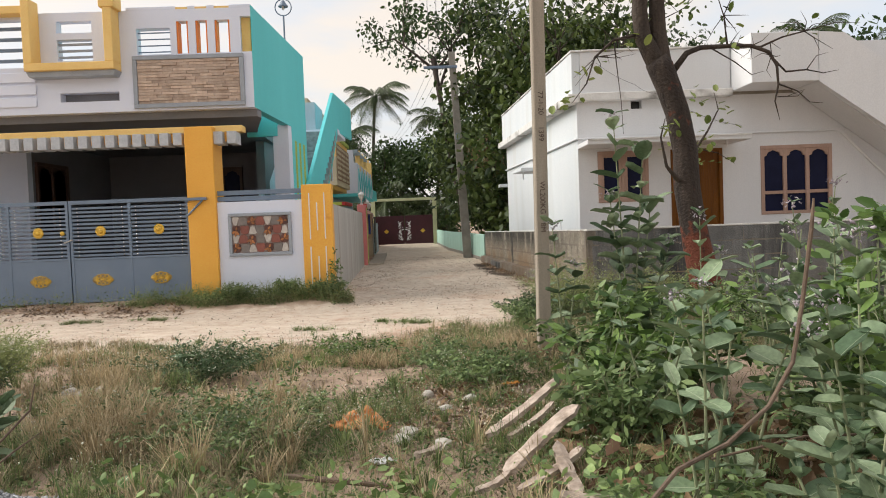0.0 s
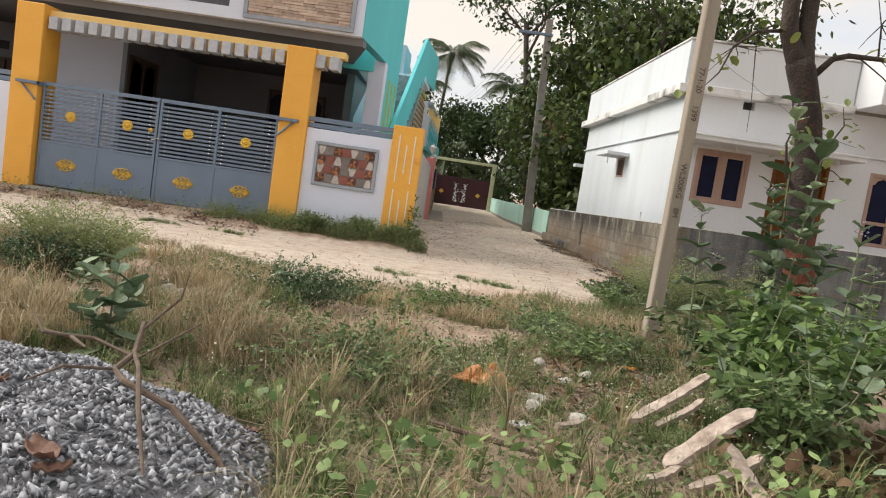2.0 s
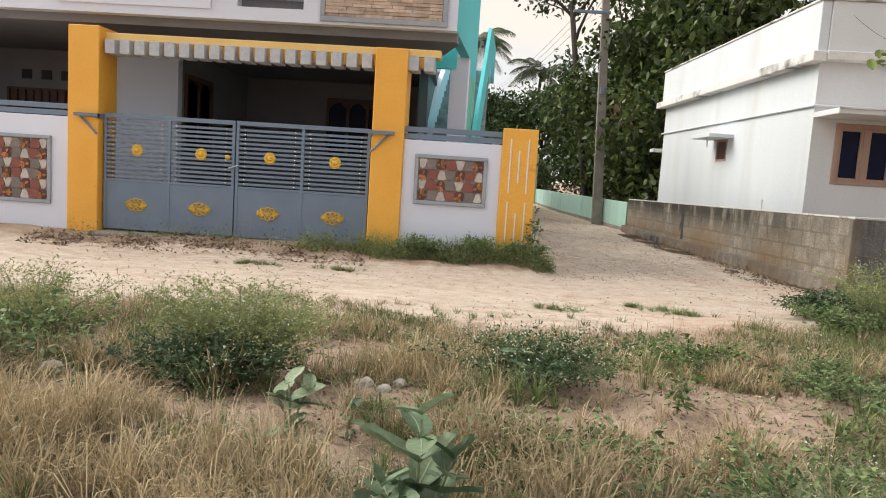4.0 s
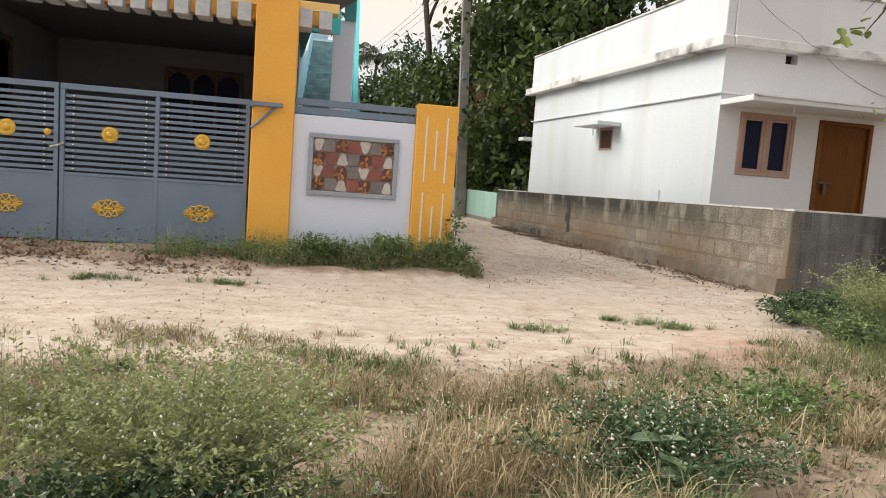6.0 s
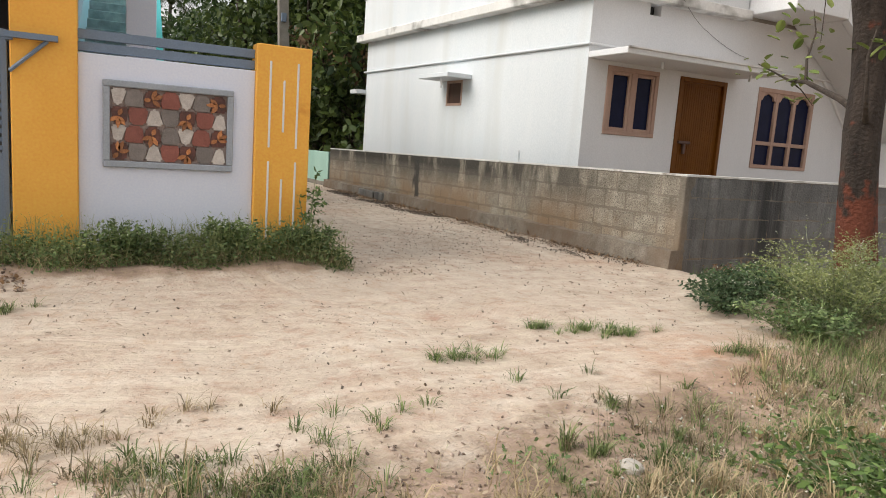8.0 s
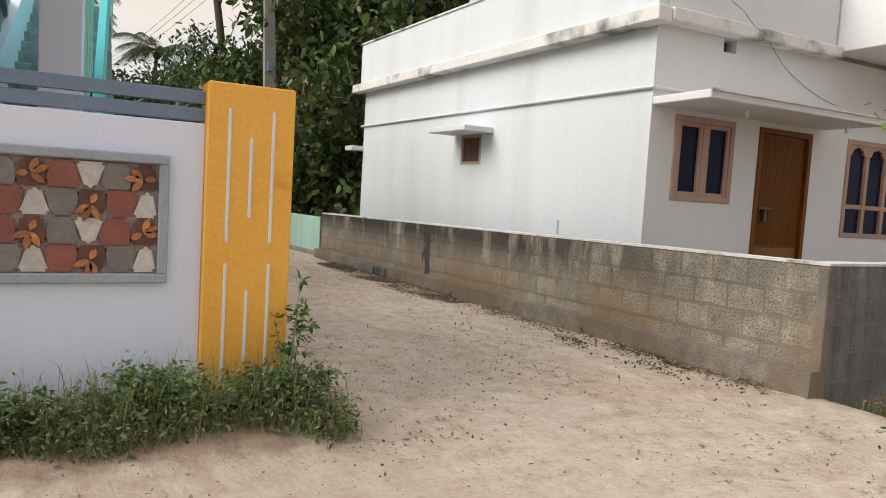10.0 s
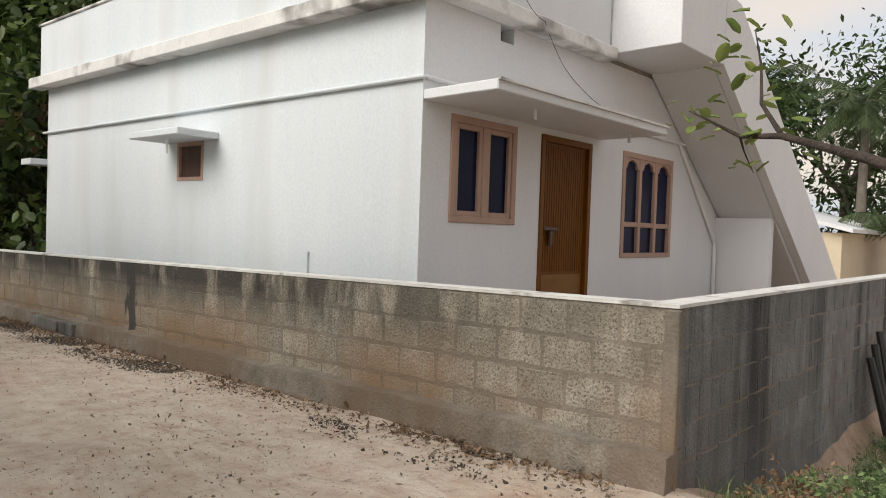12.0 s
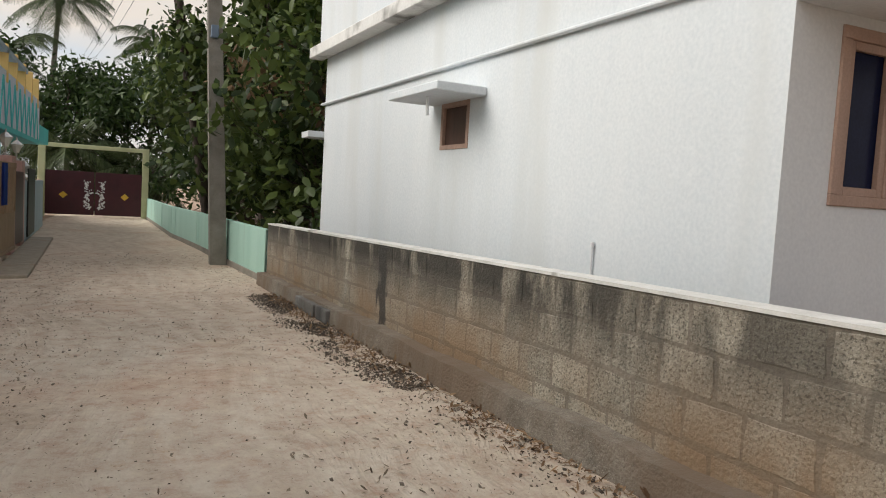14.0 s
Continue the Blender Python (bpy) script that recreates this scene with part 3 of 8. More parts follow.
def make_ground():
    xs = [-400, -120, -50, -25] + [-16 + 0.16 * i for i in range(206)] + [19, 26, 50, 120, 400]
    ys = [-400, -120, -40, -12] + [-4 + 0.16 * i for i in range(200)] + [29 + 0.6 * i for i in range(34)] + [52, 60, 80, 140, 400, 1500]
    verts = [(x, y, height_at(x, y) if -16 <= x <= 17 and -4 <= y <= 49 else -0.02) for y in ys for x in xs]
    w = len(xs)
    faces = [(j * w + i, j * w + i + 1, (j + 1) * w + i + 1, (j + 1) * w + i) for j in range(len(ys) - 1) for i in range(w - 1)]
    ob = raw("ground", verts, faces, EARTH, smooth=True)
    at = ob.data.attributes.new("bare", "FLOAT", "POINT")
    at.data.foreach_set("value", [bareness(x, y) for x, y, _ in verts])
    at = ob.data.attributes.new("red_earth", "FLOAT", "POINT")
    at.data.foreach_set("value", [math.exp(-((x - 0.9) / 0.75) ** 2 - ((y - 9.6) / 0.55) ** 2) for x, y, _ in verts])
    tagged(ob, "sandy earth track meeting a lane beside a weedy plot", "ground", kind="structure")


make_ground()


# ---- turquoise and lilac house with the balcony ----
def text_mesh(words, size, material, m, parent=None, name="lettering"):
    cu = bpy.data.curves.new(name, "FONT")
    cu.body, cu.size, cu.extrude, cu.align_x, cu.align_y = words, size, 0.001, "CENTER", "CENTER"
    tmp = bpy.data.objects.new("tmp", cu)
    me = bpy.data.meshes.new_from_object(tmp)
    bpy.data.objects.remove(tmp)
    me.transform(m)
    me.materials.clear()
    me.materials.append(material)
    if parent is not None:
        me.transform(Matrix.Translation(-base_of(parent)))
    ob = new(name, me)
    ob.parent = parent
    return ob


def window_unit(name, x0, x1, z0, z1, y, lights, arched, parent, bar=None, wood=None, says="pinkish brown window frame"):
    """A framed window in a wall that faces -y: frame, mullions, dark panes and a sill."""
    w = part(name, boxes([(x0, y - 0.03, z0, x1, y + 0.06, z0 + 0.07), (x0, y - 0.03, z1 - 0.08, x1, y + 0.06, z1),
                          (x0, y - 0.03, z0 + 0.07, x0 + 0.08, y + 0.06, z1 - 0.08), (x1 - 0.08, y - 0.03, z0 + 0.07, x1, y + 0.06, z1 - 0.08)], 0.006), wood or WINDOW_FRAME, parent, says)
    step = (x1 - x0 - 0.08) / lights
    for i in range(lights):
        a, b = x0 + 0.08 + step * i, x0 + step * (i + 1)
        if i:
            part("mullion", box(a - 0.08, y - 0.02, z0 + 0.07, a, y + 0.05, z1 - 0.08, 0.005), wood or WINDOW_FRAME, w)
        part("pane", box(a, y + 0.03, z0 + 0.07, b, y + 0.04, z1 - 0.08), GLASS, w, "dark blue glass pane")
        if arched:
            # a pointed, stepped head to each light
            top, h, c = z1 - 0.08, 0.16, (a + b) / 2
            bm = prism([(a, top - h), (a + (b - a) * 0.12, top - h * 0.9), (a + (b - a) * 0.2, top - h * 0.45), (c, top - 0.02), (c, top), (a, top)], y - 0.012, y + 0.028)
            join(bm, prism([(b, top - h), (b, top), (c, top), (c, top - 0.02), (b - (b - a) * 0.2, top - h * 0.45), (b - (b - a) * 0.12, top - h * 0.9)], y - 0.012, y + 0.028))
            part("arched_head", bm, wood or WINDOW_FRAME, w)
        if not arched:
            part("casement", boxes([(a, y - 0.012, z0 + 0.07, a + 0.055, y + 0.028, z1 - 0.08), (b - 0.055, y - 0.012, z0 + 0.07, b, y + 0.028, z1 - 0.08),
                                    (a + 0.055, y - 0.012, z0 + 0.07, b - 0.055, y + 0.028, z0 + 0.125), (a + 0.055, y - 0.012, z1 - 0.135, b - 0.055, y + 0.028, z1 - 0.08)], 0.004), wood or WINDOW_FRAME, w)
        if bar:
            part("rail", box(a, y - 0.015, bar, b, y + 0.045, bar + 0.07, 0.004), wood or WINDOW_FRAME, w)
    return w


HX = -2.52                                  # the house's corner towards the lane
house = thing("house", (-6.5, 14, 0), "lilac white house with turquoise side and an orange-trimmed balcony", "house")
# balcony front with its openings
left_open = [(-8.9 - 2.6 * k, -6.75 - 2.6 * k, 4.62, 5.52) for k in range(2)]
part("balcony_front", holed(-14.0, HX, 3.74, 5.62, 13.86, 14.06,
     left_open + [(-6.15, -5.05, 3.95, 4.12), (-6.16, -5.5, 4.72, 5.12), (-6.16, -5.5, 5.24, 5.46), (-4.67, -4.04, 4.79, 5.28),
                  (-3.92, -3.70, 4.79, 5.40), (-3.56, -3.34, 4.79, 5.40), (-3.20, -2.92, 4.79, 5.40), (-2.72, HX, 4.79, 5.45)]), LILAC, house, "lilac white balcony wall")
# Plate behind the slot; the slot's inner shade is in its dark colour.
part("slot_back", box(-6.25, 14.062, 3.9, -4.95, 14.09, 4.16), PORCH_SHADED, house)
for a, b in ((-3.92, -3.70), (-3.56, -3.34), (-3.20, -2.92)):
    part("slot_lining", boxes([(a + 0.002, 13.875, 4.792, a + 0.03, 14.05, 5.398), (b - 0.03, 13.875, 4.792, b - 0.002, 14.05, 5.398)]), DEEP_ORANGE, house, "deep orange slot reveal")
    part("notch", box(a, 13.87, 5.622, b, 14.05, 5.66), YELLOW, house)
for a, b in ((-4.85, -3.92), (-3.70, -3.56), (-3.34, -3.20), (-2.92, HX)):
    part("merlon", box(a, 13.862, 5.62, b, 14.058, 5.68, 0.006), LILAC, house)
part("corner_slot", box(-2.72, 13.95, 4.79, HX - 0.03, 14.05, 5.45), YELLOW, house, "yellow corner slot")
# the U-shaped yellow frame that stands out from the wall
part("yellow_frame", boxes([(-6.62, 13.52, 4.48, -4.98, 13.858, 4.62), (-6.62, 13.52, 4.62, -6.47, 13.858, 5.80), (-5.14, 13.52, 4.62, -4.98, 13.858, 5.80)], 0.01), YELLOW, house, "yellow U-shaped frame")
part("frame_soffit", prism([(-6.62, 4.478), (-4.98, 4.478), (-5.03, 4.38), (-6.57, 4.38)], 13.6, 13.858), GREY_TRIM, house)
part("frame_finial", box(-5.20, 13.50, 5.60, -4.92, 13.857, 5.82, 0.01), YELLOW, house)
part("yellow_top_rail", box(-9.2, 13.60, 5.56, -6.62, 13.858, 5.70, 0.01), YELLOW, house)
for k in range(4):
    part("balcony_bar", box(-8.9, 13.93, 4.74 + 0.2 * k, -6.75, 13.97, 4.80 + 0.2 * k), GREY_METAL, house)
    part("balcony_bar", box(-4.67, 13.93, 4.84 + 0.12 * k, -4.04, 13.95, 4.86 + 0.12 * k), GREY_METAL, house)
for k in range(3):
    part("balcony_bar", box(-6.16, 13.92, 4.78 + 0.12 * k, -5.5, 13.96, 4.82 + 0.12 * k), GREY_TRIM, house)
for k in range(3):
    part("wall_strip", box(-9.2, 13.82, 3.88 + 0.23 * k, -6.58, 13.858, 4.06 + 0.23 * k, 0.006), LILAC, house)
# ledge-stone panel in its grey frame
for nm, b in (("panel_frame", (-4.76, 13.80, 4.68, -2.68, 13.858, 4.76)), ("panel_frame", (-4.76, 13.80, 3.78, -2.68, 13.858, 3.86)),
              ("panel_frame", (-4.76, 13.80, 3.86, -4.68, 13.858, 4.68)), ("panel_frame", (-2.76, 13.80, 3.86, -2.68, 13.858, 4.68))):
    part(nm, box(*b, 0.008), GREY_TRIM, house, "grey panel frame")
stone_panel = part("stone_panel", box(-4.68, 13.835, 3.86, -2.76, 13.857, 4.68), STONE_BED, house)
rng = random.Random(4)
for r in range(15):
    z = 3.862 + r * 0.0545
    x = -4.675
    while x < -2.79:
        w = min(rng.uniform(0.14, 0.48), -2.765 - x)
        d = rng.uniform(0.004, 0.03)
        part("ledge_stone", box(x, 13.834 - d, z, x + w - 0.004, 13.8345, z + 0.051, 0.004), RUSTIC, stone_panel)
        x += w
# turquoise side, set at a small angle, standing clear of the ground at the front
side = along((HX, 13.86), (-2.27, 18.05))
length = 4.2
part("side_skin", moved(box(0.0, -0.008, 3.74, 0.2, -0.002, 5.66), side), TEAL, house)
part("side_parapet", moved(box(0.202, 0.0, 3.74, length, 0.18, 5.66), side), TEAL, house, "turquoise side wall")
side_wall = holed(2.75, length, 0.3, 3.738, 0.0, 0.18, [(3.0 + 0.4 * k, 3.2 + 0.4 * k, 1.5, 3.45) for k in range(3)])
part("side_wall", moved(side_wall, side), TEAL, house, "turquoise side wall with slots")
for k in range(3):
    part("slot_lining", moved(box(3.002 + 0.4 * k, 0.004, 1.502, 3.198 + 0.4 * k, 0.17, 3.448), side), LIME, house, "yellow-green slot")
part("side_column", moved(box(2.45, 0.002, 0.3, 2.748, 0.36, 3.738, 0.008), side), LILAC, house, "lilac grey column")
part("balcony_soffit", prism([(-14.0, 14.06), (HX, 14.06), (-2.50, 14.3), (-3.05, 16.2), (-3.3, 20.6), (-14.0, 20.6)], 3.6, 3.74, "z"), PORCH_SHADED, house, "balcony soffit with its shade put into the colour")
part("roof", prism([(-14.0, 14.06), (-2.72, 14.06), (-2.75, 14.8), (-3.1, 16.3), (-3.3, 20.6), (-14.0, 20.6)], 3.745, 3.9, "z"), CONCRETE, house)
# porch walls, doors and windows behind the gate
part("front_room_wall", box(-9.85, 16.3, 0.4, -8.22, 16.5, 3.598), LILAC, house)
part("front_room_side", box(-8.4, 16.502, 0.4, -8.22, 20.4, 3.598), PORCH_SHADED, house)
part("back_wall", box(-14.0, 20.402, 0.4, -3.3, 20.6, 3.598), PORCH_SHADED, house)
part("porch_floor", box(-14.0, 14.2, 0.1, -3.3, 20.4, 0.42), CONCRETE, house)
part("left_porch_wall", box(-14.0, 17.502, 0.42, -8.402, 17.7, 3.598), PORCH_SHADED, house)
part("left_porch_side", box(-9.85, 16.502, 0.42, -9.65, 17.5, 3.598), PORCH_SHADED, house)
part("far_side_wall", box(-14.0, 14.06, 0.1, -13.8, 20.4, 3.598), PORCH_SHADED, house)
part("stair_hall_wall", box(-3.5, 17.9, 0.42, -3.3, 20.4, 3.598), PORCH_SHADED, house)
window_unit("porch_window", -6.1, -4.5, 1.7, 3.2, 20.36, 3, True, house, None, BROWN, "dark brown window frame")
dark_win = window_unit("side_window", -7.5, -6.1, 1.55, 3.15, 0.0, 2, True, None, None, BROWN, "dark brown window frame")
for o in (dark_win, *dark_win.children):
    o.data.transform(Matrix.Translation(-base_of(house)) @ Matrix.Translation((-8.19, 24.1, 0)) @ Matrix.Rotation(radians(90), 4, "Z"))
dark_win.parent = house
grille = part("folding_grille", box(-12.6, 17.40, 0.5, -9.6, 17.44, 2.75), BROWN, house, "dark brown folding grille")
for k in range(17):
    part("grille_bar", box(-12.55 + 0.18 * k, 17.34, 0.55, -12.50 + 0.18 * k, 17.40, 2.7), BROWN, grille)
# Black blocks on the wall stand in for the shade inside vent holes.
for k in range(6):
    part("vent_hole", box(-12.3 + 0.45 * k, 17.47, 2.95, -12.08 + 0.45 * k, 17.502, 3.15), BLACK, house)
# outside stair behind the column, with its turquoise parapet
for k in range(21):
    part("stair_step", box(-3.28, 16.7 + 0.25 * k, 0.52 + 0.18 * k, -2.0, 16.98 + 0.25 * k, 0.70 + 0.18 * k, 0.006), STEP_TILE, house, "blue-grey tiled step" if k == 0 else "")
part("stair_stringer", moved(prism([(0, 0.4), (4.6, 3.7), (4.6, 4.7), (0, 1.75)], 0.0, 0.12), along((-3.40, 17.0), (-3.06, 21.6))), LILAC, house, "white sloping stair side")
part("stair_parapet", moved(prism([(0.0, 0.2), (0.0, 1.38), (5.4, 5.42), (8.8, 5.49), (8.8, 4.40), (6.0, 4.32), (4.2, 2.65), (1.8, 0.4), (1.8, 0.2)], 0.0, 0.09), along((-2.245, 16.2), (-1.86, 25.0))), TEAL, house, "turquoise stair parapet")
part("landing_slab", box(-4.0, 22.0, 4.25, -1.97, 24.0, 4.4), LILAC, house)
part("inner_panel", box(-3.3, 16.3, 3.50, -2.62, 16.42, 4.6), TEAL, house, "turquoise inner panel")
part("rear_block", box(-9.0, 22.4, 0.2, -2.7, 24.0, 5.3), PALE_BLUE, house)

lamp = thing("terrace_lamp", (-2.42, 16.6, 5.66), "ring-shaped metal lamp on the turquoise parapet", "lamp")
part("post", rod([(-2.42, 16.6, 5.66), (-2.42, 16.6, 6.25)], 0.02), GREY_METAL, lamp)
ring = bmesh.new()
join(ring, rod([(-2.42 + 0.185 * math.cos(a), 16.6, 6.44 + 0.185 * math.sin(a)) for a in [2 * math.pi * i / 20 for i in range(21)]], 0.013, 6))
part("ring", ring, GREY_METAL, lamp)
part("shade", lathe([(0.03, 0.14), (0.11, 0.02), (0.11, 0.0), (0.04, 0.03)], 16, (-2.42, 16.6, 6.45)), GREY_METAL, lamp)
part("bulb", lathe([(0.02, 0.0), (0.035, -0.04), (0.035, -0.07), (0.015, -0.10)], 12, (-2.42, 16.6, 6.48)), LAMP_GLASS, lamp, smooth=True)


# ---- front compound wall, gate and pergola ----
compound = thing("wall_compound", (0, 0, 0), "white and orange compound wall with stone-tile panels", "wall", kind="structure")
for x0, x1, top in ((-3.24, -1.66, 1.95), (-10.52, -8.80, 1.98)):
    part("wall_panel", box(x0, 13.58, -0.1, x1, 13.74, top, 0.006), LILAC, compound, "lilac white rendered wall")
    for z in (top + 0.015, top + 0.125):
        part("wall_rail", box(x0, 13.62, z, x1, 13.67, z + 0.085, 0.004), GREY_METAL, compound, "grey-blue steel rail")
part("wall_panel", box(-14.0, 13.58, -0.1, -11.05, 13.74, 1.98, 0.006), LILAC, compound)
for x0, x1, top in ((-3.76, -3.24, 3.36), (-8.80, -8.28, 3.46)):
    part("gate_pillar", box(x0, 13.5, -0.1, x1, 14.08, top, 0.012), ORANGE, compound, "orange-yellow gate pillar")
end = part("end_pillar", box(-1.66, 13.52, -0.1, -1.10, 13.76, 2.22, 0.01), ORANGE, compound, "orange-yellow end pillar with pale grooves")
for x, lo, hi in ((-1.52, 1.20, 2.06), (-1.38, 1.36, 1.88), (-1.24, 1.20, 2.06), (-1.52, 0.15, 1.06), (-1.38, 0.40, 0.88), (-1.24, 0.15, 1.06)):
    part("groove", box(x - 0.0105, 13.514, lo, x + 0.0105, 13.522, hi, 0.003), PVC, end, "pale groove")
part("stone_pillar", box(-11.05, 13.52, -0.1, -10.52, 13.76, 2.22, 0.01), ORANGE, compound)
for z0, z1 in ((0.22, 1.15), (1.22, 1.52), (1.60, 2.14)):
    part("slate_inset", box(-10.98, 13.49, z0, -10.60, 13.52, z1, 0.012), DARK_STONE, compound, "rough slate inset")
plamp = thing("pillar_lamp", (-10.72, 13.64, 2.22), "small carriage lamp on the slate pillar", "lamp")
part("lamp_base", lathe([(0.06, 0), (0.06, 0.03), (0.025, 0.06), (0.025, 0.16)], 12, (-10.72, 13.64, 2.22)), CHROME, plamp)
part("lamp_glass", lathe([(0.05, 0.16), (0.10, 0.30), (0.10, 0.33)], 8, (-10.72, 13.64, 2.22)), LAMP_GLASS, plamp)
part("lamp_cap", lathe([(0.12, 0.33), (0.05, 0.42), (0.015, 0.46), (0.02, 0.50), (0.005, 0.54)], 8, (-10.72, 13.64, 2.22)), CHROME, plamp)


def tile_panel(x0, x1, z0, z1, seed):
    """A framed picture of cut stones in three colours, with clusters of orange leaves."""
    y = 13.58
    panel = part("tile_panel", box(x0 + 0.05, y - 0.012, z0 + 0.05, x1 - 0.05, y - 0.002, z1 - 0.05), STONE_BED, compound, "panel of cut stones with orange leaves")
    for b in ((x0, z0, x1, z0 + 0.06), (x0, z1 - 0.06, x1, z1), (x0, z0 + 0.06, x0 + 0.06, z1 - 0.06), (x1 - 0.06, z0 + 0.06, x1, z1 - 0.06)):
        part("panel_frame", box(b[0], y - 0.05, b[1], b[2], y - 0.001, b[3], 0.008), GREY_TRIM, panel, "grey moulded frame")
    r = random.Random(seed)
    rows = 4 if z1 - z0 < 1 else 6
    hgt = (z1 - z0 - 0.13) / rows
    # from one side to the other: p pale, g grey, r red, R red with a leaf cluster
    wide = {"p": 0.8, "g": 1.08, "r": 1.12, "R": 1.0}
    orders = ("RgprRgp", "prRgprR", "RrpgRrp", "pgRrpgR")
    for k in range(rows):
        zb = z0 + 0.065 + k * hgt
        order = orders[(k + seed - 1) % 4]
        unit_w = (x1 - x0 - 0.13) / sum(wide[c] for c in order)
        x = x0 + 0.065
        flare = 0.028 if k % 2 else -0.028
        for i, c in enumerate(order):
            w = wide[c] * unit_w
            s = flare if c == "p" else -flare * 0.5
            mat = {"p": STONE_PALE, "g": STONE_GREY, "R": STONE_DARK}.get(c, STONE_RED)
            q = [(x + 0.005 + s, zb + 0.005), (x + w - 0.005 - s, zb + 0.005), (x + w - 0.005 + s, zb + hgt - 0.005), (x + 0.005 - s, zb + hgt - 0.005)]
            q = [(min(max(u, x0 + 0.064), x1 - 0.064), v) for u, v in q]
            bm = prism(q, y - 0.03, y - 0.012)
            upright = [e for e in bm.edges if abs(e.verts[0].co.y - e.verts[1].co.y) > 0.005]
            bmesh.ops.bevel(bm, geom=upright, offset=0.02, segments=3, affect="EDGES")
            part("cut_stone", bm, mat, panel)
            if c == "R":
                cx, cz = x + w * 0.45, zb + hgt * 0.46
                turn = r.choice((20, 60, 200, 250)) + r.uniform(-20, 20)
                for ang, ln in ((turn, 0.66), (turn + 42, 0.60), (turn - 44, 0.56), (turn + 165, 0.42)):
                    t = radians(ang + r.uniform(-10, 10))
                    ln, wd = hgt * ln, hgt * 0.125
                    mid = (cx + math.cos(t) * ln * 0.55, cz + math.sin(t) * ln * 0.55)
                    out = []
                    for u, v in ((-1, 0), (-0.4, 0.9), (0.3, 0.9), (1, 0), (0.3, -0.9), (-0.4, -0.9)):
                        out.append((mid[0] + math.cos(t) * u * ln * 0.5 - math.sin(t) * v * wd, mid[1] + math.sin(t) * u * ln * 0.5 + math.cos(t) * v * wd))
                    part("tile_leaf", prism(out, y - 0.042, y - 0.029), TILE_LEAF, panel)
            x += w


tile_panel(-3.04, -1.87, 0.93, 1.73, 1)
tile_panel(-10.31, -9.11, 0.52, 1.65, 2)

# lane side of the compound and the gate's sill
part("lane_side_wall", moved(box(0, 0, -0.1, 11.4, 0.16, 1.86, 0.006), along((-1.14, 13.77), (-1.62, 25.2))), surface("grey_lane_render", [(0.3, (0.38, 0.36, 0.34)), (0.7, (0.48, 0.46, 0.44))], 1.4, 0.85, bump=0.2, streak=True, stain=((0.30, 0.26, 0.22), 2.0, 0.55, 0.8)), compound, "stained grey rendered lane wall")
part("gate_sill", box(-8.28, 13.2, -0.1, -3.76, 14.1, 0.14, 0.03), CONCRETE, compound, "rough concrete sill")

def medallion():
    """An openwork cast ornament: three hearts above and below a bar, a fan of rays at either end."""
    bm = bmesh.new()
    for s_ in (-1, 1):
        for x, y, r_ in ((-0.075, 0.062, 0.036), (0.0, 0.074, 0.038), (0.075, 0.062, 0.036)):
            loop = []
            for k in range(13):
                t = 2 * math.pi * k / 12
                loop.append((x + r_ * 0.075 * 16 / 1.2 * math.sin(t) ** 3, s_ * (y + r_ / 13 * (13 * math.cos(t) - 5 * math.cos(2 * t) - 2 * math.cos(3 * t) - math.cos(4 * t))), 0.010))
            join(bm, rod(loop, 0.0095, 5))
        for k in range(-3, 4):
            a_ = k * 0.27
            tip = (s_ * (0.08 + 0.115 * math.cos(a_) ** 2), 0.095 * math.sin(a_), 0.006)
            join(bm, rod([(s_ * 0.075, 0.0, 0.012), tip], [0.005, 0.009], 6))
    for x in (-0.04, -0.013, 0.013, 0.04):
        join(bm, lathe([(0.017, 0), (0.017, 0.014), (0.004, 0.02)], 7, (x, 0, 0)))
    join(bm, rod([(-0.085, 0.022, 0.008), (0.085, 0.022, 0.008)], 0.006, 5))
    join(bm, rod([(-0.085, -0.022, 0.008), (0.085, -0.022, 0.008)], 0.006, 5))
    return bm


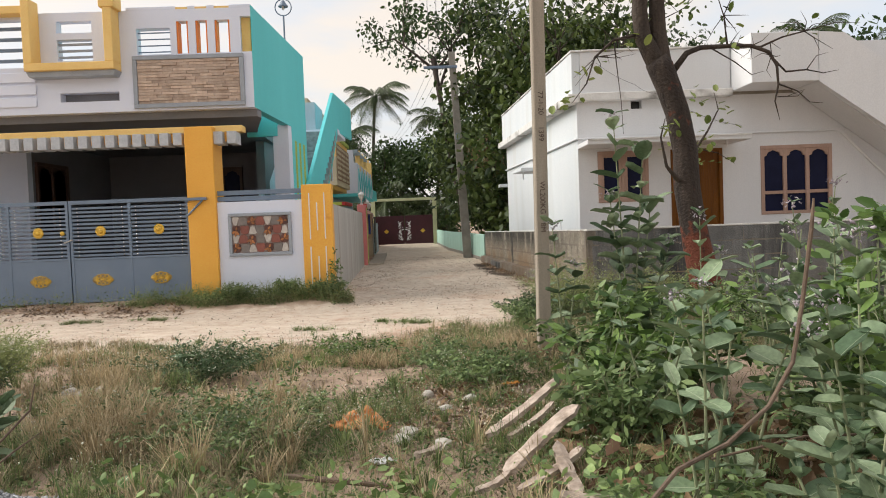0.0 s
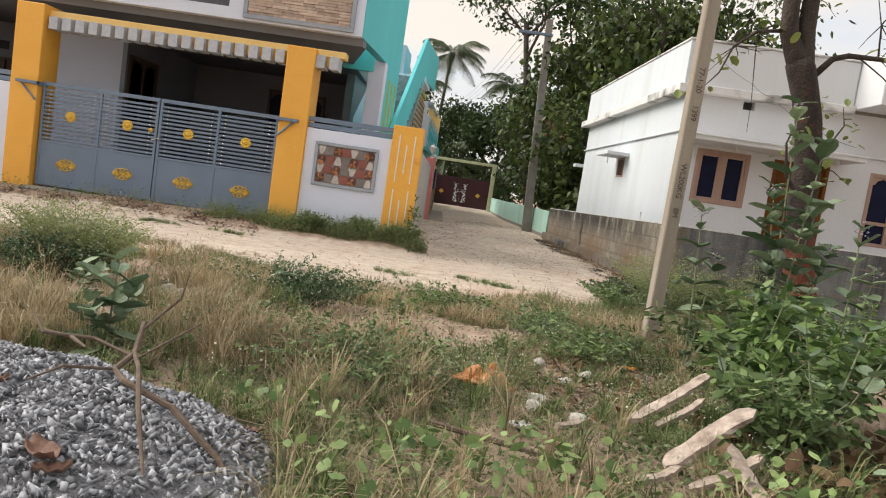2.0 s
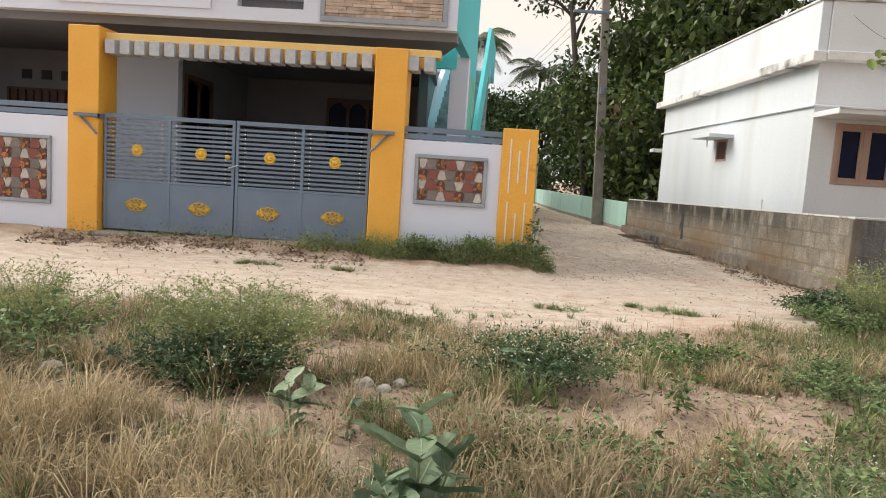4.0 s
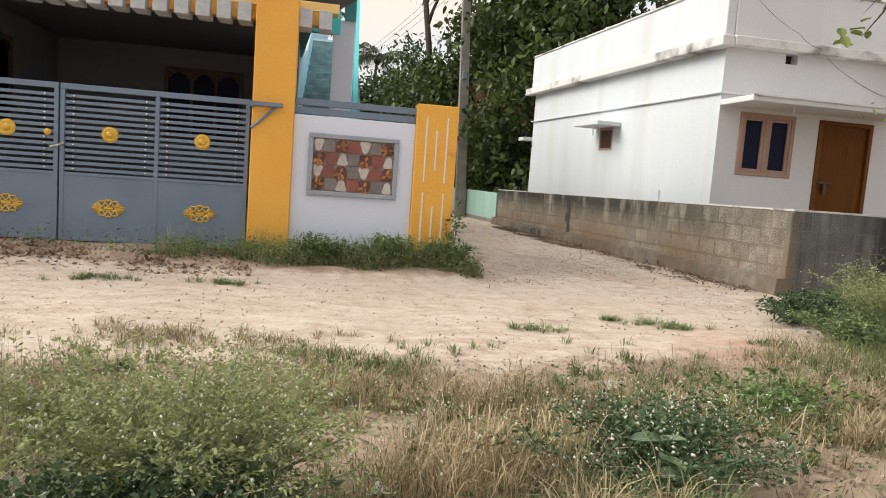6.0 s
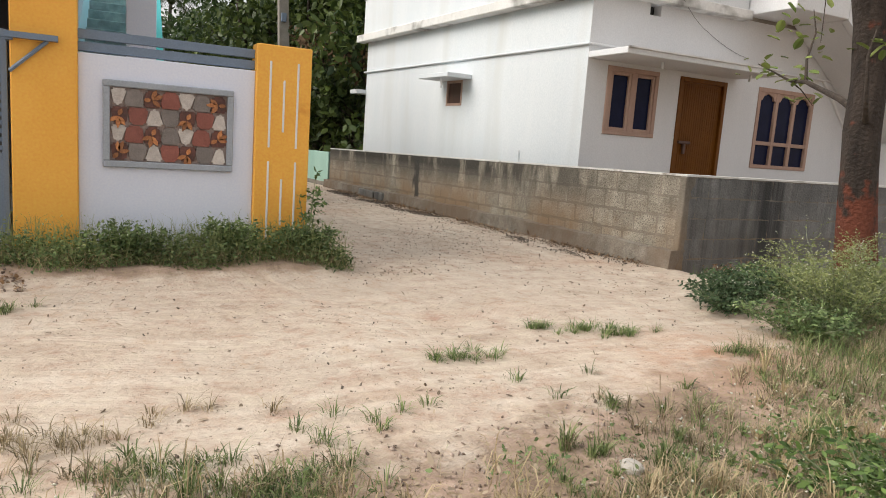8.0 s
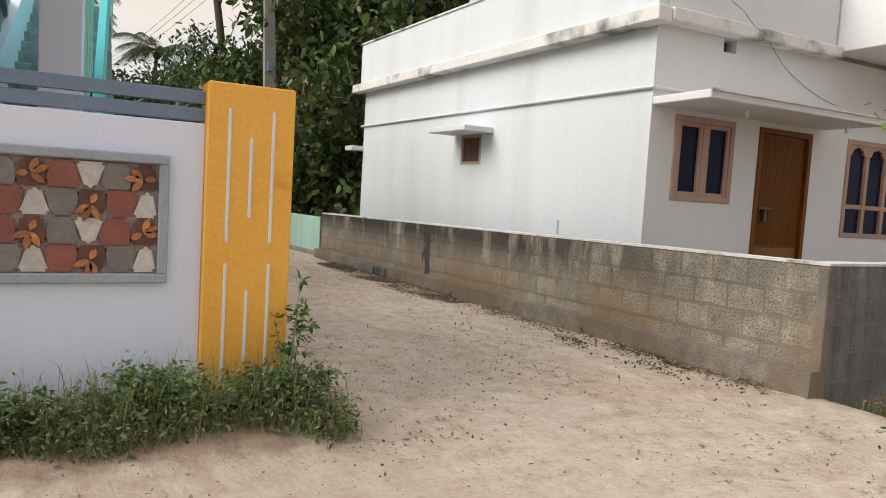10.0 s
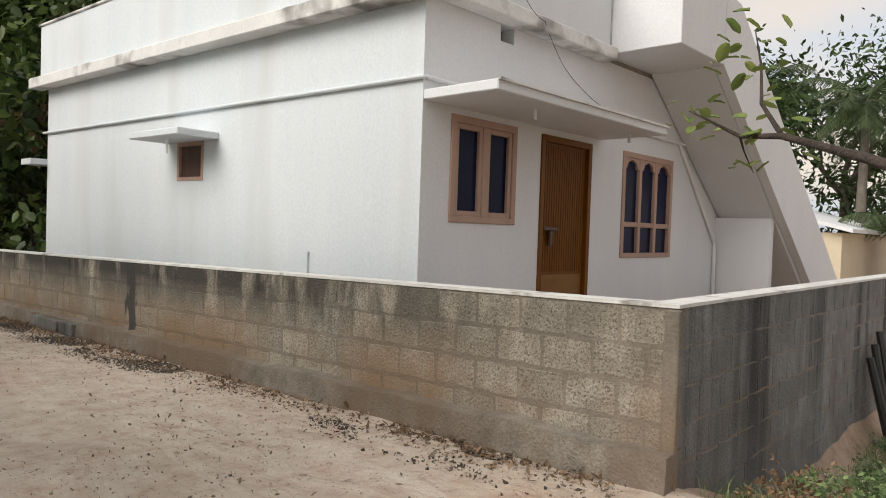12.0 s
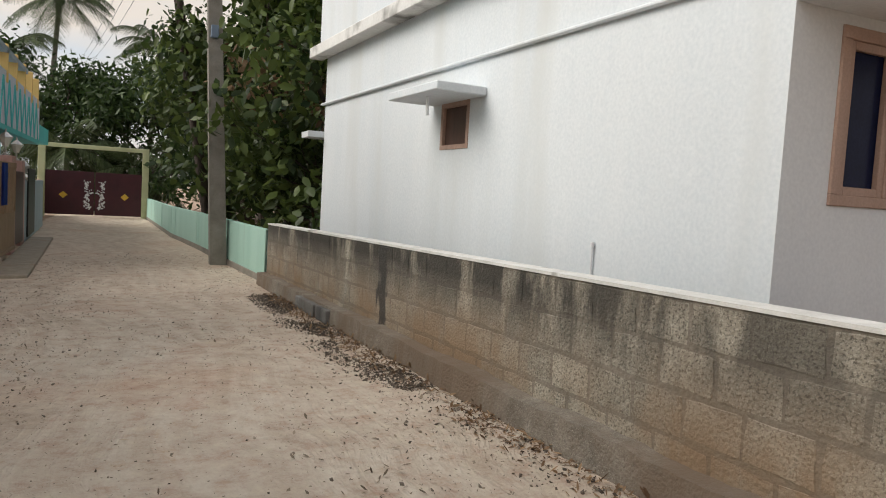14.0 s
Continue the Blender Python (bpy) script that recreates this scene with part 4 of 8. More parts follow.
gate = thing("gate", (-6.02, 13.66, 0.15), "grey-blue slatted double gate with gold medallions, shut", "gate")
for leaf, (g0, g1) in enumerate(((-8.25, -6.03), (-6.01, -3.79))):
    mid = (g0 + g1) / 2
    lf = part("gate_leaf", boxes([(g0, 13.63, 2.01, g1, 13.68, 2.08), (g0, 13.63, 0.17, g0 + 0.05, 13.68, 2.01), (g1 - 0.05, 13.63, 0.17, g1, 13.68, 2.01),
                                  (mid - 0.025, 13.63, 0.21, mid + 0.025, 13.68, 2.01), (g0 + 0.05, 13.632, 0.97, g1 - 0.05, 13.678, 1.01), (g0 + 0.05, 13.63, 0.17, g1 - 0.05, 13.68, 0.21)], 0.004), GREY_METAL, gate)
    for h0, h1 in ((g0 + 0.05, mid - 0.025), (mid + 0.025, g1 - 0.05)):
        part("sheet", box(h0, 13.64, 0.21, h1, 13.65, 0.97), GREY_METAL, lf)
        for k in range(13):
            z = 1.032 + k * 0.0735
            part("slat", box(h0, 13.645, z, h1, 13.665, z + 0.041, 0.003), GREY_METAL, lf)
        for k in range(13):
            for xx in (h0 + 0.1, h1 - 0.1):
                part("rivet", moved(lathe([(0.016, 0), (0.013, 0.010), (0.003, 0.016)], 7), Matrix.Translation((xx, 13.644, 1.052 + k * 0.0735)) @ Matrix.Rotation(radians(90), 4, "X")), CHROME, lf)
        c = (h0 + h1) / 2
        face = Matrix.Rotation(radians(90), 4, "X")
        disc = part("gold_boss", moved(lathe([(0.085, 0), (0.085, 0.012), (0.07, 0.02), (0.062, 0.012), (0.045, 0.014), (0.04, 0.03), (0.02, 0.042), (0.002, 0.046)], 20), Matrix.Translation((c, 13.644, 1.50)) @ face), GOLD, lf, "round gold boss", True)
        for k in range(22):
            t = 2 * math.pi * k / 22
            part("rim_bead", moved(lathe([(0.0125, 0), (0.0125, 0.008), (0.003, 0.012)], 6), Matrix.Translation((c, 13.644, 1.50)) @ face @ Matrix.Translation((0.089 * math.cos(t), 0.089 * math.sin(t), 0))), GOLD, disc)
        part("gold_medallion", moved(medallion(), Matrix.Translation((c, 13.64, 0.59)) @ face), GOLD, lf, "pointed oval gold medallion of open hearts and fans", True)
    tip = g0 if leaf == 0 else g1
    s = -1 if leaf == 0 else 1
    part("hinge_arm", boxes([(min(tip, tip + s * 0.4), 13.42, 2.0, max(tip, tip + s * 0.4), 13.5, 2.05), (min(tip, tip + s * 0.06), 13.44, 1.98, max(tip, tip + s * 0.06), 13.66, 2.05)]), GREY_METAL, gate)
    part("hinge_brace", rod([(tip + s * 0.03, 13.47, 1.72), (tip + s * 0.32, 13.47, 2.0)], 0.018, 6), GREY_METAL, gate)
part("latch", rod([(-6.12, 13.62, 1.30), (-6.02, 13.60, 1.33), (-5.95, 13.60, 1.36)], 0.014, 6), CHROME, gate, "steel latch")
part("lock", moved(lathe([(0.04, 0), (0.04, 0.03), (0.015, 0.05)], 12), Matrix.Translation((-6.14, 13.63, 1.48)) @ Matrix.Rotation(radians(90), 4, "X")), GOLD, gate, "brass lock")

pergola = thing("pergola", (-5.6, 13.9, 3.02), "orange beam with white square brackets over the gate", "pergola")
part("beam", box(-8.28, 13.70, 3.27, -2.74, 13.98, 3.39, 0.008), YELLOW, pergola, "orange-yellow beam")
bm = box(0, 0, 0, 0.165, 0.36, 0.23, 0.006)
bracket = mesh_of("bracket", bm, surface("white_bracket_paint", [(0.3, (0.40, 0.42, 0.46)), (0.7, (0.53, 0.55, 0.58))], 9.0, 0.8, bump=0.2))
for k in range(22):
    x = -8.22 + 0.249 * k
    ob = new("bracket", bracket)
    ob.parent = pergola
    ob.location = Vector((x, 13.56 if not -3.95 < x < -3.24 else 13.7, 3.035)) - base_of(pergola)
for k in range(22):
    x = -8.055 + 0.249 * k
    if x < -2.9:
        part("soffit_strip", box(x, 13.72, 3.1, x + 0.084, 13.9, 3.268), ORANGE, pergola)


# ---- white flat-roofed house ----
S0, S1 = (4.0, 15.62), (3.47, 24.4)         # its lane side
villa = thing("house", (7.5, 18, 0), "white flat-roofed house with stained ledges and an outside stair", "house")
part("front_wall", holed(4.0, 11.4, 0.0, 3.95, 15.62, 15.82, [(4.42, 5.53, 1.71, 2.82), (6.02, 7.16, 0.75, 2.81), (8.0, 9.58, 1.32, 2.82), (5.18, 5.42, 3.72, 3.9)]), WHITE, villa, "white rendered front wall")
# Black plate added behind the vent opening for the shade within it.
part("vent_back", box(5.1, 15.80, 3.65, 5.5, 15.83, 3.94), BLACK, villa)
sd = along(S0, S1)
SL = (Vector(S1) - Vector(S0)).length
part("side_wall", moved(holed(0.0, SL, 0.0, 3.95, -0.2, 0.0, [(3.82, 4.46, 2.18, 2.70)]), sd), OLD_WHITE, villa, "weathered white side wall")
part("rear_wall", box(3.6, 24.2, 0, 12.5, 24.4, 3.95), OLD_WHITE, villa)
part("end_wall", box(12.3, 15.8, 0, 12.5, 24.2, 3.95), WHITE, villa)
part("roof", prism([(3.98, 15.64), (12.4, 15.64), (12.4, 24.3), (3.5, 24.3)], 3.951, 4.02, "z"), CONCRETE, villa)
# Unseen brown block added inside, standing in for the rooms' darkness.
part("inner_dark", box(4.3, 16.3, 0.1, 12.2, 24.0, 3.9), BROWN, villa)
# string course, cornice and parapet
part("string_course", moved(box(-0.05, 0.0, 3.09, SL + 0.1, 0.055, 3.13, 0.012), sd), OLD_WHITE, villa)
part("string_course", box(4.0, 15.565, 3.09, 11.4, 15.62, 3.13, 0.012), WHITE, villa)
part("cornice", moved(box(-0.22, 0.0, 3.87, SL + 0.25, 0.24, 4.05, 0.012), sd), LEDGE, villa, "stained projecting cornice")
part("cornice", box(4.02, 15.38, 3.90, 7.33, 15.618, 4.06, 0.012), LEDGE, villa)
part("parapet", moved(box(-0.1, -0.06, 4.02, SL + 0.05, 0.12, 4.95, 0.01), sd), OLD_WHITE, villa, "white roof parapet")
part("parapet", box(4.07, 15.5, 4.022, 7.33, 15.66, 4.95, 0.01), WHITE, villa)
part("parapet_cap", moved(box(-0.14, -0.09, 4.95, SL + 0.09, 0.15, 4.99, 0.008), sd), LEDGE, villa)
part("parapet_cap", box(4.1, 15.46, 4.952, 7.33, 15.7, 4.992, 0.008), LEDGE, villa)
part("rear_ledge", box(3.2, 24.4, 2.55, 6.0, 24.9, 2.65), OLD_WHITE, villa)
# window hood over window and door, and the small one at the side
part("hood", box(4.0, 14.69, 2.89, 7.38, 15.62, 2.99, 0.01), WHITE, villa, "white concrete hood")
part("hood_edge", box(4.0, 14.66, 2.975, 7.38, 14.69, 3.0), LEDGE, villa)
part("side_hood", moved(box(3.48, 0.0, 2.70, 4.70, 0.58, 2.79, 0.01), sd), OLD_WHITE, villa, "small white concrete hood")
part("drip_pipe", moved(rod([(4.0, 0.42, 2.70), (4.0, 0.42, 2.5)], 0.02, 8), sd), PVC, villa)
window_unit("front_window", 4.42, 5.53, 1.71, 2.82, 15.63, 2, False, villa)
window_unit("arched_window", 8.0, 9.58, 1.32, 2.82, 15.63, 3, True, villa, 1.76)
sw = part("side_window", moved(boxes([(3.82, -0.06, 2.18, 4.46, 0.01, 2.23), (3.82, -0.06, 2.65, 4.46, 0.01, 2.7), (3.82, -0.06, 2.23, 3.87, 0.01, 2.65), (4.41, -0.06, 2.23, 4.46, 0.01, 2.65)]), sd), WINDOW_FRAME, villa)
part("shutter", moved(box(3.87, -0.05, 2.23, 4.41, -0.03, 2.65), sd), BROWN, sw, "dark brown shutter")
door = part("door", box(6.1, 15.66, 0.78, 7.08, 15.71, 2.73), DOOR_WOOD, villa, "brown ribbed door, shut")
part("door_frame", boxes([(6.02, 15.6, 0.75, 6.1, 15.74, 2.81), (7.08, 15.6, 0.75, 7.16, 15.74, 2.81), (6.1, 15.6, 2.73, 7.08, 15.74, 2.81)], 0.006), DOOR_WOOD, villa)
for k in range(18):
    part("rib", box(6.13 + 0.052 * k, 15.652, 1.16, 6.155 + 0.052 * k, 15.66, 2.70), DOOR_WOOD, door)
part("kick_plate", box(6.12, 15.648, 0.8, 7.06, 15.66, 1.12, 0.004), surface("amber_door_paint", [(0.3, (0.155, 0.066, 0.006)), (0.7, (0.20, 0.085, 0.010))], 6.0, 0.45, bump=0.1), door, "lighter kick plate")
part("bolt", boxes([(6.12, 15.60, 1.66, 6.42, 15.645, 1.71), (6.24, 15.59, 1.48, 6.30, 15.645, 1.66)], 0.01), BROWN, door, "long iron bolt")
for x in (5.0, 7.0):
    part("bulb_holder", rod([(x, 15.0, 2.89), (x, 15.0, 2.78)], 0.022, 8), PVC, villa)
# bay, stair and its sloping parapet
part("bay", box(7.34, 14.54, 4.0, 8.715, 15.498, 5.0, 0.01), WHITE, villa, "white projecting landing")
part("bay_wall", box(7.34, 15.5, 4.02, 12.4, 15.66, 5.0), WHITE, villa)
part("stair_flight", prism([(8.72, 3.985), (8.72, 4.99), (9.25, 4.95), (15.3, 0.75), (15.3, 0.0), (13.9, 0.0), (13.9, 0.4), (11.95, 1.75), (11.6, 1.98)], 14.54, 14.68), WHITE, villa, "white sloping stair parapet")
part("stair_slab", prism([(8.722, 3.99), (8.722, 4.2), (15.2, 0.3), (15.2, 0.0), (14.3, 0.0), (11.5, 1.98)], 14.69, 15.6), WHITE, villa)
part("stair_support", box(11.4, 14.7, 0.0, 11.55, 15.62, 2.0), WHITE, villa)
part("stair_room_wall", box(11.4, 15.62, 0.0, 11.6, 15.82, 3.95), WHITE, villa)
part("drain_pipe", rod([(9.75, 15.6, 3.1), (11.28, 15.58, 1.55), (11.3, 15.58, 0.3)], 0.03, 8), PVC, villa, "grey drain pipe")
part("side_pipe", moved(rod([(1.64, 0.02, 0.2), (1.64, 0.02, 1.30)], 0.009, 8), sd), PVC, villa)
part("side_pipe_cap", moved(lathe([(0.017, 0), (0.017, 0.035), (0.006, 0.04)], 10, (1.64, 0.02, 1.30)), sd), PVC, villa)
tank = thing("water_tank", (4.5, 21.8, 4.02), "white plastic water tank on the roof", "water tank")
part("tank_body", lathe([(0.62, 0), (0.64, 0.1), (0.62, 0.2), (0.64, 0.3), (0.62, 0.4), (0.64, 0.6), (0.62, 0.8), (0.62, 1.1), (0.45, 1.28), (0.22, 1.34)], 28, (4.6, 21.8, 4.02)), PVC, tank, smooth=True)
part("tank_lid", lathe([(0.24, 0), (0.24, 0.08), (0.05, 0.1)], 20, (4.6, 21.8, 5.36)), PVC, tank)
part("tank_band", lathe([(0.645, 0), (0.645, 0.03)], 28, (4.6, 21.8, 5.0)), RED, tank)


def cable(name, pts, r, label, sag=0.0):
    out = []
    for a, b in zip(pts, pts[1:]):
        for k in range(10):
            t = k / 10
            p = Vector(a).lerp(Vector(b), t)
            p.z -= sag * 4 * t * (1 - t)
            out.append(p)
    out.append(Vector(pts[-1]))
    tagged(part(name, rod(out, r, 5), BLACK, None), label, "cable")


cable("house_cable", [(4.4, 15.44, 4.7), (5.2, 15.36, 4.2), (5.65, 15.37, 4.0), (6.5, 15.6, 3.62), (7.6, 15.6, 3.28)], 0.0035, "thin black service cable along the white house", 0.05)


# ---- block wall round the white house, block by block ----
def block_wall(p, q, courses, z0, top_p, top_q, mat, name, label, flip=False):
    m = along(p, q)
    ln = (Vector(q) - Vector(p)).length
    wall = thing(name, (p[0], p[1], 0), label, "wall", kind="structure")
    wall.rotation_euler = m.to_euler()
    # core and cap in wall-local metres: x along, y to the inner side
    s = 1 if not flip else -1
    pitch = 0.262
    bm = prism([(0, -1.3), (ln, -1.3), (ln, top_q - 0.02), (0, top_p - 0.02)], 0.0 * s, 0.18 * s)
    core = new("mortar_core", mesh_of("mortar_core", bm, MORTAR))
    core.parent = wall
    bm = prism([(-0.008, top_p - 0.02), (ln, top_q - 0.02), (ln, top_q + 0.004), (-0.008, top_p + 0.004)], -0.009 * s, 0.2 * s)
    cap = new("mortar_cap", mesh_of("mortar_cap", bm, CAP))
    cap.parent = wall
    rb = random.Random(len(name) + int(ln))
    shapes = []
    for v in range(5):
        b = box(0.018 if s < 0 else 0.006, -0.0035 * s, 0.022 if s < 0 else 0.006, 0.388 if s < 0 else 0.396, 0.02 * s, pitch - 0.022 if s < 0 else pitch - 0.008)
        bmesh.ops.recalc_face_normals(b, faces=b.faces)
        bmesh.ops.subdivide_edges(b, edges=b.edges[:], cuts=1, use_grid_fill=True)
        for vv in b.verts:
            vv.co += Vector((rb.uniform(-0.013, 0.013), rb.uniform(-0.003, 0.003), rb.uniform(-0.012, 0.012)))
        shapes.append(mesh_of("block", b, mat))
    n = int(ln / 0.4)
    for c in range(courses):
        for i in range(n + 1):
            x = i * 0.4 + (0.2 if c % 2 else 0.0) + rb.uniform(-0.006, 0.006) * (i > 0)
            f = min(1.0, (ln - x) / 0.4)
            if x < 0 or f < 0.25:
                continue
            top = top_p + (top_q - top_p) * x / ln
            ob = new("block", shapes[rb.randrange(5)])
            ob.parent = wall
            ob.location = (x, 0, top - 0.02 - pitch * (c + 1))
            ob.scale = (f, 1, 1)
        if c % 2:
            ob = new("block", shapes[0])
            ob.parent = wall
            ob.location, ob.scale = (0, 0, top_p - 0.02 - pitch * (c + 1)), (0.5, 1, 1)
    return wall, core


lane_wall, _ = block_wall((3.48, 12.72), (2.65, 24.7), 4, 0.2, 1.19, 1.04, BLOCK, "wall_lane", "weathered concrete block wall with a pale mortar cap", True)
fv, ff = [], []
for i in range(161):
    x = i * 0.075 - 0.02
    top = 0.235 - 0.003 * x + 0.03 * noise.noise((x * 1.3, 0, 4)) + 0.025 * noise.noise((x * 5, 2, 4))
    out = 0.17 + 0.03 * noise.noise((x * 0.9, 5, 1)) + 0.02 * noise.noise((x * 6, 1, 7))
    fv += [(x, out + 0.03, -0.2), (x, out + 0.012 * noise.noise((x * 7, 9, 3)), top * 0.5), (x, out - 0.005, top), (x, -0.1, top + 0.01)]
    if i:
        k = 4 * i
        ff += [(k - 4 + j, k + j, k + j + 1, k - 3 + j) for j in range(3)]
FOOTING = block_material("footing_concrete", [(0.25, (0.15, 0.13, 0.105)), (0.5, (0.26, 0.23, 0.19)), (0.75, (0.38, 0.345, 0.29))], 0.0, (0.1, 0.085, 0.07), (0.19, 0.14, 0.10), 0.4)
ff.append((3, 2, 1, 0))
raw("wall_footing", fv, ff, FOOTING, lane_wall, "uneven concrete footing")
front_wall2, _ = block_wall((3.485, 12.73), (13.0, 12.84), 9, 0.0, 1.19, 1.19, BLOCK_GREY, "wall_front", "dark grey concrete block wall with mortar joints")
corner = part("corner_render", box(3.44, 12.70, -0.2, 3.50, 12.80, 1.16, 0.01), MORTAR, None)
tagged(corner, "mortar-rendered wall corner", "wall", kind="structure")

# mint wall further down the lane
mint = thing("wall_mint", (2.4, 30, 0), "mint-green painted low wall with small piers", "wall", kind="structure")
for a, b in (((2.62, 24.72), (2.10, 31.6)), ((2.10, 31.6), (1.70, 35.6)), ((1.70, 35.6), (1.25, 46.5))):
    ln = (Vector(b) - Vector(a)).length
    part("wall_panel", moved(box(0, -0.12, -0.1, ln, 0, 0.93, 0.008), along(a, b)), MINT, mint)
    part("wall_plinth", moved(box(0, -0.13, -0.1, ln, 0.02, 0.12, 0.008), along(a, b)), CONCRETE, mint)
    for k in range(int(ln / 3.3) + 1):
        part("pier", moved(box(3.3 * k, -0.125, -0.1, 3.3 * k + 0.16, 0.012, 0.938, 0.008), along(a, b)), MINT, mint)

# spare blocks lying at the wall's foot
for k, (x, y, a) in enumerate(((2.84, 21.1, 94), (2.80, 21.55, 92), (2.78, 21.98, 95))):
    b = box(-0.2, -0.09, 0, 0.2, 0.09, 0.17, 0.012)
    ob = new("concrete_block", mesh_of("concrete_block", b, BLOCK_GREY))
    ob.matrix_world = pose(x - 0.08, y, 0.01, 0, 0, a)
    tagged(ob, "loose grey concrete block lying by the wall", "block", "loose blocks")

# ---- the gate that closes the lane ----
far_gate = thing("lane_gate", (-0.86, 46.7, 0), "maroon sheet double gate with white flower pattern, shut", "gate")
for x0, x1 in ((-2.75, -0.88), (-0.84, 1.02)):
    lf = part("gate_leaf", box(x0, 46.68, 0.08, x1, 46.73, 1.95, 0.01), MAROON, far_gate)
    s = 1 if x0 < -2 else -1
    inner = x1 if s == 1 else x0
    c = (x0 + x1) / 2 - 0.25 * s
    bm = prism([(c - 0.17, 0.92), (c, 0.77), (c + 0.17, 0.92), (c, 1.07)], 46.66, 46.679)
    part("gold_diamond", bm, GOLD, lf, "gold diamond")
    rf = random.Random(3)
    bm = bmesh.new()
    for k in range(44):
        t = k / 43
        x = inner - s * (0.24 + 0.06 * math.sin(t * 9) + rf.uniform(-0.13, 0.13))
        z = 0.35 + 1.2 * t
        w = rf.uniform(0.035, 0.075)
        join(bm, moved(lathe([(w, 0), (w * 0.7, 0.012), (0.01, 0.014)], 7), Matrix.Translation((x, 46.679, z)) @ Matrix.Rotation(radians(90), 4, "X") @ Matrix.Rotation(rf.uniform(0, 3), 4, "Z") @ Matrix.Diagonal((1, 0.5, 1, 1))))
    part("flower_pattern", bm, PVC, lf, "white flower pattern")
arch = thing("gate_arch", (-0.9, 46.8, 0), "pale yellow-green concrete gate posts with a crossbeam", "gate arch")
part("post", box(-3.02, 46.6, -0.1, -2.76, 46.9, 3.0, 0.01), PALE_YELLOW, arch)
part("post", box(1.03, 46.6, -0.1, 1.3, 46.9, 3.0, 0.01), PALE_YELLOW, arch)
part("crossbeam", box(-3.02, 46.62, 2.93, 1.3, 46.88, 3.1, 0.01), PALE_YELLOW, arch)

# ---- left side of the lane: gate piers, gates, and two houses ----
row = thing("lane_gate_row", (-1.8, 30, 0), "coloured gate piers with brown lattice and dark sheet gates", "gate")


def pier(y, w, h, mat, x):
    part("pier", box(x - 0.3, y, -0.1, x, y + w, h, 0.01), mat, row)


def lx(y):
    return -1.50 - 0.042 * (y - 25.2)


pier(25.25, 0.28, 2.15, PINK, lx(25.3))
pier(25.55, 0.42, 2.05, LIME, lx(25.6))
pier(25.99, 0.26, 2.2, RED, lx(26.0))
lattice = part("lattice_gate", boxes([(lx(27) - 0.05, 26.3, 0.15, lx(27), 28.9, 0.22), (lx(27) - 0.05, 26.3, 1.75, lx(27), 28.9, 1.85), (lx(27) - 0.04, 26.3, 0.22, lx(27) - 0.02, 28.9, 0.9)]), TAN, row, "brown lattice gate")
for k in range(14):
    part("lattice_bar", box(lx(27) - 0.045, 26.32 + 0.19 * k, 0.9, lx(27) - 0.005, 26.40 + 0.19 * k, 1.75), TAN, lattice)
for k in range(5):
    part("lattice_bar", box(lx(27) - 0.05, 26.3, 0.95 + 0.18 * k, lx(27) - 0.03, 28.9, 1.02 + 0.18 * k), TAN, lattice)
pier(28.95, 0.5, 2.0, PALE_PINK, lx(29))
pier(31.2, 0.5, 1.95, PALE_PINK, lx(31.3))
part("dark_gate", box(lx(30.3) - 0.05, 29.5, 0.12, lx(30.3), 31.15, 1.7, 0.01), MAROON, row, "dark sheet gate")
part("lane_front_wall", moved(box(0, 0, -0.1, 7.3, 0.15, 1.5, 0.008), along((lx(31.8), 31.75), (lx(39), 39.0))), PALE_BLUE, row)
part("dark_gate", moved(box(0.8, -0.04, 0.1, 3.0, -0.01, 1.8, 0.01), along((lx(31.8), 31.75), (lx(39), 39.0))), BLACK, row)
part("lane_front_wall", moved(box(0, 0, -0.1, 7.9, 0.15, 1.5, 0.008), along((lx(39), 39.02), (-2.9, 46.6))), PALE_PINK, row)
part("kerb_slab", moved(box(0, -0.55, -0.1, 8.2, -0.02, 0.06, 0.02), along((lx(25.2), 25.2), (lx(33.4), 33.4))), POLE, row, "pale concrete ramp")
for y, z in ((25.3, 2.15), (29.1, 2.0), (31.4, 1.95), (33.6, 1.5)):
    pl = thing("pier_lamp", (lx(y) - 0.15, y + 0.12, z), "clear glass carriage lamp on a gate pier", "lamp", "pier lamps")
    c = (lx(y) - 0.15, y + 0.12, z)
    part("lamp_stem", lathe([(0.06, 0), (0.06, 0.03), (0.02, 0.06), (0.02, 0.18)], 10, c), CHROME, pl)
    part("lamp_glass", lathe([(0.05, 0.18), (0.12, 0.34), (0.12, 0.37)], 8, c), LAMP_GLASS, pl)
    part("lamp_cap", lathe([(0.14, 0.37), (0.05, 0.45), (0.015, 0.48), (0.022, 0.51), (0.004, 0.55)], 8, c), CHROME, pl)
cl = bmesh.new()
bmesh.ops.create_grid(cl, x_segments=8, y_segments=10, size=0.5)
for v in cl.verts:
    v.co = Vector((lx(27.2) + 0.02 + 0.03 * math.sin(v.co.x * 22) , 27.3 + v.co.x * 0.5, 1.45 + v.co.y * 0.75))
bmesh.ops.solidify(cl, geom=cl.faces[:], thickness=0.01)
ob = part("blue_cloth", cl, BLUE_CLOTH, None, smooth=True)
tagged(ob, "blue cloth hung over the lattice gate", "cloth")

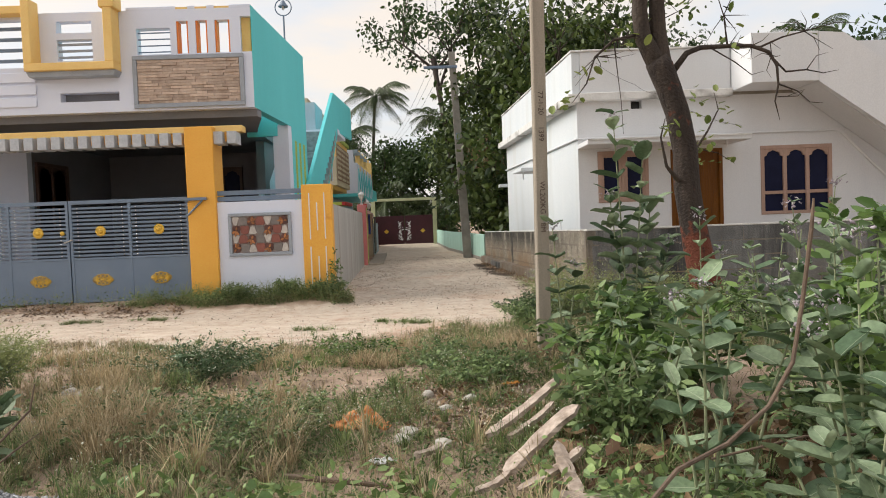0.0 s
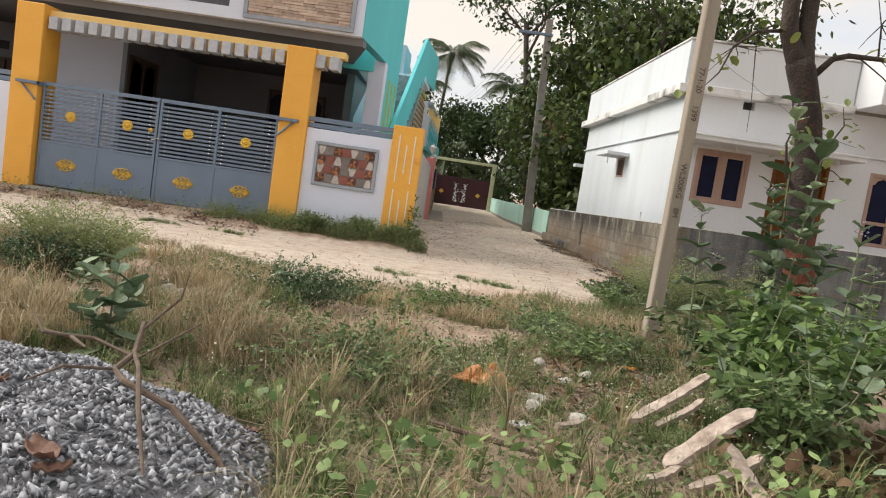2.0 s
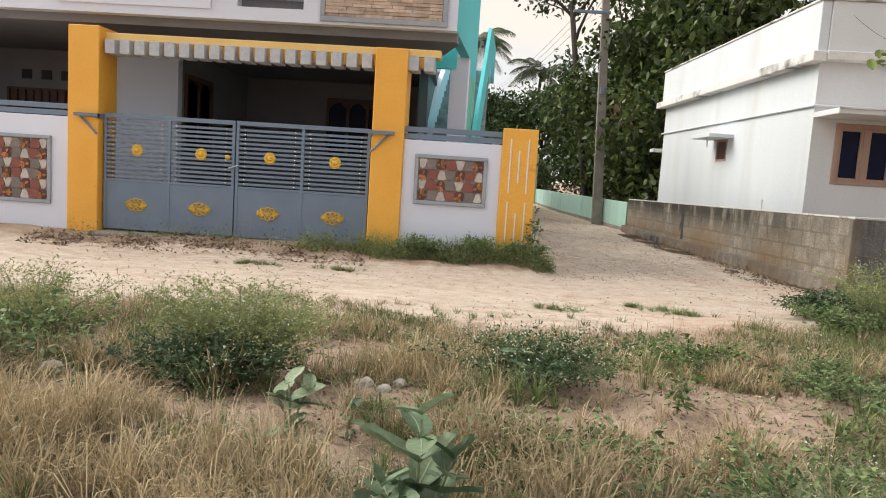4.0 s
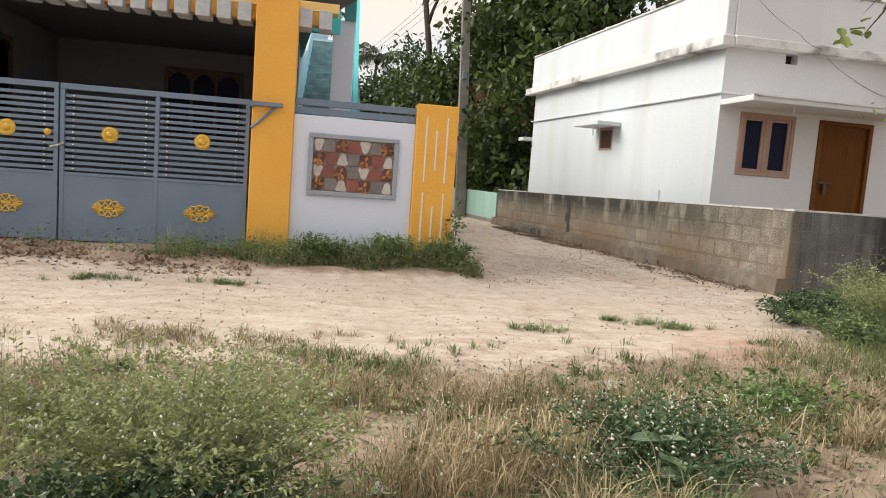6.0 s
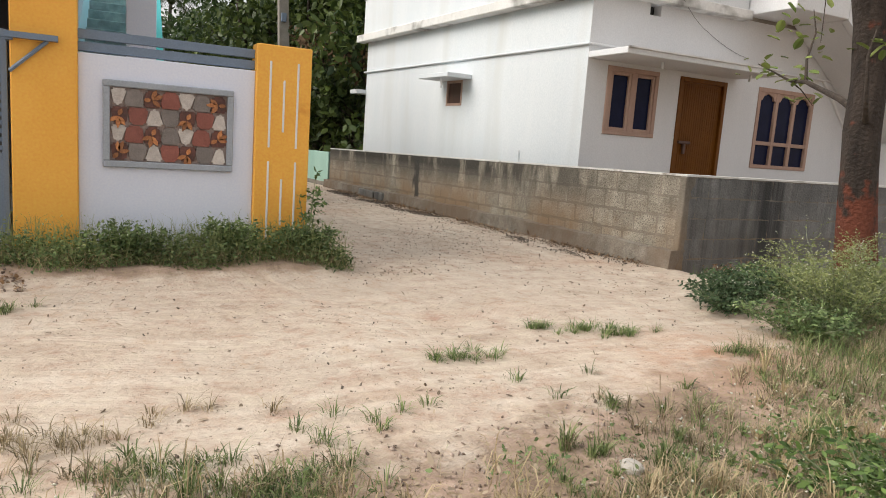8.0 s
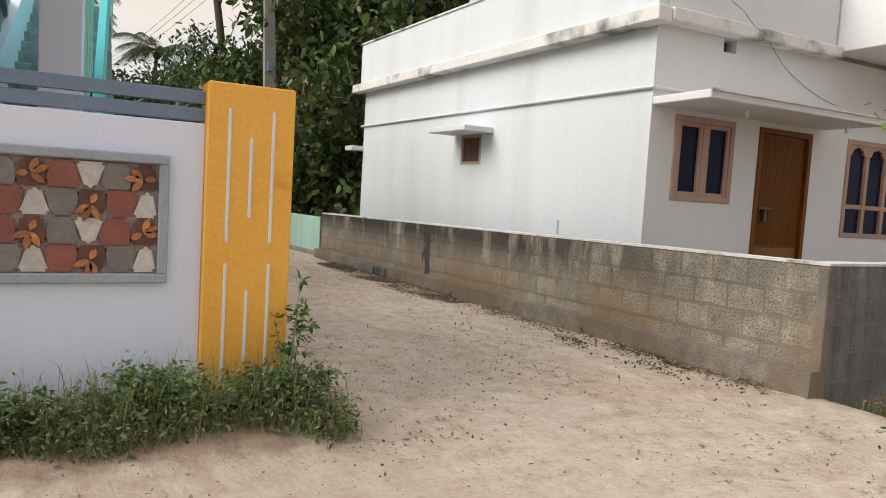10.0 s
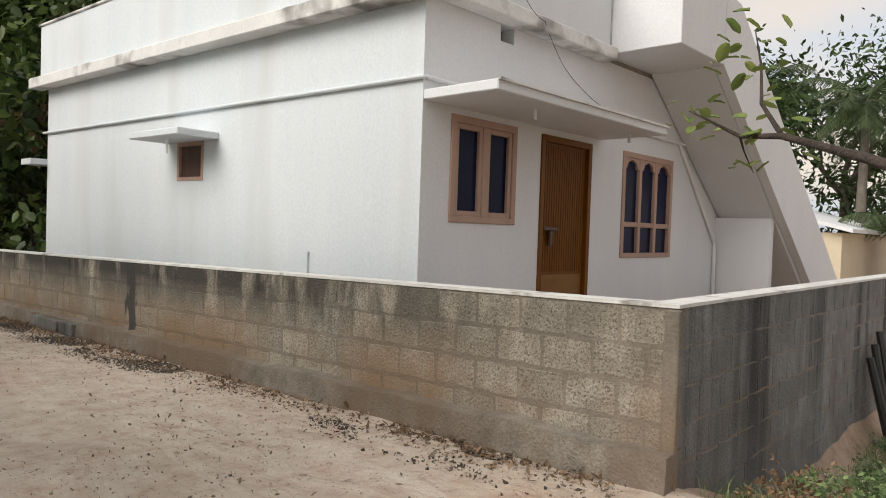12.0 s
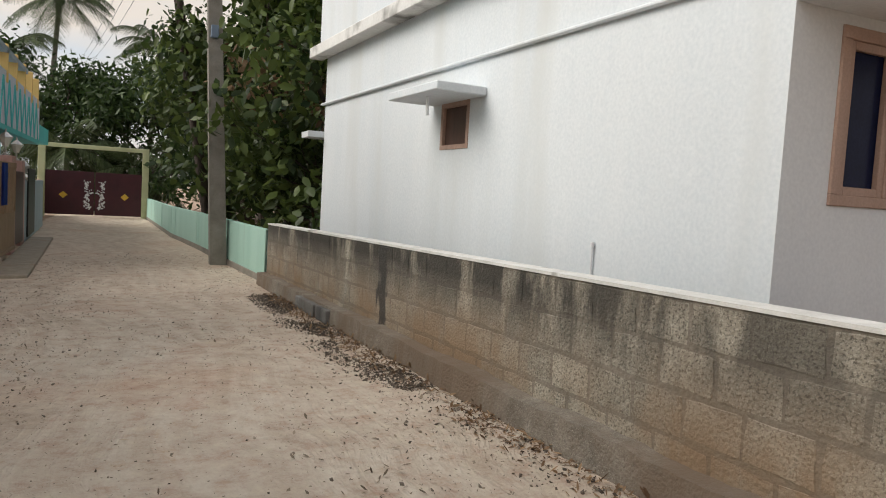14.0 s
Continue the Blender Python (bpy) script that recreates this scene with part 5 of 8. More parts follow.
h2 = thing("house", (-6, 30, 0), "cream house with a lattice balcony over the lane", "house")
part("wall", box(-10, 26.6, 0, -3.6, 32.5, 6.2), CREAM, h2)
part("balcony_slab", box(-3.6, 26.4, 2.95, -2.6, 30.6, 3.1, 0.01), CREAM, h2)
part("balcony_soffit", prism([(26.4, 2.95), (30.6, 2.95), (30.6, 2.8), (26.7, 2.8)], -3.6, -2.75, "x"), YELLOW, h2)
part("balcony_wall", box(-2.75, 26.4, 3.1, -2.62, 30.6, 4.0, 0.01), CREAM, h2)
for k in range(3):
    bal = part("lattice_panel", box(-2.62, 26.6 + 1.35 * k, 3.15, -2.59, 27.75 + 1.35 * k, 4.5, 0.01), TAN, h2, "brown lattice balcony panel")
    for j in range(7):
        part("lattice_slat", box(-2.59, 26.62 + 1.35 * k, 3.2 + 0.19 * j, -2.57, 27.73 + 1.35 * k, 3.28 + 0.19 * j), CREAM, bal)
for k in range(7):
    part("yellow_baluster", box(-2.75, 26.5 + 0.6 * k, 4.0, -2.62, 26.62 + 0.6 * k, 4.7, 0.01), YELLOW, h2)
part("balcony_rail", box(-2.78, 26.4, 4.7, -2.58, 30.6, 4.85, 0.01), LIME, h2)
part("hood", box(-3.6, 26.6, 2.2, -2.5, 28.6, 2.32, 0.01), LIME, h2)
part("hood_tip", box(-2.5, 26.6, 2.2, -2.35, 29.0, 2.32, 0.01), RED, h2, "red hood edge")
part("doorway", box(-3.62, 27.0, 0.3, -3.59, 28.2, 2.1), BROWN, h2)
h3 = thing("house", (-6, 37, 0), "pale blue-grey house with a turquoise patterned balcony", "house")
part("wall", box(-10, 32.8, 0, -3.7, 42, 5.2), PALE_BLUE, h3)
part("balcony_slab", box(-3.7, 32.7, 2.75, -2.45, 41.5, 2.9, 0.01), TEAL, h3)
part("balcony_wall", box(-2.62, 32.7, 2.9, -2.47, 41.5, 4.3, 0.01), LILAC, h3)
part("balcony_end", box(-3.7, 32.7, 2.9, -2.62, 32.85, 4.9, 0.01), LILAC, h3)
for k in range(16):
    y = 33.0 + 0.5 * k
    part("turquoise_diagonal", moved(box(-0.035, -0.03, -0.65, 0.0, 0.03, 0.65), Matrix.Translation((-2.44, y + 0.2, 3.5)) @ Matrix.Rotation(radians(22 if k % 2 else -22), 4, "X")), TEAL, h3)
for k in range(5):
    part("yellow_post", box(-2.66, 34.0 + 1.7 * k, 4.0, -2.44, 34.16 + 1.7 * k, 4.98, 0.01), YELLOW, h3)
part("top_rail", box(-2.66, 32.7, 4.75, -2.44, 38.0, 4.9, 0.01), PALE_BLUE, h3)
part("side_hood", box(-3.2, 42.0, 2.9, -2.5, 45.0, 3.5, 0.01), TEAL, h3)

# ---- poles ----
pole = thing("utility_pole", (1.816, 7.53, -0.1), "slim weathered concrete pole with faded painted numbers", "utility pole")
part("shaft", moved(box(-0.064, -0.075, -0.2, 0.064, 0.075, 8.0, 0.012), Matrix.Translation((1.816, 7.53, 0)) @ Matrix.Rotation(radians(0.6), 4, "Y")), POLE, pole)
for words, z in (("77-1-20", 2.575), ("1399", 2.27), ("WL200KG", 1.63), ("8M", 1.33)):
    text_mesh(words, 0.075, PAINT_BLACK, Matrix.Translation((1.816 + 0.0105 * z + 0.004, 7.452, z)) @ Matrix.Rotation(radians(90), 4, "X") @ Matrix.Rotation(radians(-90), 4, "Z"), pole)
pole2 = thing("utility_pole", (2.2, 27.8, -0.1), "grey concrete utility pole standing in the lane", "utility pole")
part("shaft", moved(prism([(-0.17, -0.2), (0.17, -0.2), (0.12, 8.0), (-0.12, 8.0)], -0.12, 0.12), Matrix.Translation((2.2, 27.8, 0)) @ Matrix.Rotation(radians(-2.5), 4, "Y")), POLE_GREY, pole2)
part("crossarm", box(0.75, 27.64, 7.36, 2.05, 27.74, 7.46, 0.01), GREY_METAL, pole2)
part("junction_box", box(1.9, 27.6, 4.6, 2.05, 27.72, 4.85, 0.01), GREY_METAL, pole2)
for k, dx in enumerate((-0.6, -0.2, 0.3)):
    cable("power_line", [(1.35 + dx * 0.6, 27.76, 7.47), (-1.4 + dx * 0.6, 52.0, 7.6), (-3.4 + dx * 0.6, 80, 7.6)], 0.007, "thin overhead power line", 0.3)
    cable("power_line", [(1.35 + dx * 0.6, 27.76, 7.47), (0.9 + dx * 0.6, -8.0, 8.0)], 0.007, "thin overhead power line", 0.3)

# house seen past the stair, and the roof shed far off on that side
h4 = thing("house", (20, 24, 0), "white two-storey house beyond the plot", "house")
part("wall", box(15.5, 20.0, 0, 24, 28, 5.2), WHITE, h4)
part("balcony_wall", box(15.2, 18.8, 3.4, 19.0, 20.0, 4.7, 0.01), WHITE, h4)
part("balcony_slab", box(15.2, 18.8, 3.2, 19.0, 20.0, 3.4), YELLOW, h4)
part("window", box(16.2, 19.96, 1.0, 17.4, 20.02, 2.2), GLASS, h4)
shed = thing("shed", (24, 17, 0), "low white shed with a sheet roof", "shed")
part("wall", box(19.5, 15.5, 0, 27, 18, 1.9), CREAM, shed)
part("roof", prism([(15.2, 1.9), (18.3, 2.7), (18.3, 2.8), (15.2, 2.0)], 19.2, 27.5, "x"), PVC, shed)
part("door", box(19.48, 16.2, 0.1, 19.51, 17.0, 1.7), RED, shed)


# ---- growing things: generators ----
RND = np.random.RandomState(11)


def unit(v):
    return v / (np.linalg.norm(v, axis=-1, keepdims=True) + 1e-9)


def fast_mesh(name, verts, loops, sizes, material, smooth=False):
    me = bpy.data.meshes.new(name)
    verts = np.asarray(verts, np.float32).reshape(-1, 3)
    loops = np.asarray(loops, np.int32).ravel()
    sizes = np.asarray(sizes, np.int32).ravel()
    me.vertices.add(len(verts))
    me.vertices.foreach_set("co", verts.ravel())
    me.loops.add(len(loops))
    me.loops.foreach_set("vertex_index", loops)
    me.polygons.add(len(sizes))
    me.polygons.foreach_set("loop_start", np.r_[0, np.cumsum(sizes)[:-1]].astype(np.int32))
    me.polygons.foreach_set("loop_total", sizes)
    me.update(calc_edges=True)
    me.materials.append(material)
    if smooth:
        me.shade_smooth()
    return me


def leaf_cloud(name, at, size, material, droop=0.3, aspect=0.5, rnd=RND, fold=0.18, upward=0.6, along_=None):
    """Six-cornered folded leaves at points; size is a length or one for each."""
    at = np.asarray(at, float)
    n = len(at)
    size = np.broadcast_to(np.asarray(size, float), (n,)) * rnd.uniform(0.45, 1.35, n)
    way = unit(rnd.normal(size=(n, 3)) * [1, 1, 0.6] - [0, 0, droop]) if along_ is None else unit(np.asarray(along_))
    up = unit(rnd.normal(size=(n, 3)) * 0.6 + [0, 0, upward])
    side = unit(np.cross(way, up))
    nrm = np.cross(side, way)
    L, W = size[:, None], (size * aspect)[:, None] * 0.5
    p0 = at
    p1 = at + way * L * 0.35 + side * W - nrm * W * fold
    p2 = at + way * L * 0.75 + side * W * 0.7 - nrm * W * fold - [0, 0, 1] * L * 0.05
    p3 = at + way * L - [0, 0, 1] * L * 0.12
    p4 = at + way * L * 0.75 - side * W * 0.7 - nrm * W * fold - [0, 0, 1] * L * 0.05
    p5 = at + way * L * 0.35 - side * W - nrm * W * fold
    verts = np.stack([p0, p1, p2, p3, p4, p5], 1)
    b = np.arange(n)[:, None] * 6
    loops = np.concatenate([b + [0, 1, 2, 3], b + [0, 3, 4, 5]], 1)
    return fast_mesh(name, verts, loops, np.full(2 * n, 4), material)


def blade_field(name, xy, height, width, material, lean=0.45, rnd=RND, base=None, head=False):
    """Grass blades, each bent over in two steps; head: a thicker seed head at the tip."""
    n = len(xy)
    z = np.array([height_at(x, y) for x, y in xy]) if base is None else base
    p = np.c_[xy, z - 0.01]
    h = np.broadcast_to(np.asarray(height, float), (n,)) * rnd.uniform(0.55, 1.25, n)
    a = rnd.uniform(0, 2 * np.pi, n)
    b = rnd.uniform(0, 2 * np.pi, n)
    bend = np.c_[np.cos(a), np.sin(a), np.zeros(n)] * (lean * h * rnd.uniform(0.2, 1.3, n))[:, None]
    side = np.c_[np.cos(b), np.sin(b), np.zeros(n)] * (width * rnd.uniform(0.6, 1.3, n))[:, None]
    up = np.c_[np.zeros(n), np.zeros(n), h]
    q = p + up * 0.55 + bend * 0.35
    t = p + up * (0.95 - 0.2 * lean) + bend
    w2 = 1.5 if head else 0.75
    verts = np.stack([p - side * 0.6, p + side * 0.6, q + side * w2 * 0.7, q - side * w2 * 0.7, t], 1)
    if head:
        verts[:, 2] = q + bend * 0.2 + up * 0.2 + side
        verts[:, 3] = q + bend * 0.2 + up * 0.2 - side
        verts[:, 0], verts[:, 1] = p - side * 0.3, p + side * 0.3
    k = np.arange(n)[:, None] * 5
    loops = np.concatenate([k + [0, 1, 2, 3], k + [3, 2, 4]], 1)
    return fast_mesh(name, verts, loops, np.tile([4, 3], n), material)


def tuft_field(name, centres, height, count, material, width=0.0024, splay=0.8, rnd=RND, foot=0.03):
    """Tufts of long blades that spring from one foot and arch outwards in three steps."""
    c = np.repeat(np.asarray(centres), count, axis=0)
    h = np.repeat(np.broadcast_to(np.asarray(height, float), (len(centres),)), count)
    n = len(c)
    z = np.repeat([height_at(x, y) for x, y in centres], count)
    a = rnd.uniform(0, 2 * np.pi, n)
    out = np.c_[np.cos(a), np.sin(a), np.zeros(n)]
    h = h * rnd.uniform(0.45, 1.2, n)
    reach = (h * splay * rnd.uniform(0.1, 1.0, n))[:, None]
    p = np.c_[c + out[:, :2] * rnd.uniform(0, foot, (n, 1)), z - 0.01]
    up = np.c_[np.zeros(n), np.zeros(n), h]
    drop = 1 - 0.45 * rnd.uniform(0, 1, (n, 1)) * splay
    q1, q2, t = p + up * 0.45 + out * reach * 0.16, p + up * 0.82 * (0.5 + 0.5 * drop) + out * reach * 0.5, p + up * drop + out * reach
    b = a + rnd.uniform(0.8, 2.3, n)
    w = np.c_[np.cos(b), np.sin(b), np.zeros(n)] * (width * rnd.uniform(0.6, 1.3, n))[:, None]
    verts = np.stack([p - w * 0.7, p + w * 0.7, q1 + w, q1 - w, q2 + w * 0.75, q2 - w * 0.75, t], 1)
    k = np.arange(n)[:, None] * 7
    loops = np.concatenate([k + [0, 1, 2, 3], k + [3, 2, 4, 5], k + [5, 4, 6]], 1)
    return fast_mesh(name, verts, loops, np.tile([4, 4, 3], n), material)


def bare_patch(x, y):
    return noise.noise((x * 0.8, y * 0.8, 5.0)) + 0.5 * noise.noise((x * 2.4, y * 2.4, 9.0))


HEAP = (-2.30, 3.10, 1.68, 1.25, 0.34)      # x, y, half-lengths, height of the gravel


def heap_z(x, y):
    d = ((x - HEAP[0]) / HEAP[2]) ** 2 + ((y - HEAP[1]) / HEAP[3]) ** 2
    return HEAP[4] * max(0.0, 1 - d) ** 0.7


def scatter(n, x0, x1, y0, y1, keep, rnd=RND):
    out = []
    while len(out) < n:
        x, y = rnd.uniform(x0, x1), rnd.uniform(y0, y1)
        if rnd.uniform() < keep(x, y):
            out.append((x, y))
    return np.array(out)


DRY = leafy("dry_grass", (0.12, 0.098, 0.055), (0.53, 0.44, 0.29), 0.85, through_light=0.2)
STRAW = leafy("pale_straw", (0.30, 0.23, 0.125), (0.60, 0.485, 0.31), 0.85, through_light=0.2)
GRASS = leafy("green_grass", (0.06, 0.10, 0.035), (0.30, 0.365, 0.145), 0.7)
WEED = leafy("weed_leaf", (0.05, 0.09, 0.033), (0.25, 0.335, 0.135), 0.6)
DARK_WEED = leafy("dark_weed_leaf", (0.028, 0.055, 0.024), (0.12, 0.19, 0.085), 0.55)
PALE_WEED = leafy("pale_feathery_weed", (0.20, 0.24, 0.08), (0.37, 0.40, 0.18), 0.75)
FLOWER = leafy("white_floret", (0.55, 0.55, 0.42), (0.78, 0.78, 0.68), 0.8)
CREEPER = leafy("creeper_leaf", (0.09, 0.16, 0.05), (0.32, 0.42, 0.16), 0.5, mottle=0.3)
TEAK = leafy("broad_tree_leaf", (0.015, 0.034, 0.010), (0.13, 0.175, 0.046), 0.45)
MANGO = leafy("dark_tree_leaf", (0.018, 0.042, 0.012), (0.065, 0.105, 0.03), 0.5)
BROWN_LEAF = leafy("withered_leaf", (0.09, 0.05, 0.028), (0.36, 0.24, 0.14), 0.8, mottle=0.4)
PALM = leafy("palm_leaf", (0.03, 0.05, 0.018), (0.10, 0.13, 0.05), 0.5)
CALO = leafy("grey_green_leaf", (0.07, 0.12, 0.062), (0.28, 0.355, 0.215), 0.55, island=False, through_light=0.12, mottle=0.45)
CHILLI = leafy("bright_green_leaf", (0.04, 0.085, 0.022), (0.20, 0.30, 0.085), 0.42)
LITTER = leafy("leaf_litter", (0.13, 0.095, 0.065), (0.46, 0.37, 0.27), 0.9, through_light=0.05)
STEM = surface("pale_green_stem", [(0.3, (0.16, 0.19, 0.10)), (0.7, (0.26, 0.28, 0.17))], 12.0, 0.8, bump=0.3)


def stuff(name, me, label, category="grass", at=None):
    ob = new(name, me)
    return tagged(ob, label, category, kind="stuff")


# ---- gravel heap ----
hv, hf = [], []
N = 44
for j in range(N + 1):
    for i in range(N + 1):
        x, y = HEAP[0] + (i / N * 2 - 1) * HEAP[2] * 1.02, HEAP[1] + (j / N * 2 - 1) * HEAP[3] * 1.02
        hv.append((x, y, height_at(x, y) - 0.03 + heap_z(x, y) + 0.035 * noise.noise((x * 3, y * 3, 2))))
for j in range(N):
    for i in range(N):
        k = j * (N + 1) + i
        hf.append((k, k + 1, k + N + 2, k + N + 1))
GRAVEL = surface("crushed_granite", [(0.3, (0.13, 0.13, 0.135)), (0.7, (0.27, 0.27, 0.28))], 40.0, 0.85, bump=0.8, fine=90, bump_at=0.02)
CHIP = leafy("granite_chip", (0.11, 0.112, 0.12), (0.46, 0.465, 0.485), 0.8, through_light=0.0)
heap = thing("gravel_heap", (HEAP[0], HEAP[1], 0), "heap of crushed grey granite gravel", "gravel")
core = raw("heap_core", [(x - HEAP[0], y - HEAP[1], z) for x, y, z in hv], hf, GRAVEL, heap, smooth=True)
oct_v = np.array([(1, 0, 0), (-1, 0, 0), (0, 1, 0), (0, -1, 0), (0, 0, 1), (0, 0, -1)], float)
oct_f = np.array([(0, 2, 4), (2, 1, 4), (1, 3, 4), (3, 0, 4), (2, 0, 5), (1, 2, 5), (3, 1, 5), (0, 3, 5)])


def chips(name, pts, size, material, parent=None, flat=0.7, rnd=RND):
    n = len(pts)
    q = unit(rnd.normal(size=(n, 3, 3)))
    v = oct_v[None] * rnd.uniform(0.55, 1.2, (n, 6, 1)) * (size * rnd.uniform(0.5, 1.4, (n, 1, 1))) * [1, 0.8, flat]
    v = np.einsum("nij,nkj->nki", q, v) + np.asarray(pts)[:, None, :]
    loops = (oct_f[None] + np.arange(n)[:, None, None] * 6).ravel()
    ob = new(name, fast_mesh(name, v, loops, np.full(n * 8, 3), material))
    ob.parent = parent
    return ob


ang, rad = RND.uniform(0, 2 * np.pi, 15000), np.sqrt(RND.uniform(0, 1.12, 15000))
gx, gy = HEAP[0] + np.cos(ang) * rad * HEAP[2], HEAP[1] + np.sin(ang) * rad * HEAP[3]
pts = np.array([(x - HEAP[0], y - HEAP[1], height_at(x, y) - 0.02 + heap_z(x, y) + 0.035 * noise.noise((x * 3, y * 3, 2)) + 0.008) for x, y in zip(gx, gy)])
tagged(chips("gravel", pts, 0.0195, CHIP, heap), kind="stuff")

# small stones on the track and lane
xy = scatter(9500, -6, 3.0, 9.2, 30, lambda x, y: (bareness(x, y) > 0.8) * (0.35 if y < 12.5 else 1.0) * (1.0 if bare_patch(x * 0.7, y * 0.7) > 0 else 0.25))
pts = np.array([(x, y, height_at(x, y) + 0.004) for x, y in xy])
PEBBLE = leafy("lane_pebble", (0.08, 0.065, 0.05), (0.40, 0.33, 0.26), 0.9, through_light=0.0)
tagged(chips("pebbles", pts, 0.004 + 0.013 * RND.uniform(0, 1, (len(pts), 1, 1)) ** 2.5, PEBBLE), "scattered dark pebbles on the sandy lane", "pebbles", kind="stuff")

# ---- grass of the plot ----
BARE = ((-4.1, 6.2, 0.55, 0.3), (-3.1, 5.95, 0.5, 0.3), (-2.7, 6.45, 0.4, 0.35), (-1.3, 6.35, 0.45, 0.22), (-0.3, 6.4, 0.5, 0.3), (-2.7, 5.6, 0.35, 0.3))     # bare pinkish soil


def plot_keep(x, y):
    if heap_z(x, y) > 0.02 or bareness(x, y) > 0.55:
        return 0.0
    d = 1.0 if bare_patch(x, y) < 0.10 or x > -1.5 and y < 5 else 0.07
    for px, py, rx, ry in BARE:
        if ((x - px) / rx) ** 2 + ((y - py) / ry) ** 2 < 1 + 0.7 * noise.noise((x * 3, y * 3, 8)):
            d *= 0.05
    return d * (1.0 - 0.85 * bareness(x, y)) * min(1.0, max(0.16, (9.5 - y) / 1.9))


def near_track(x, y):
    """Long grass is thin by the track and stays off the rubbish between rag and boards."""
    if x > -0.15 - 0.25 * (y > 5.4) and 3.6 < y < 7.2:
        return 0.05
    return 0.55 if y > 8.3 else (0.45 if y < 4.3 and x > -1.2 else 1.0)


def shorter(xy, h):
    """Grass is lower towards the track."""
    tuft = np.array([0.85 + 0.7 * noise.noise((x * 1.9, y * 1.9, 12)) + 0.5 * noise.noise((x * 5, y * 5, 2)) for x, y in xy])
    return h * np.clip(1.15 - 0.135 * (xy[:, 1] - 4.2), 0.34, 1.0) * np.clip(tuft, 0.3, 1.6)


xy = scatter(52000, -8.5, 2.2, 2.0, 9.6, lambda x, y: plot_keep(x, y) * (0.2 + 0.8 * near_track(x, y)))
stuff("dry_grass", blade_field("dry_grass", xy, shorter(xy, 0.17), 0.0026, DRY, 1.7), "dry tan grass over the plot")
xy = scatter(17000, -8.5, 2.2, 3.5, 9.2, lambda x, y: plot_keep(x, y) * (noise.noise((x * 0.9, y * 0.9, 21)) > 0.12) * (0.3 if x > -1.3 and y < 5.2 else 1.0) * near_track(x, y))
stuff("seeding_grass", blade_field("seeding_grass", xy, shorter(xy, 0.34), 0.0026, STRAW, 0.7, head=True), "pale seeding grass in dry tufts")


xy = scatter(1150, -8.0, 2.1, 2.6, 9.3, lambda x, y: min(1.0, plot_keep(x, y) * 1.4) * (1.0 if noise.noise((x * 0.8, y * 0.8, 21)) > 0.0 else 0.18) * near_track(x, y))
stuff("straw_tufts", tuft_field("straw_tufts", xy, shorter(xy, 0.36), 26, STRAW, 0.0022, 0.95), "tufts of long arching straw")
xy = scatter(800, -8.0, 2.1, 2.6, 9.3, lambda x, y: min(1.0, plot_keep(x, y) * 1.4) * near_track(x, y))
stuff("dry_tufts", tuft_field("dry_tufts", xy, shorter(xy, 0.27), 30, DRY, 0.0024, 1.1), "dry brown grass tufts")
xy = scatter(1400, -8.0, 2.4, 2.4, 9.5, lambda x, y: min(1.0, plot_keep(x, y) * 1.4) * (1.0 if noise.noise((x * 0.7, y * 0.7, 40)) > -0.1 else 0.25) * (0.35 + 0.65 * near_track(x, y)))
stuff("green_tufts", tuft_field("green_tufts", xy, shorter(xy, 0.22), 30, GRASS, 0.0028, 1.0), "green grass tufts among the straw")
xy = scatter(62000, -8.5, 2.6, 2.0, 9.8, lambda x, y: plot_keep(x, y) * (0.9 if noise.noise((x * 0.7, y * 0.7, 40)) > 0.0 else 0.25))
stuff("green_grass", blade_field("green_grass", xy, shorter(xy, 0.13), 0.0028, GRASS, 1.3), "short green grass among the dry stalks")
def outer_keep(x, y):
    inside = -8.3 < x < 2.0 and y > 2.2
    return 0.0 if inside or bareness(x, y) > 0.5 or heap_z(x, y) > 0.01 else (0.9 if bare_patch(x * 0.8, y * 0.8) < 0.1 else 0.12)


xy = scatter(42000, -15.0, 12.0, -5.0, 9.6, outer_keep)
stuff("outer_dry_grass", blade_field("outer_dry_grass", xy, 0.16, 0.004, DRY, 1.5), "dry tan grass round the plot")
xy = scatter(26000, -15.0, 12.0, -5.0, 9.6, outer_keep)
stuff("outer_green_grass", blade_field("outer_green_grass", xy, 0.12, 0.004, GRASS, 1.3), "short green grass round the plot")
xy = scatter(26000, 0.9, 9.0, 7.5, 12.6, lambda x, y: (bareness(x, y) < 0.5) * (0.3 + 0.7 * (noise.noise((x * 0.9, y * 0.9, 3)) > -0.2)))
stuff("wall_grass", blade_field("wall_grass", xy, 0.20, 0.0035, GRASS, 0.7), "thick green grass by the block wall")
xy = scatter(9000, 0.9, 6.0, 7.2, 11.0, lambda x, y: (bareness(x, y) < 0.5) * (noise.noise((x * 0.9, y * 0.9, 13)) > -0.1))
stuff("wall_dry_grass", blade_field("wall_dry_grass", xy, 0.24, 0.0025, DRY, 0.8), "dry grass by the block wall")


def bank_keep(x, y):
    d = abs(y - (13.2 if x < -3.6 else 13.18))
    w = (0.25 if x < -5.2 else 0.4) if x < -3.6 else 0.42
    if x > -1.05:
        d = math.hypot(x + 1.05, y - 13.15)
        w = 0.42
    w *= 0.75 + 0.6 * noise.noise((x * 1.6, 3.0, 1.0))
    return max(0.0, 1 - d / w) * (1.0 if x > -3.9 else max(0.10, 1 - (-3.9 - x) * 0.75) * (1.0 if noise.noise((x * 2.1, 0.0, 4.0)) > 0 else 0.35))


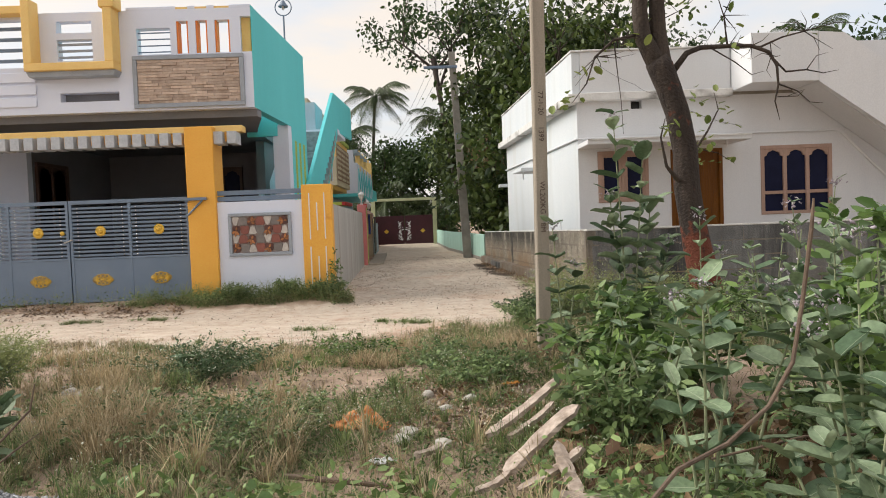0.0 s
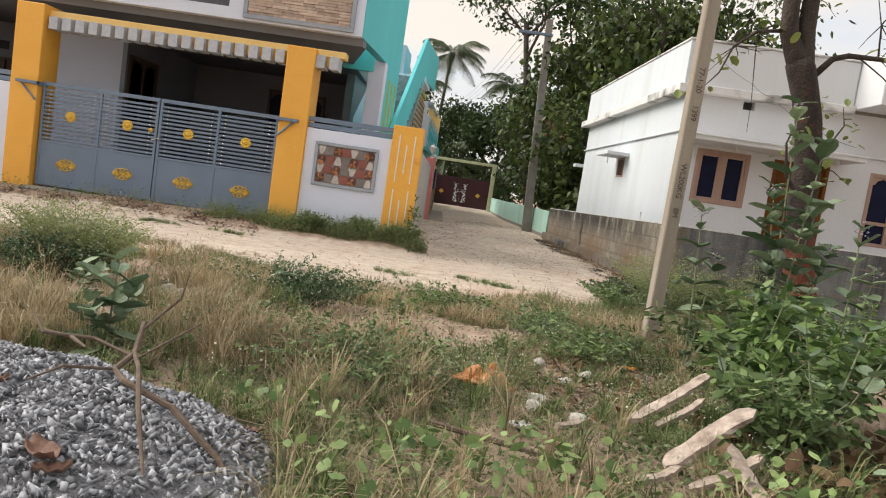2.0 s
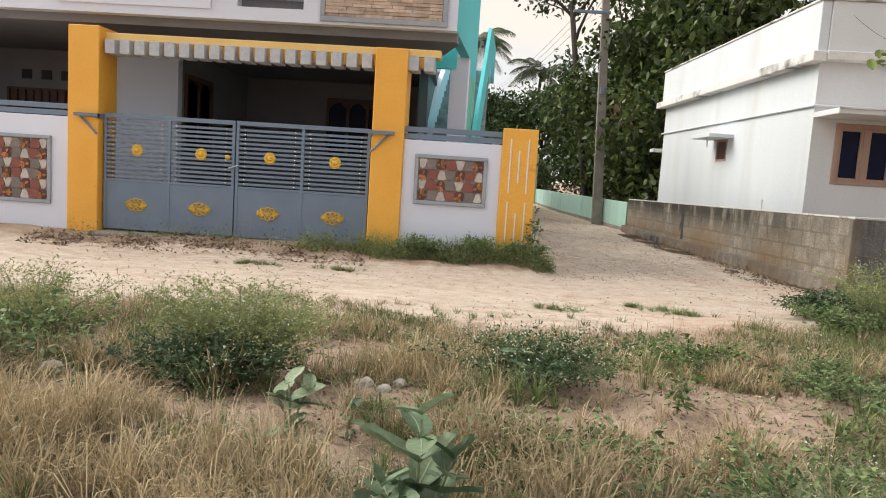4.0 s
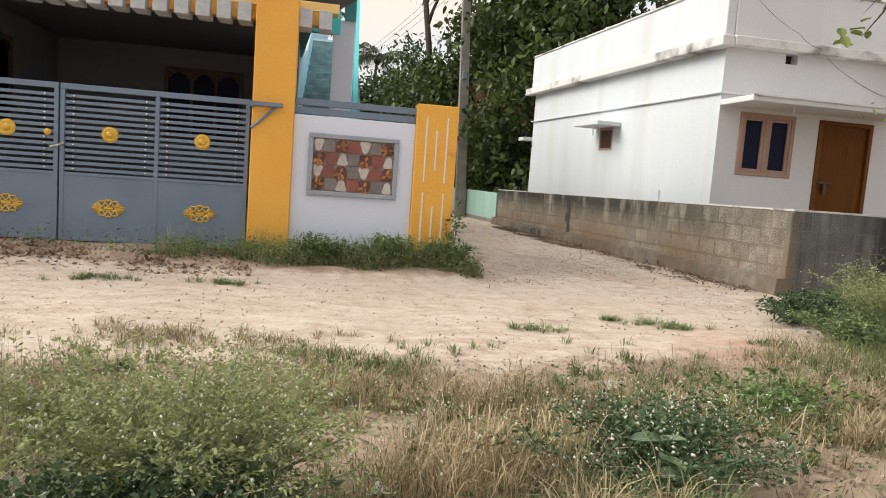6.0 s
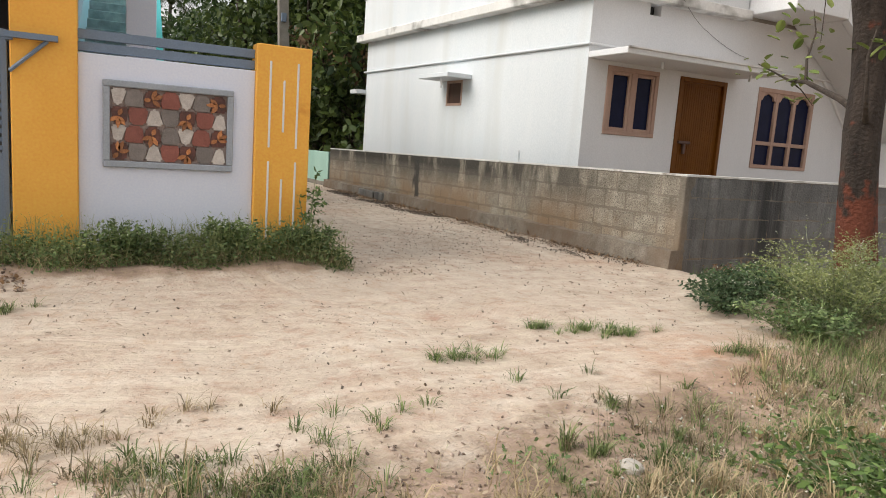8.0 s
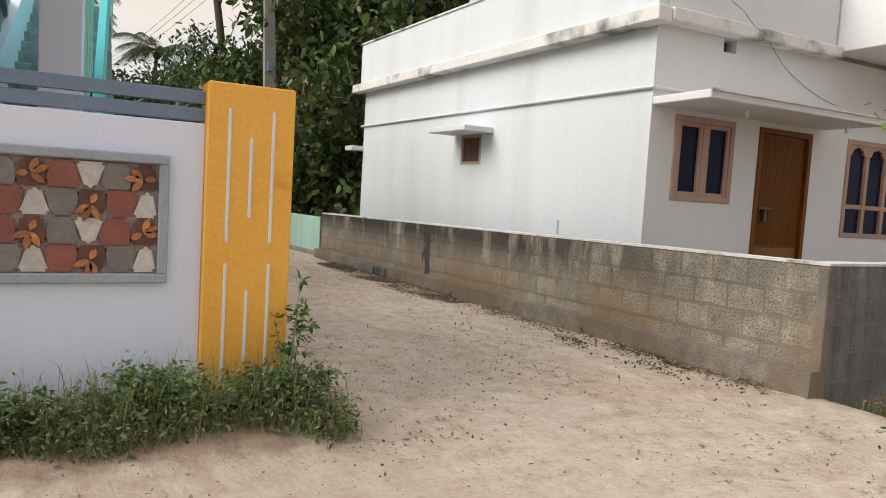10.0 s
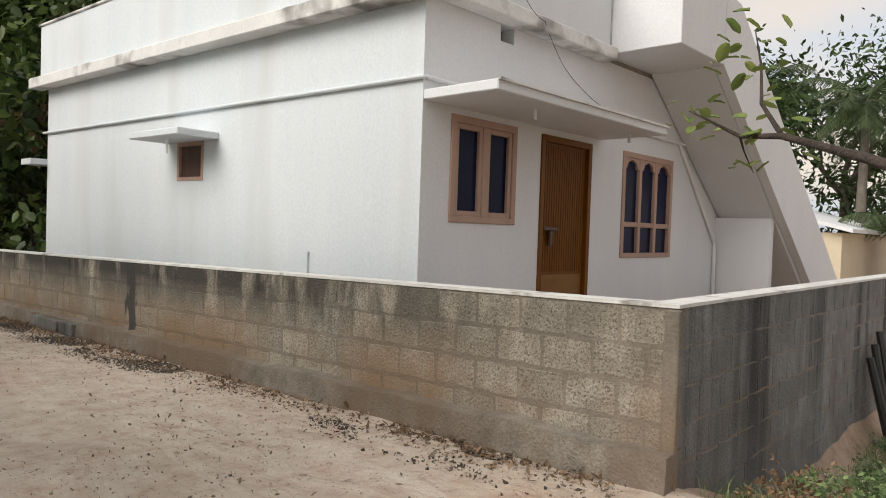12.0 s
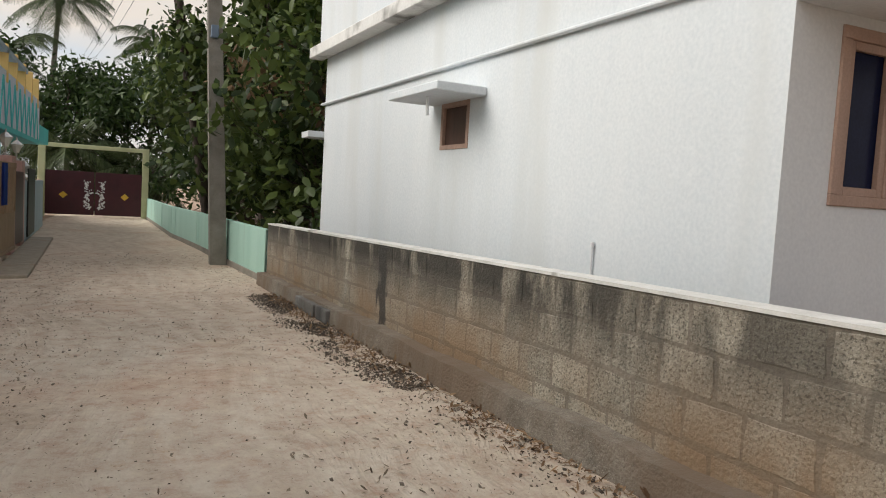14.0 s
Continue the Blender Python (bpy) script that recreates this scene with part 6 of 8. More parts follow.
xy = scatter(5500, -8.6, -0.3, 12.4, 13.5, bank_keep)
stuff("bank_grass", blade_field("bank_grass", xy, 0.13, 0.003, GRASS, 1.2), "green weeds and grass along the compound wall")
xy = scatter(4500, -8.6, -0.4, 12.4, 13.5, bank_keep)
stuff("bank_dry_grass", blade_field("bank_dry_grass", xy, 0.20, 0.0022, STRAW, 1.1), "dry stalks along the compound wall")
xy = scatter(11000, -8.6, -0.3, 12.4, 13.5, bank_keep)
xy2 = scatter(1300, -8.6, -0.5, 12.5, 13.5, bank_keep)
stuff("bank_stalks", blade_field("bank_stalks", xy2, 0.40, 0.0016, PALE_WEED, 0.35, head=True), "thin upright stalks with seed heads along the compound wall")
xy2 = scatter(6000, -8.6, -0.3, 12.4, 13.5, bank_keep)
stuff("bank_pale_weeds", leaf_cloud("bank_pale_weeds", [(x, y, height_at(x, y) + abs(RND.normal(0.11, 0.08))) for x, y in xy2], 0.032, PALE_WEED, 0.0, 0.35), "pale green weeds along the compound wall", "weeds")
stuff("bank_weeds", leaf_cloud("bank_weeds", [(x, y, height_at(x, y) + abs(RND.normal(0.05, 0.09))) for x, y in xy], 0.045, WEED, 0.0, 0.4), "small-leaved green weeds along the compound wall", "weeds")
# low tufts on the track
for x, y, r in ((-0.95, 10.1, 0.16), (0.25, 10.48, 0.14), (0.51, 10.33, 0.15), (-2.9, 9.02, 0.2), (-3.4, 9.45, 0.45), (-4.1, 9.5, 0.4), (-2.47, 8.77, 0.2), (-0.05, 10.65, 0.08), (-3.8, 11.9, 0.2), (-5.1, 11.9, 0.25), (0.95, 9.6, 0.12)):
    n = int(14 * r / 0.2) + 4
    xy = np.c_[x + RND.normal(0, r * 0.8, n), y + RND.normal(0, r * 0.35, n)]
    stuff("grass_tuft", tuft_field("grass_tuft", xy, 0.085, 26, GRASS if r < 0.3 else DRY, 0.0024, 1.5, foot=0.05), "low grass tuft on the sandy track", "grass")
xy = scatter(170, -5.5, 2.3, 8.5, 10.6, lambda x, y: max(0.0, 1 - (y - 8.5 - 0.25 * max(x, -1.0)) / 1.5) ** 1.6 * (noise.noise((x * 1.3, y * 1.3, 15)) > -0.1))
stuff("edge_tufts", tuft_field("edge_tufts", xy[::2], 0.11, 26, DRY, 0.0022, 1.3, foot=0.06), "sparse dry tufts along the track's edge")
stuff("edge_green_tufts", tuft_field("edge_green_tufts", xy[1::2], 0.09, 26, GRASS, 0.0024, 1.3, foot=0.06), "sparse green tufts along the track's edge")
xy = scatter(1500, -7.5, 3.0, 8.6, 22.0, lambda x, y: (bareness(x, y) > 0.6) * (1.0 if noise.noise((x * 0.8, y * 0.8, 52)) > 0.12 else 0.12))
stuff("track_litter", leaf_cloud("track_litter", [(x, y, height_at(x, y) + 0.008) for x, y in xy], 0.05, LITTER, 0.0, 0.35, upward=5.0), "dry leaf bits and straw lying on the track", "leaf litter")

# clods and small stones on the bare soil of the plot
xy = scatter(5200, -7.0, 2.0, 2.4, 9.2, lambda x, y: (heap_z(x, y) == 0) * (1.0 if plot_keep(x, y) < 0.12 else 0.18) * (bareness(x, y) < 0.7))
CLOD = leafy("soil_clod", (0.13, 0.095, 0.07), (0.46, 0.37, 0.31), 0.95, through_light=0.0)
tagged(chips("soil_clods", [(x, y, height_at(x, y) + 0.004) for x, y in xy], 0.014, CLOD), "loose clods and stones on bare soil", "clods", kind="stuff")

# crumbled sill, dead leaves and stones before the gate
xy = scatter(2600, -9.0, -3.6, 12.2, 13.25, lambda x, y: max(0.0, 1 - abs(y - 12.85) / 0.55) * (1.0 if noise.noise((x * 1.6, y * 2.2, 30)) > 0.0 else 0.25))
stuff("sill_litter", leaf_cloud("sill_litter", [(x, y, height_at(x, y) + 0.012) for x, y in xy[::2]], 0.075, BROWN_LEAF, 0.0, 0.4, upward=3.0), "dead brown leaves before the gate", "leaf litter")
tagged(chips("sill_stones", [(x, y, height_at(x, y) + 0.008) for x, y in xy[1::2]], 0.008 + 0.03 * RND.uniform(0, 1, (len(xy[1::2]), 1, 1)) ** 2.5, CLOD), "broken stones and clods before the gate", "clods", kind="stuff")
# dark rubbish between the rag and the boards
xy = scatter(1900, 0.2, 1.7, 4.3, 6.9, lambda x, y: max(0.0, 1 - ((x - 0.85) / 0.75) ** 2 - ((y - 5.7) / 1.2) ** 2))
tagged(chips("rubbish_crumbs", [(x, y, height_at(x, y) + 0.006) for x, y in xy], 0.006 + 0.02 * RND.uniform(0, 1, (len(xy), 1, 1)) ** 2, CLOD), "grey-brown rubbish crumbs and ash on the soil", "rubbish", kind="stuff")
stuff("rubbish_leaves", leaf_cloud("rubbish_leaves", [(x, y, height_at(x, y) + 0.02) for x, y in xy[::3]], 0.07, BROWN_LEAF, 0.0, 0.5, upward=2.0), "withered leaves among the rubbish", "leaf litter")

# litter of straw and dead leaves
xy = scatter(8000, -7, 3.2, 2.2, 9.4, lambda x, y: (bareness(x, y) < 0.42) * (heap_z(x, y) == 0))
stuff("leaf_litter", leaf_cloud("leaf_litter", [(x, y, height_at(x, y) + 0.012) for x, y in xy], 0.06, LITTER, 0.1, 0.35, upward=4.0), "dead leaves and straw on the soil", "leaf litter")
xy = scatter(2600, 2.4, 3.3, 13.0, 23.5, lambda x, y: max(0.0, 1 - abs(x - (3.22 - 0.07 * (y - 12.7))) / 0.3) * (0.4 + (noise.noise((x, y * 0.8, 2)) > 0)))
stuff("wall_litter", leaf_cloud("wall_litter", [(x, y, height_at(x, y) + 0.015) for x, y in xy], 0.075, BROWN_LEAF, 0.0, 0.25, upward=3.0), "dead leaves and twigs at the wall's foot", "leaf litter")


xy = scatter(10000, 2.1, 3.35, 12.9, 23.5, lambda x, y: max(0.0, 1 - abs(x - (3.10 - 0.07 * (y - 12.7))) / 0.55) ** 2 * (0.1 + (noise.noise((x * 1.5, y * 0.9, 2)) > 0.05)))
RUBBISH = leafy("dark_debris", (0.05, 0.04, 0.032), (0.20, 0.16, 0.125), 0.9, through_light=0.0)
tagged(chips("wall_debris", [(x, y, height_at(x, y) + 0.004) for x, y in xy], 0.005 + 0.018 * RND.uniform(0, 1, (len(xy), 1, 1)) ** 2.2, RUBBISH), "dark crumbled debris at the wall's foot", "debris", kind="stuff")


# ---- bushes of fine leaves ----
def bush(name, x, y, r, h, leaf, size, n, label, florets=0, stems=9, squash=1.0):
    z0 = height_at(x, y)
    b = thing(name, (x, y, z0), label, "weed" if name.endswith("weed") else "bush")
    rb = np.random.RandomState(int(abs(x * 100) + abs(y * 10)))
    bm = bmesh.new()
    tips = []
    for k in range(stems):
        a, q = rb.uniform(0, 2 * np.pi), r * math.sqrt(rb.uniform(0.02, 0.9))
        tip = (math.cos(a) * q, math.sin(a) * q * squash, h * rb.uniform(0.65, 1.0) * (1 - 0.35 * (q / r) ** 2))
        tips.append(tip)
        join(bm, rod([(tip[0] * 0.15, tip[1] * 0.15, -0.02), (tip[0] * 0.5, tip[1] * 0.5, tip[2] * 0.55), tip], [0.008, 0.005, 0.002], 5))
    st = new("stem", mesh_of("stem", bm, STEM))
    st.parent = b
    tagged(st, kind="stuff")
    tips = np.array(tips)
    fine = size < 0.04
    nt = max(stems * 5, n // (11 if fine else 7))
    own = tips[rb.randint(0, stems, nt)]
    f = rb.uniform(0.05, 1.0, (nt, 1)) ** 0.8
    root = own * np.c_[f ** 1.1, f ** 1.1, f]
    turn = rb.uniform(0, 2 * np.pi, nt)
    out = np.c_[np.cos(turn), np.sin(turn) * squash, rb.uniform(-0.1, 0.9, nt)] + own * [0.5 / r, 0.5 / r, 0.0]
    out = unit(out) * (rb.uniform(0.3, 1.0, (nt, 1)) * (0.42 * r + 0.06) * (1.15 - 0.5 * f))
    out[:, 2] = np.maximum(out[:, 2], 0.02 - root[:, 2])
    cross = unit(np.cross(out, rb.normal(size=(nt, 3)))) * (0.0011 if fine else 0.0024)
    tw = new("twig", fast_mesh("twig", np.stack([root - cross, root + cross, root + out], 1), np.arange(nt * 3), np.full(nt, 3), STEM))
    tw.parent = b
    tagged(tw, kind="stuff")
    pick = rb.randint(0, nt, n)
    g = rb.uniform(0.12, 1.0, (n, 1)) ** 0.8
    p = root[pick] + out[pick] * g + rb.normal(0, 0.2 * size, (n, 3))
    p[:, 2] = np.maximum(p[:, 2], 0.012)
    heading = unit(out[pick]) * 0.8 + rb.normal(size=(n, 3)) * [0.8, 0.8, 0.45] + [0, 0, 0.1 if fine else -0.15]
    if leaf is PALE_WEED or leaf is CHILLI and h > 0.8:                  # paler leaves above, darker ones towards the foot
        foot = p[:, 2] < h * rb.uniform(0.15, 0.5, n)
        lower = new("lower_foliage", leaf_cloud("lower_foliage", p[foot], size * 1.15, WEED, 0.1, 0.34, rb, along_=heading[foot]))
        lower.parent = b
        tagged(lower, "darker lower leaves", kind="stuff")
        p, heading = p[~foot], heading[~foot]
    fo = new("foliage", leaf_cloud("foliage", p, size, leaf, 0.1, 0.4, rb, along_=heading, upward=0.9))
    fo.parent = b
    tagged(fo, kind="stuff")
    if florets:
        high = np.argsort(-(root + out)[:, 2] + rb.uniform(0, h * 0.5, nt))[:max(1, min(florets, nt // 2))]
        at = (root + out)[high[rb.randint(0, len(high), florets)]] + rb.normal(0, 0.012, (florets, 3))
        fl = chips("flower_spray", at, 0.0085 if leaf is DARK_WEED else 0.0065, FLOWER, b, 1.0, rb)
        tagged(fl, "tiny white flower heads", kind="stuff")
    return b


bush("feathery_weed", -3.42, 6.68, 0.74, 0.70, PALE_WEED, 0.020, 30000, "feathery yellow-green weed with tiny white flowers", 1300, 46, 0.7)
bush("weed_bush", -3.52, 6.40, 0.62, 0.36, DARK_WEED, 0.034, 9000, "dark green weed bush with white flower heads", 260, 24, 0.5)
bush("weed_bush", -1.45, 7.0, 0.80, 0.34, DARK_WEED, 0.03, 7000, "low green weed with many small white flowers", 420, 26, 0.5)
bush("feathery_weed", -5.3, 7.4, 0.8, 0.6, PALE_WEED, 0.022, 9000, "feathery yellow-green weed on the plot", 120, 16, 0.7)
bush("weed_bush", -5.2, 6.7, 0.9, 0.45, WEED, 0.05, 3000, "dark green weed bush on the plot", 60, 14, 0.7)
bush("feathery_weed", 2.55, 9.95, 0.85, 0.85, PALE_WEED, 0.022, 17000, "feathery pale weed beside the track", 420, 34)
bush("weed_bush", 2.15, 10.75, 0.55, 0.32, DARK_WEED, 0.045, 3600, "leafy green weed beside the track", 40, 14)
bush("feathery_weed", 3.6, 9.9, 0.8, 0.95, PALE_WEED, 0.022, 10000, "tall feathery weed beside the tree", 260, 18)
bush("weed_bush", 2.95, 11.2, 0.55, 0.36, DARK_WEED, 0.045, 3000, "dark green weed at the wall's corner", 30, 14)
bush("weed_bush", 3.1, 10.6, 0.7, 0.5, WEED, 0.045, 4500, "tall green weed beside the track", 60, 18)
bush("weed_bush", 1.95, 9.85, 0.5, 0.3, WEED, 0.04, 2600, "low green weed at the track's edge", 40, 14)
bush("weed_bush", 3.9, 11.6, 0.6, 0.4, WEED, 0.05, 2200, "green weed at the foot of the block wall", 40, 12)
bush("weed_bush", -1.2, 13.2, 0.38, 0.34, WEED, 0.045, 2000, "dark green weed at the end pillar", 20, 14, 0.6)
bush("weed_bush", -1.9, 13.15, 0.5, 0.33, WEED, 0.045, 2600, "weed with small white flowers by the compound wall", 120, 12, 0.5)
bush("weed_bush", -2.8, 13.2, 0.5, 0.34, WEED, 0.045, 2400, "weed by the compound wall", 120, 12, 0.5)
bush("weed_bush", 0.6, 7.4, 0.6, 0.25, WEED, 0.04, 1800, "low weed on the plot", 50, 12)
bush("weed_bush", -0.2, 7.9, 0.5, 0.28, CHILLI, 0.045, 1400, "low green weed on the plot", 0, 12)
bush("weed_bush", -0.6, 5.0, 0.8, 0.3, WEED, 0.04, 2600, "low green weed on the plot", 60, 14)
bush("weed_bush", -1.4, 5.4, 0.7, 0.28, WEED, 0.04, 2000, "low green weed on the plot", 60, 14)
bush("vine_weed", -1.12, 13.38, 0.16, 0.95, CHILLI, 0.06, 260, "light green weed climbing at the end pillar", 0, 4)
bush("vine_weed", -0.60, 6.6, 0.10, 0.38, CHILLI, 0.06, 70, "bright green weed standing upright on bare soil", 0, 2)
bush("weed_bush", 1.1, 6.4, 0.6, 0.3, WEED, 0.045, 2000, "low green weed by the rubbish", 0, 14)
bush("weed_bush", 4.6, 10.4, 0.9, 0.7, WEED, 0.06, 3000, "green weed round the tree's foot", 60, 14)
bush("weed_bush", 6.2, 11.3, 0.9, 0.5, DARK_WEED, 0.05, 3000, "green weed along the block wall", 0, 14)

bush("dry_weed", 3.75, 12.05, 0.5, 0.30, BROWN_LEAF, 0.035, 900, "withered brown weed at the wall's corner", 0, 14, 0.6)
bush("weed_bush", 4.9, 12.1, 0.6, 0.40, WEED, 0.04, 2600, "dark green weed along the block wall", 20, 14, 0.5)

bush("dry_weed", 4.4, 12.3, 0.45, 0.32, BROWN_LEAF, 0.035, 1600, "withered brown weed at the foot of the block wall", 0, 12, 0.5)
bush("weed_bush", 7.1, 11.9, 0.8, 0.5, DARK_WEED, 0.045, 3600, "dark green weed in the ditch by the block wall", 20, 16, 0.6)
bush("weed_bush", 8.4, 12.0, 0.8, 0.5, DARK_WEED, 0.045, 3000, "dark green weed in the ditch by the charred posts", 20, 16, 0.6)
bush("weed_bush", 6.0, 12.25, 0.7, 0.45, WEED, 0.04, 2600, "dark green weed along the block wall", 20, 14, 0.45)

# creeper with heart-shaped leaves in the foreground
xy = scatter(900, -1.2, 2.0, 2.2, 4.1, lambda x, y: (heap_z(x, y) == 0) * (0.08 + 0.92 * (noise.noise((x * 1.8, y * 1.8, 60)) > 0.05)))
stuff("creeper", leaf_cloud("creeper", [(x, y, height_at(x, y) + abs(RND.normal(0.15, 0.07))) for x, y in xy], 0.06, CREEPER, 0.25, 0.72, upward=0.9), "light green creeper with heart-shaped leaves", "creeper")
for k in range(14):
    x, y = RND.uniform(-1.2, 1.4), RND.uniform(2.3, 3.8)
    a = RND.uniform(0, 6.28)
    ptsk = [(x + 0.28 * j * math.cos(a + 0.3 * math.sin(j + k)), y + 0.28 * j * math.sin(a + 0.3 * math.sin(j + k)) * 0.5, height_at(x, y) + 0.04 + 0.06 * math.sin(j * 1.3 + k)) for j in range(5)]
    tagged(part("creeper_stem", rod(ptsk, 0.004, 5), TWIG, None), "thin brown creeper stem on the soil", "creeper")


# low weeds between the grass, and dead leaves under the shrubs
xy = scatter(46000, -8.0, 2.4, 2.2, 9.2, lambda x, y: plot_keep(x, y) * (0.3 + 0.7 * (noise.noise((x * 2.2, y * 2.2, 33)) > 0.0)))
stuff("low_weeds", leaf_cloud("low_weeds", [(x, y, height_at(x, y) + abs(RND.normal(0.02, 0.028))) for x, y in xy], 0.034, WEED, 0.0, 0.5), "low green weeds between the grass", "weeds")
xy = scatter(2600, -6.5, 1.6, 4.0, 9.0, lambda x, y: plot_keep(x, y) * (noise.noise((x * 0.9, y * 0.9, 71)) > 0.05))
rise = np.abs(RND.normal(0.17, 0.05, len(xy))) + 0.03
foot = np.array([(x, y, height_at(x, y)) for x, y in xy])
tip = foot + np.c_[RND.normal(0, 0.03, (len(xy), 2)), rise]
stalk = np.c_[np.full(len(xy), 0.0011), np.zeros((len(xy), 2))]
stuff("flower_stalks", fast_mesh("flower_stalks", np.stack([foot - stalk, foot + stalk, tip + stalk * 0.6, tip - stalk * 0.6], 1), np.arange(len(xy) * 4), np.full(len(xy), 4), GRASS), "thin green flower stalks in the grass", "flowers")
tagged(chips("white_weed_flowers", tip, 0.0075, FLOWER), "tiny white flower heads over the grass", "flowers", kind="stuff")
xy = scatter(900, 1.3, 3.3, 2.3, 5.2, lambda x, y: 0.25 + 0.75 * math.exp(-((x - 2.35) / 0.5) ** 2 - ((y - 4.2) / 0.6) ** 2))
stuff("dead_leaves", leaf_cloud("dead_leaves", [(x, y, height_at(x, y) + abs(RND.normal(0.04, 0.05))) for x, y in xy], 0.13, BROWN_LEAF, 0.1, 0.5, fold=0.5), "large dead brown leaves under the shrubs", "leaf litter")


# ---- shrubs with large grey-green leaves, each leaf its own piece ----
def big_leaf(length, width, droop=0.16, cup=0.16, twist=0.0):
    """An oval leaf, cupped along its pale midrib, bent and a little wavy at the rim."""
    bm = bmesh.new()
    rows = []
    prof = [(0.0, 0.08), (0.08, 0.26), (0.2, 0.39), (0.38, 0.48), (0.6, 0.5), (0.8, 0.41), (0.93, 0.22), (1.0, 0.02)]
    for j, (t, w) in enumerate(prof):
        z = -droop * length * t * t
        rows.append([bm.verts.new((s * w * width + twist * width * t * t, t * length, z + cup * width * abs(s) ** 1.5 + 0.03 * width * math.sin(j * 2.1 + s * 3) * abs(s))) for s in (-1, -0.5, 0, 0.5, 1)])
    for a, b in zip(rows, rows[1:]):
        for k in range(4):
            bm.faces.new((a[k], a[k + 1], b[k + 1], b[k]))
    rib = []
    for t, w in prof:
        z = -droop * length * t * t + 0.0016
        hw = 0.028 * width * (1 - 0.75 * t)
        rib.append([bm.verts.new((u + twist * width * t * t, t * length, z + (0.0008 if u == 0 else 0))) for u in (-hw, 0, hw)])
    for a, b in zip(rib, rib[1:]):
        for k in range(2):
            bm.faces.new((a[k], a[k + 1], b[k + 1], b[k])).material_index = 1
    return mesh_of("leaf", bm, [CALO, RIB], True)


RIB = leafy("pale_leaf_rib", (0.26, 0.32, 0.21), (0.38, 0.43, 0.30), 0.6, island=False, through_light=0.1)
LEAF_SHAPES = [big_leaf(0.155, 0.098, 0.1), big_leaf(0.12, 0.076, 0.3, 0.3), big_leaf(0.165, 0.092, 0.22, 0.1, 0.25), big_leaf(0.09, 0.058, -0.1, 0.35), big_leaf(0.14, 0.088, 0.45, 0.2, -0.3)]


def leafy_shrub(name, x, y, stems, label, pairs=6, shapes=LEAF_SHAPES, blossom=False, scale=1.0):
    """Stems as (dx, dy, height) of their tips; opposite pairs of leaves up each stem, closer at the top."""
    z0 = height_at(x, y)
    b = thing(name, (x, y, z0), label, "shrub")
    rb = random.Random(int(abs(x * 97) + abs(y * 31)))
    for dx, dy, h in stems:
        q = [Vector((0.05 * dx, 0.05 * dy, -0.03)), Vector((dx * 0.45, dy * 0.45, h * 0.5)), Vector((dx, dy, h))]
        st = new("stem", mesh_of("stem", rod(q, [0.010, 0.007, 0.004], 6), STEM))
        st.parent = b
        for k in range(pairs):
            f = 0.14 + 0.88 * (k / (pairs - 1)) ** 0.85
            p = q[0].lerp(q[1], f * 2) if f < 0.5 else q[1].lerp(q[2], f * 2 - 1)
            turn = k * 1.57 + rb.uniform(-0.4, 0.4)
            for s in (0, math.pi):
                if rb.random() < 0.05:
                    continue
                ob = new("leaf", rb.choice(shapes))
                ob.parent = b
                tilt = rb.uniform(-0.15, 0.4) + 0.5 * f
                m = Matrix.Translation(p) @ Matrix.Rotation(turn + s, 4, "Z") @ Matrix.Rotation(tilt, 4, "X") @ Matrix.Rotation(rb.uniform(-0.4, 0.4), 4, "Y")
                g = scale * rb.uniform(0.6, 1.2) * (0.7 if k == pairs - 1 else 1.0)
                ob.matrix_local = m @ Matrix.Diagonal((g, g, g, 1))
        if blossom:
            pb = np.array([q[2] + Vector((rb.gauss(0, 0.03), rb.gauss(0, 0.03), 0.03 + rb.gauss(0, 0.02))) for _ in range(26)])
            fl = chips("blossom", pb, 0.011, LILAC_FLOWER, b, 1.0)
            tagged(fl, "cluster of pale lilac buds", kind="stuff")
    return b


LILAC_FLOWER = leafy("lilac_bud", (0.40, 0.33, 0.40), (0.62, 0.58, 0.60), 0.8)
MILK = "grey-green milkweed shrub with large oval leaves"
leafy_shrub("milkweed_shrub", 2.32, 6.15, [(-0.10, 0.0, 2.22), (0.12, -0.05, 1.95), (0.22, 0.1, 1.5), (-0.12, 0.1, 1.6), (0.34, 0.0, 1.2)], "tall grey-green milkweed with pale flower buds", 14, blossom=True, scale=1.65)
leafy_shrub("milkweed_shrub", 1.82, 6.4, [(-0.08, 0.0, 1.30), (0.12, 0.05, 0.95)], "slim grey-green milkweed beside the pole", 8, blossom=True, scale=1.2)
leafy_shrub("milkweed_shrub", 3.05, 6.5, [(0.0, 0.0, 1.42), (0.2, 0.05, 1.1)], "slim grey-green milkweed before the tree", 9, blossom=True, scale=1.3)
leafy_shrub("milkweed_shrub", 1.80, 3.3, [(0.0, 0.0, 1.04), (0.14, 0.06, 0.9), (-0.1, 0.05, 0.7)], "pale grey-green milkweed with large oval leaves", 5, scale=1.15)
leafy_shrub("milkweed_shrub", 2.15, 3.75, [(-0.25, 0.2, 0.95), (-0.05, 0.3, 1.0), (0.35, 0.1, 0.9)], MILK, 8, blossom=True, scale=1.3)
leafy_shrub("milkweed_shrub", 2.05, 2.65, [(-0.1, 0.0, 0.66), (0.2, 0.15, 0.8), (0.05, -0.2, 0.6), (-0.3, -0.1, 0.45), (-0.12, 0.25, 0.6), (0.35, 0.0, 0.75), (0.25, -0.2, 0.5), (-0.2, 0.15, 0.4), (0.1, 0.0, 0.5)], MILK, 9, scale=1.05)
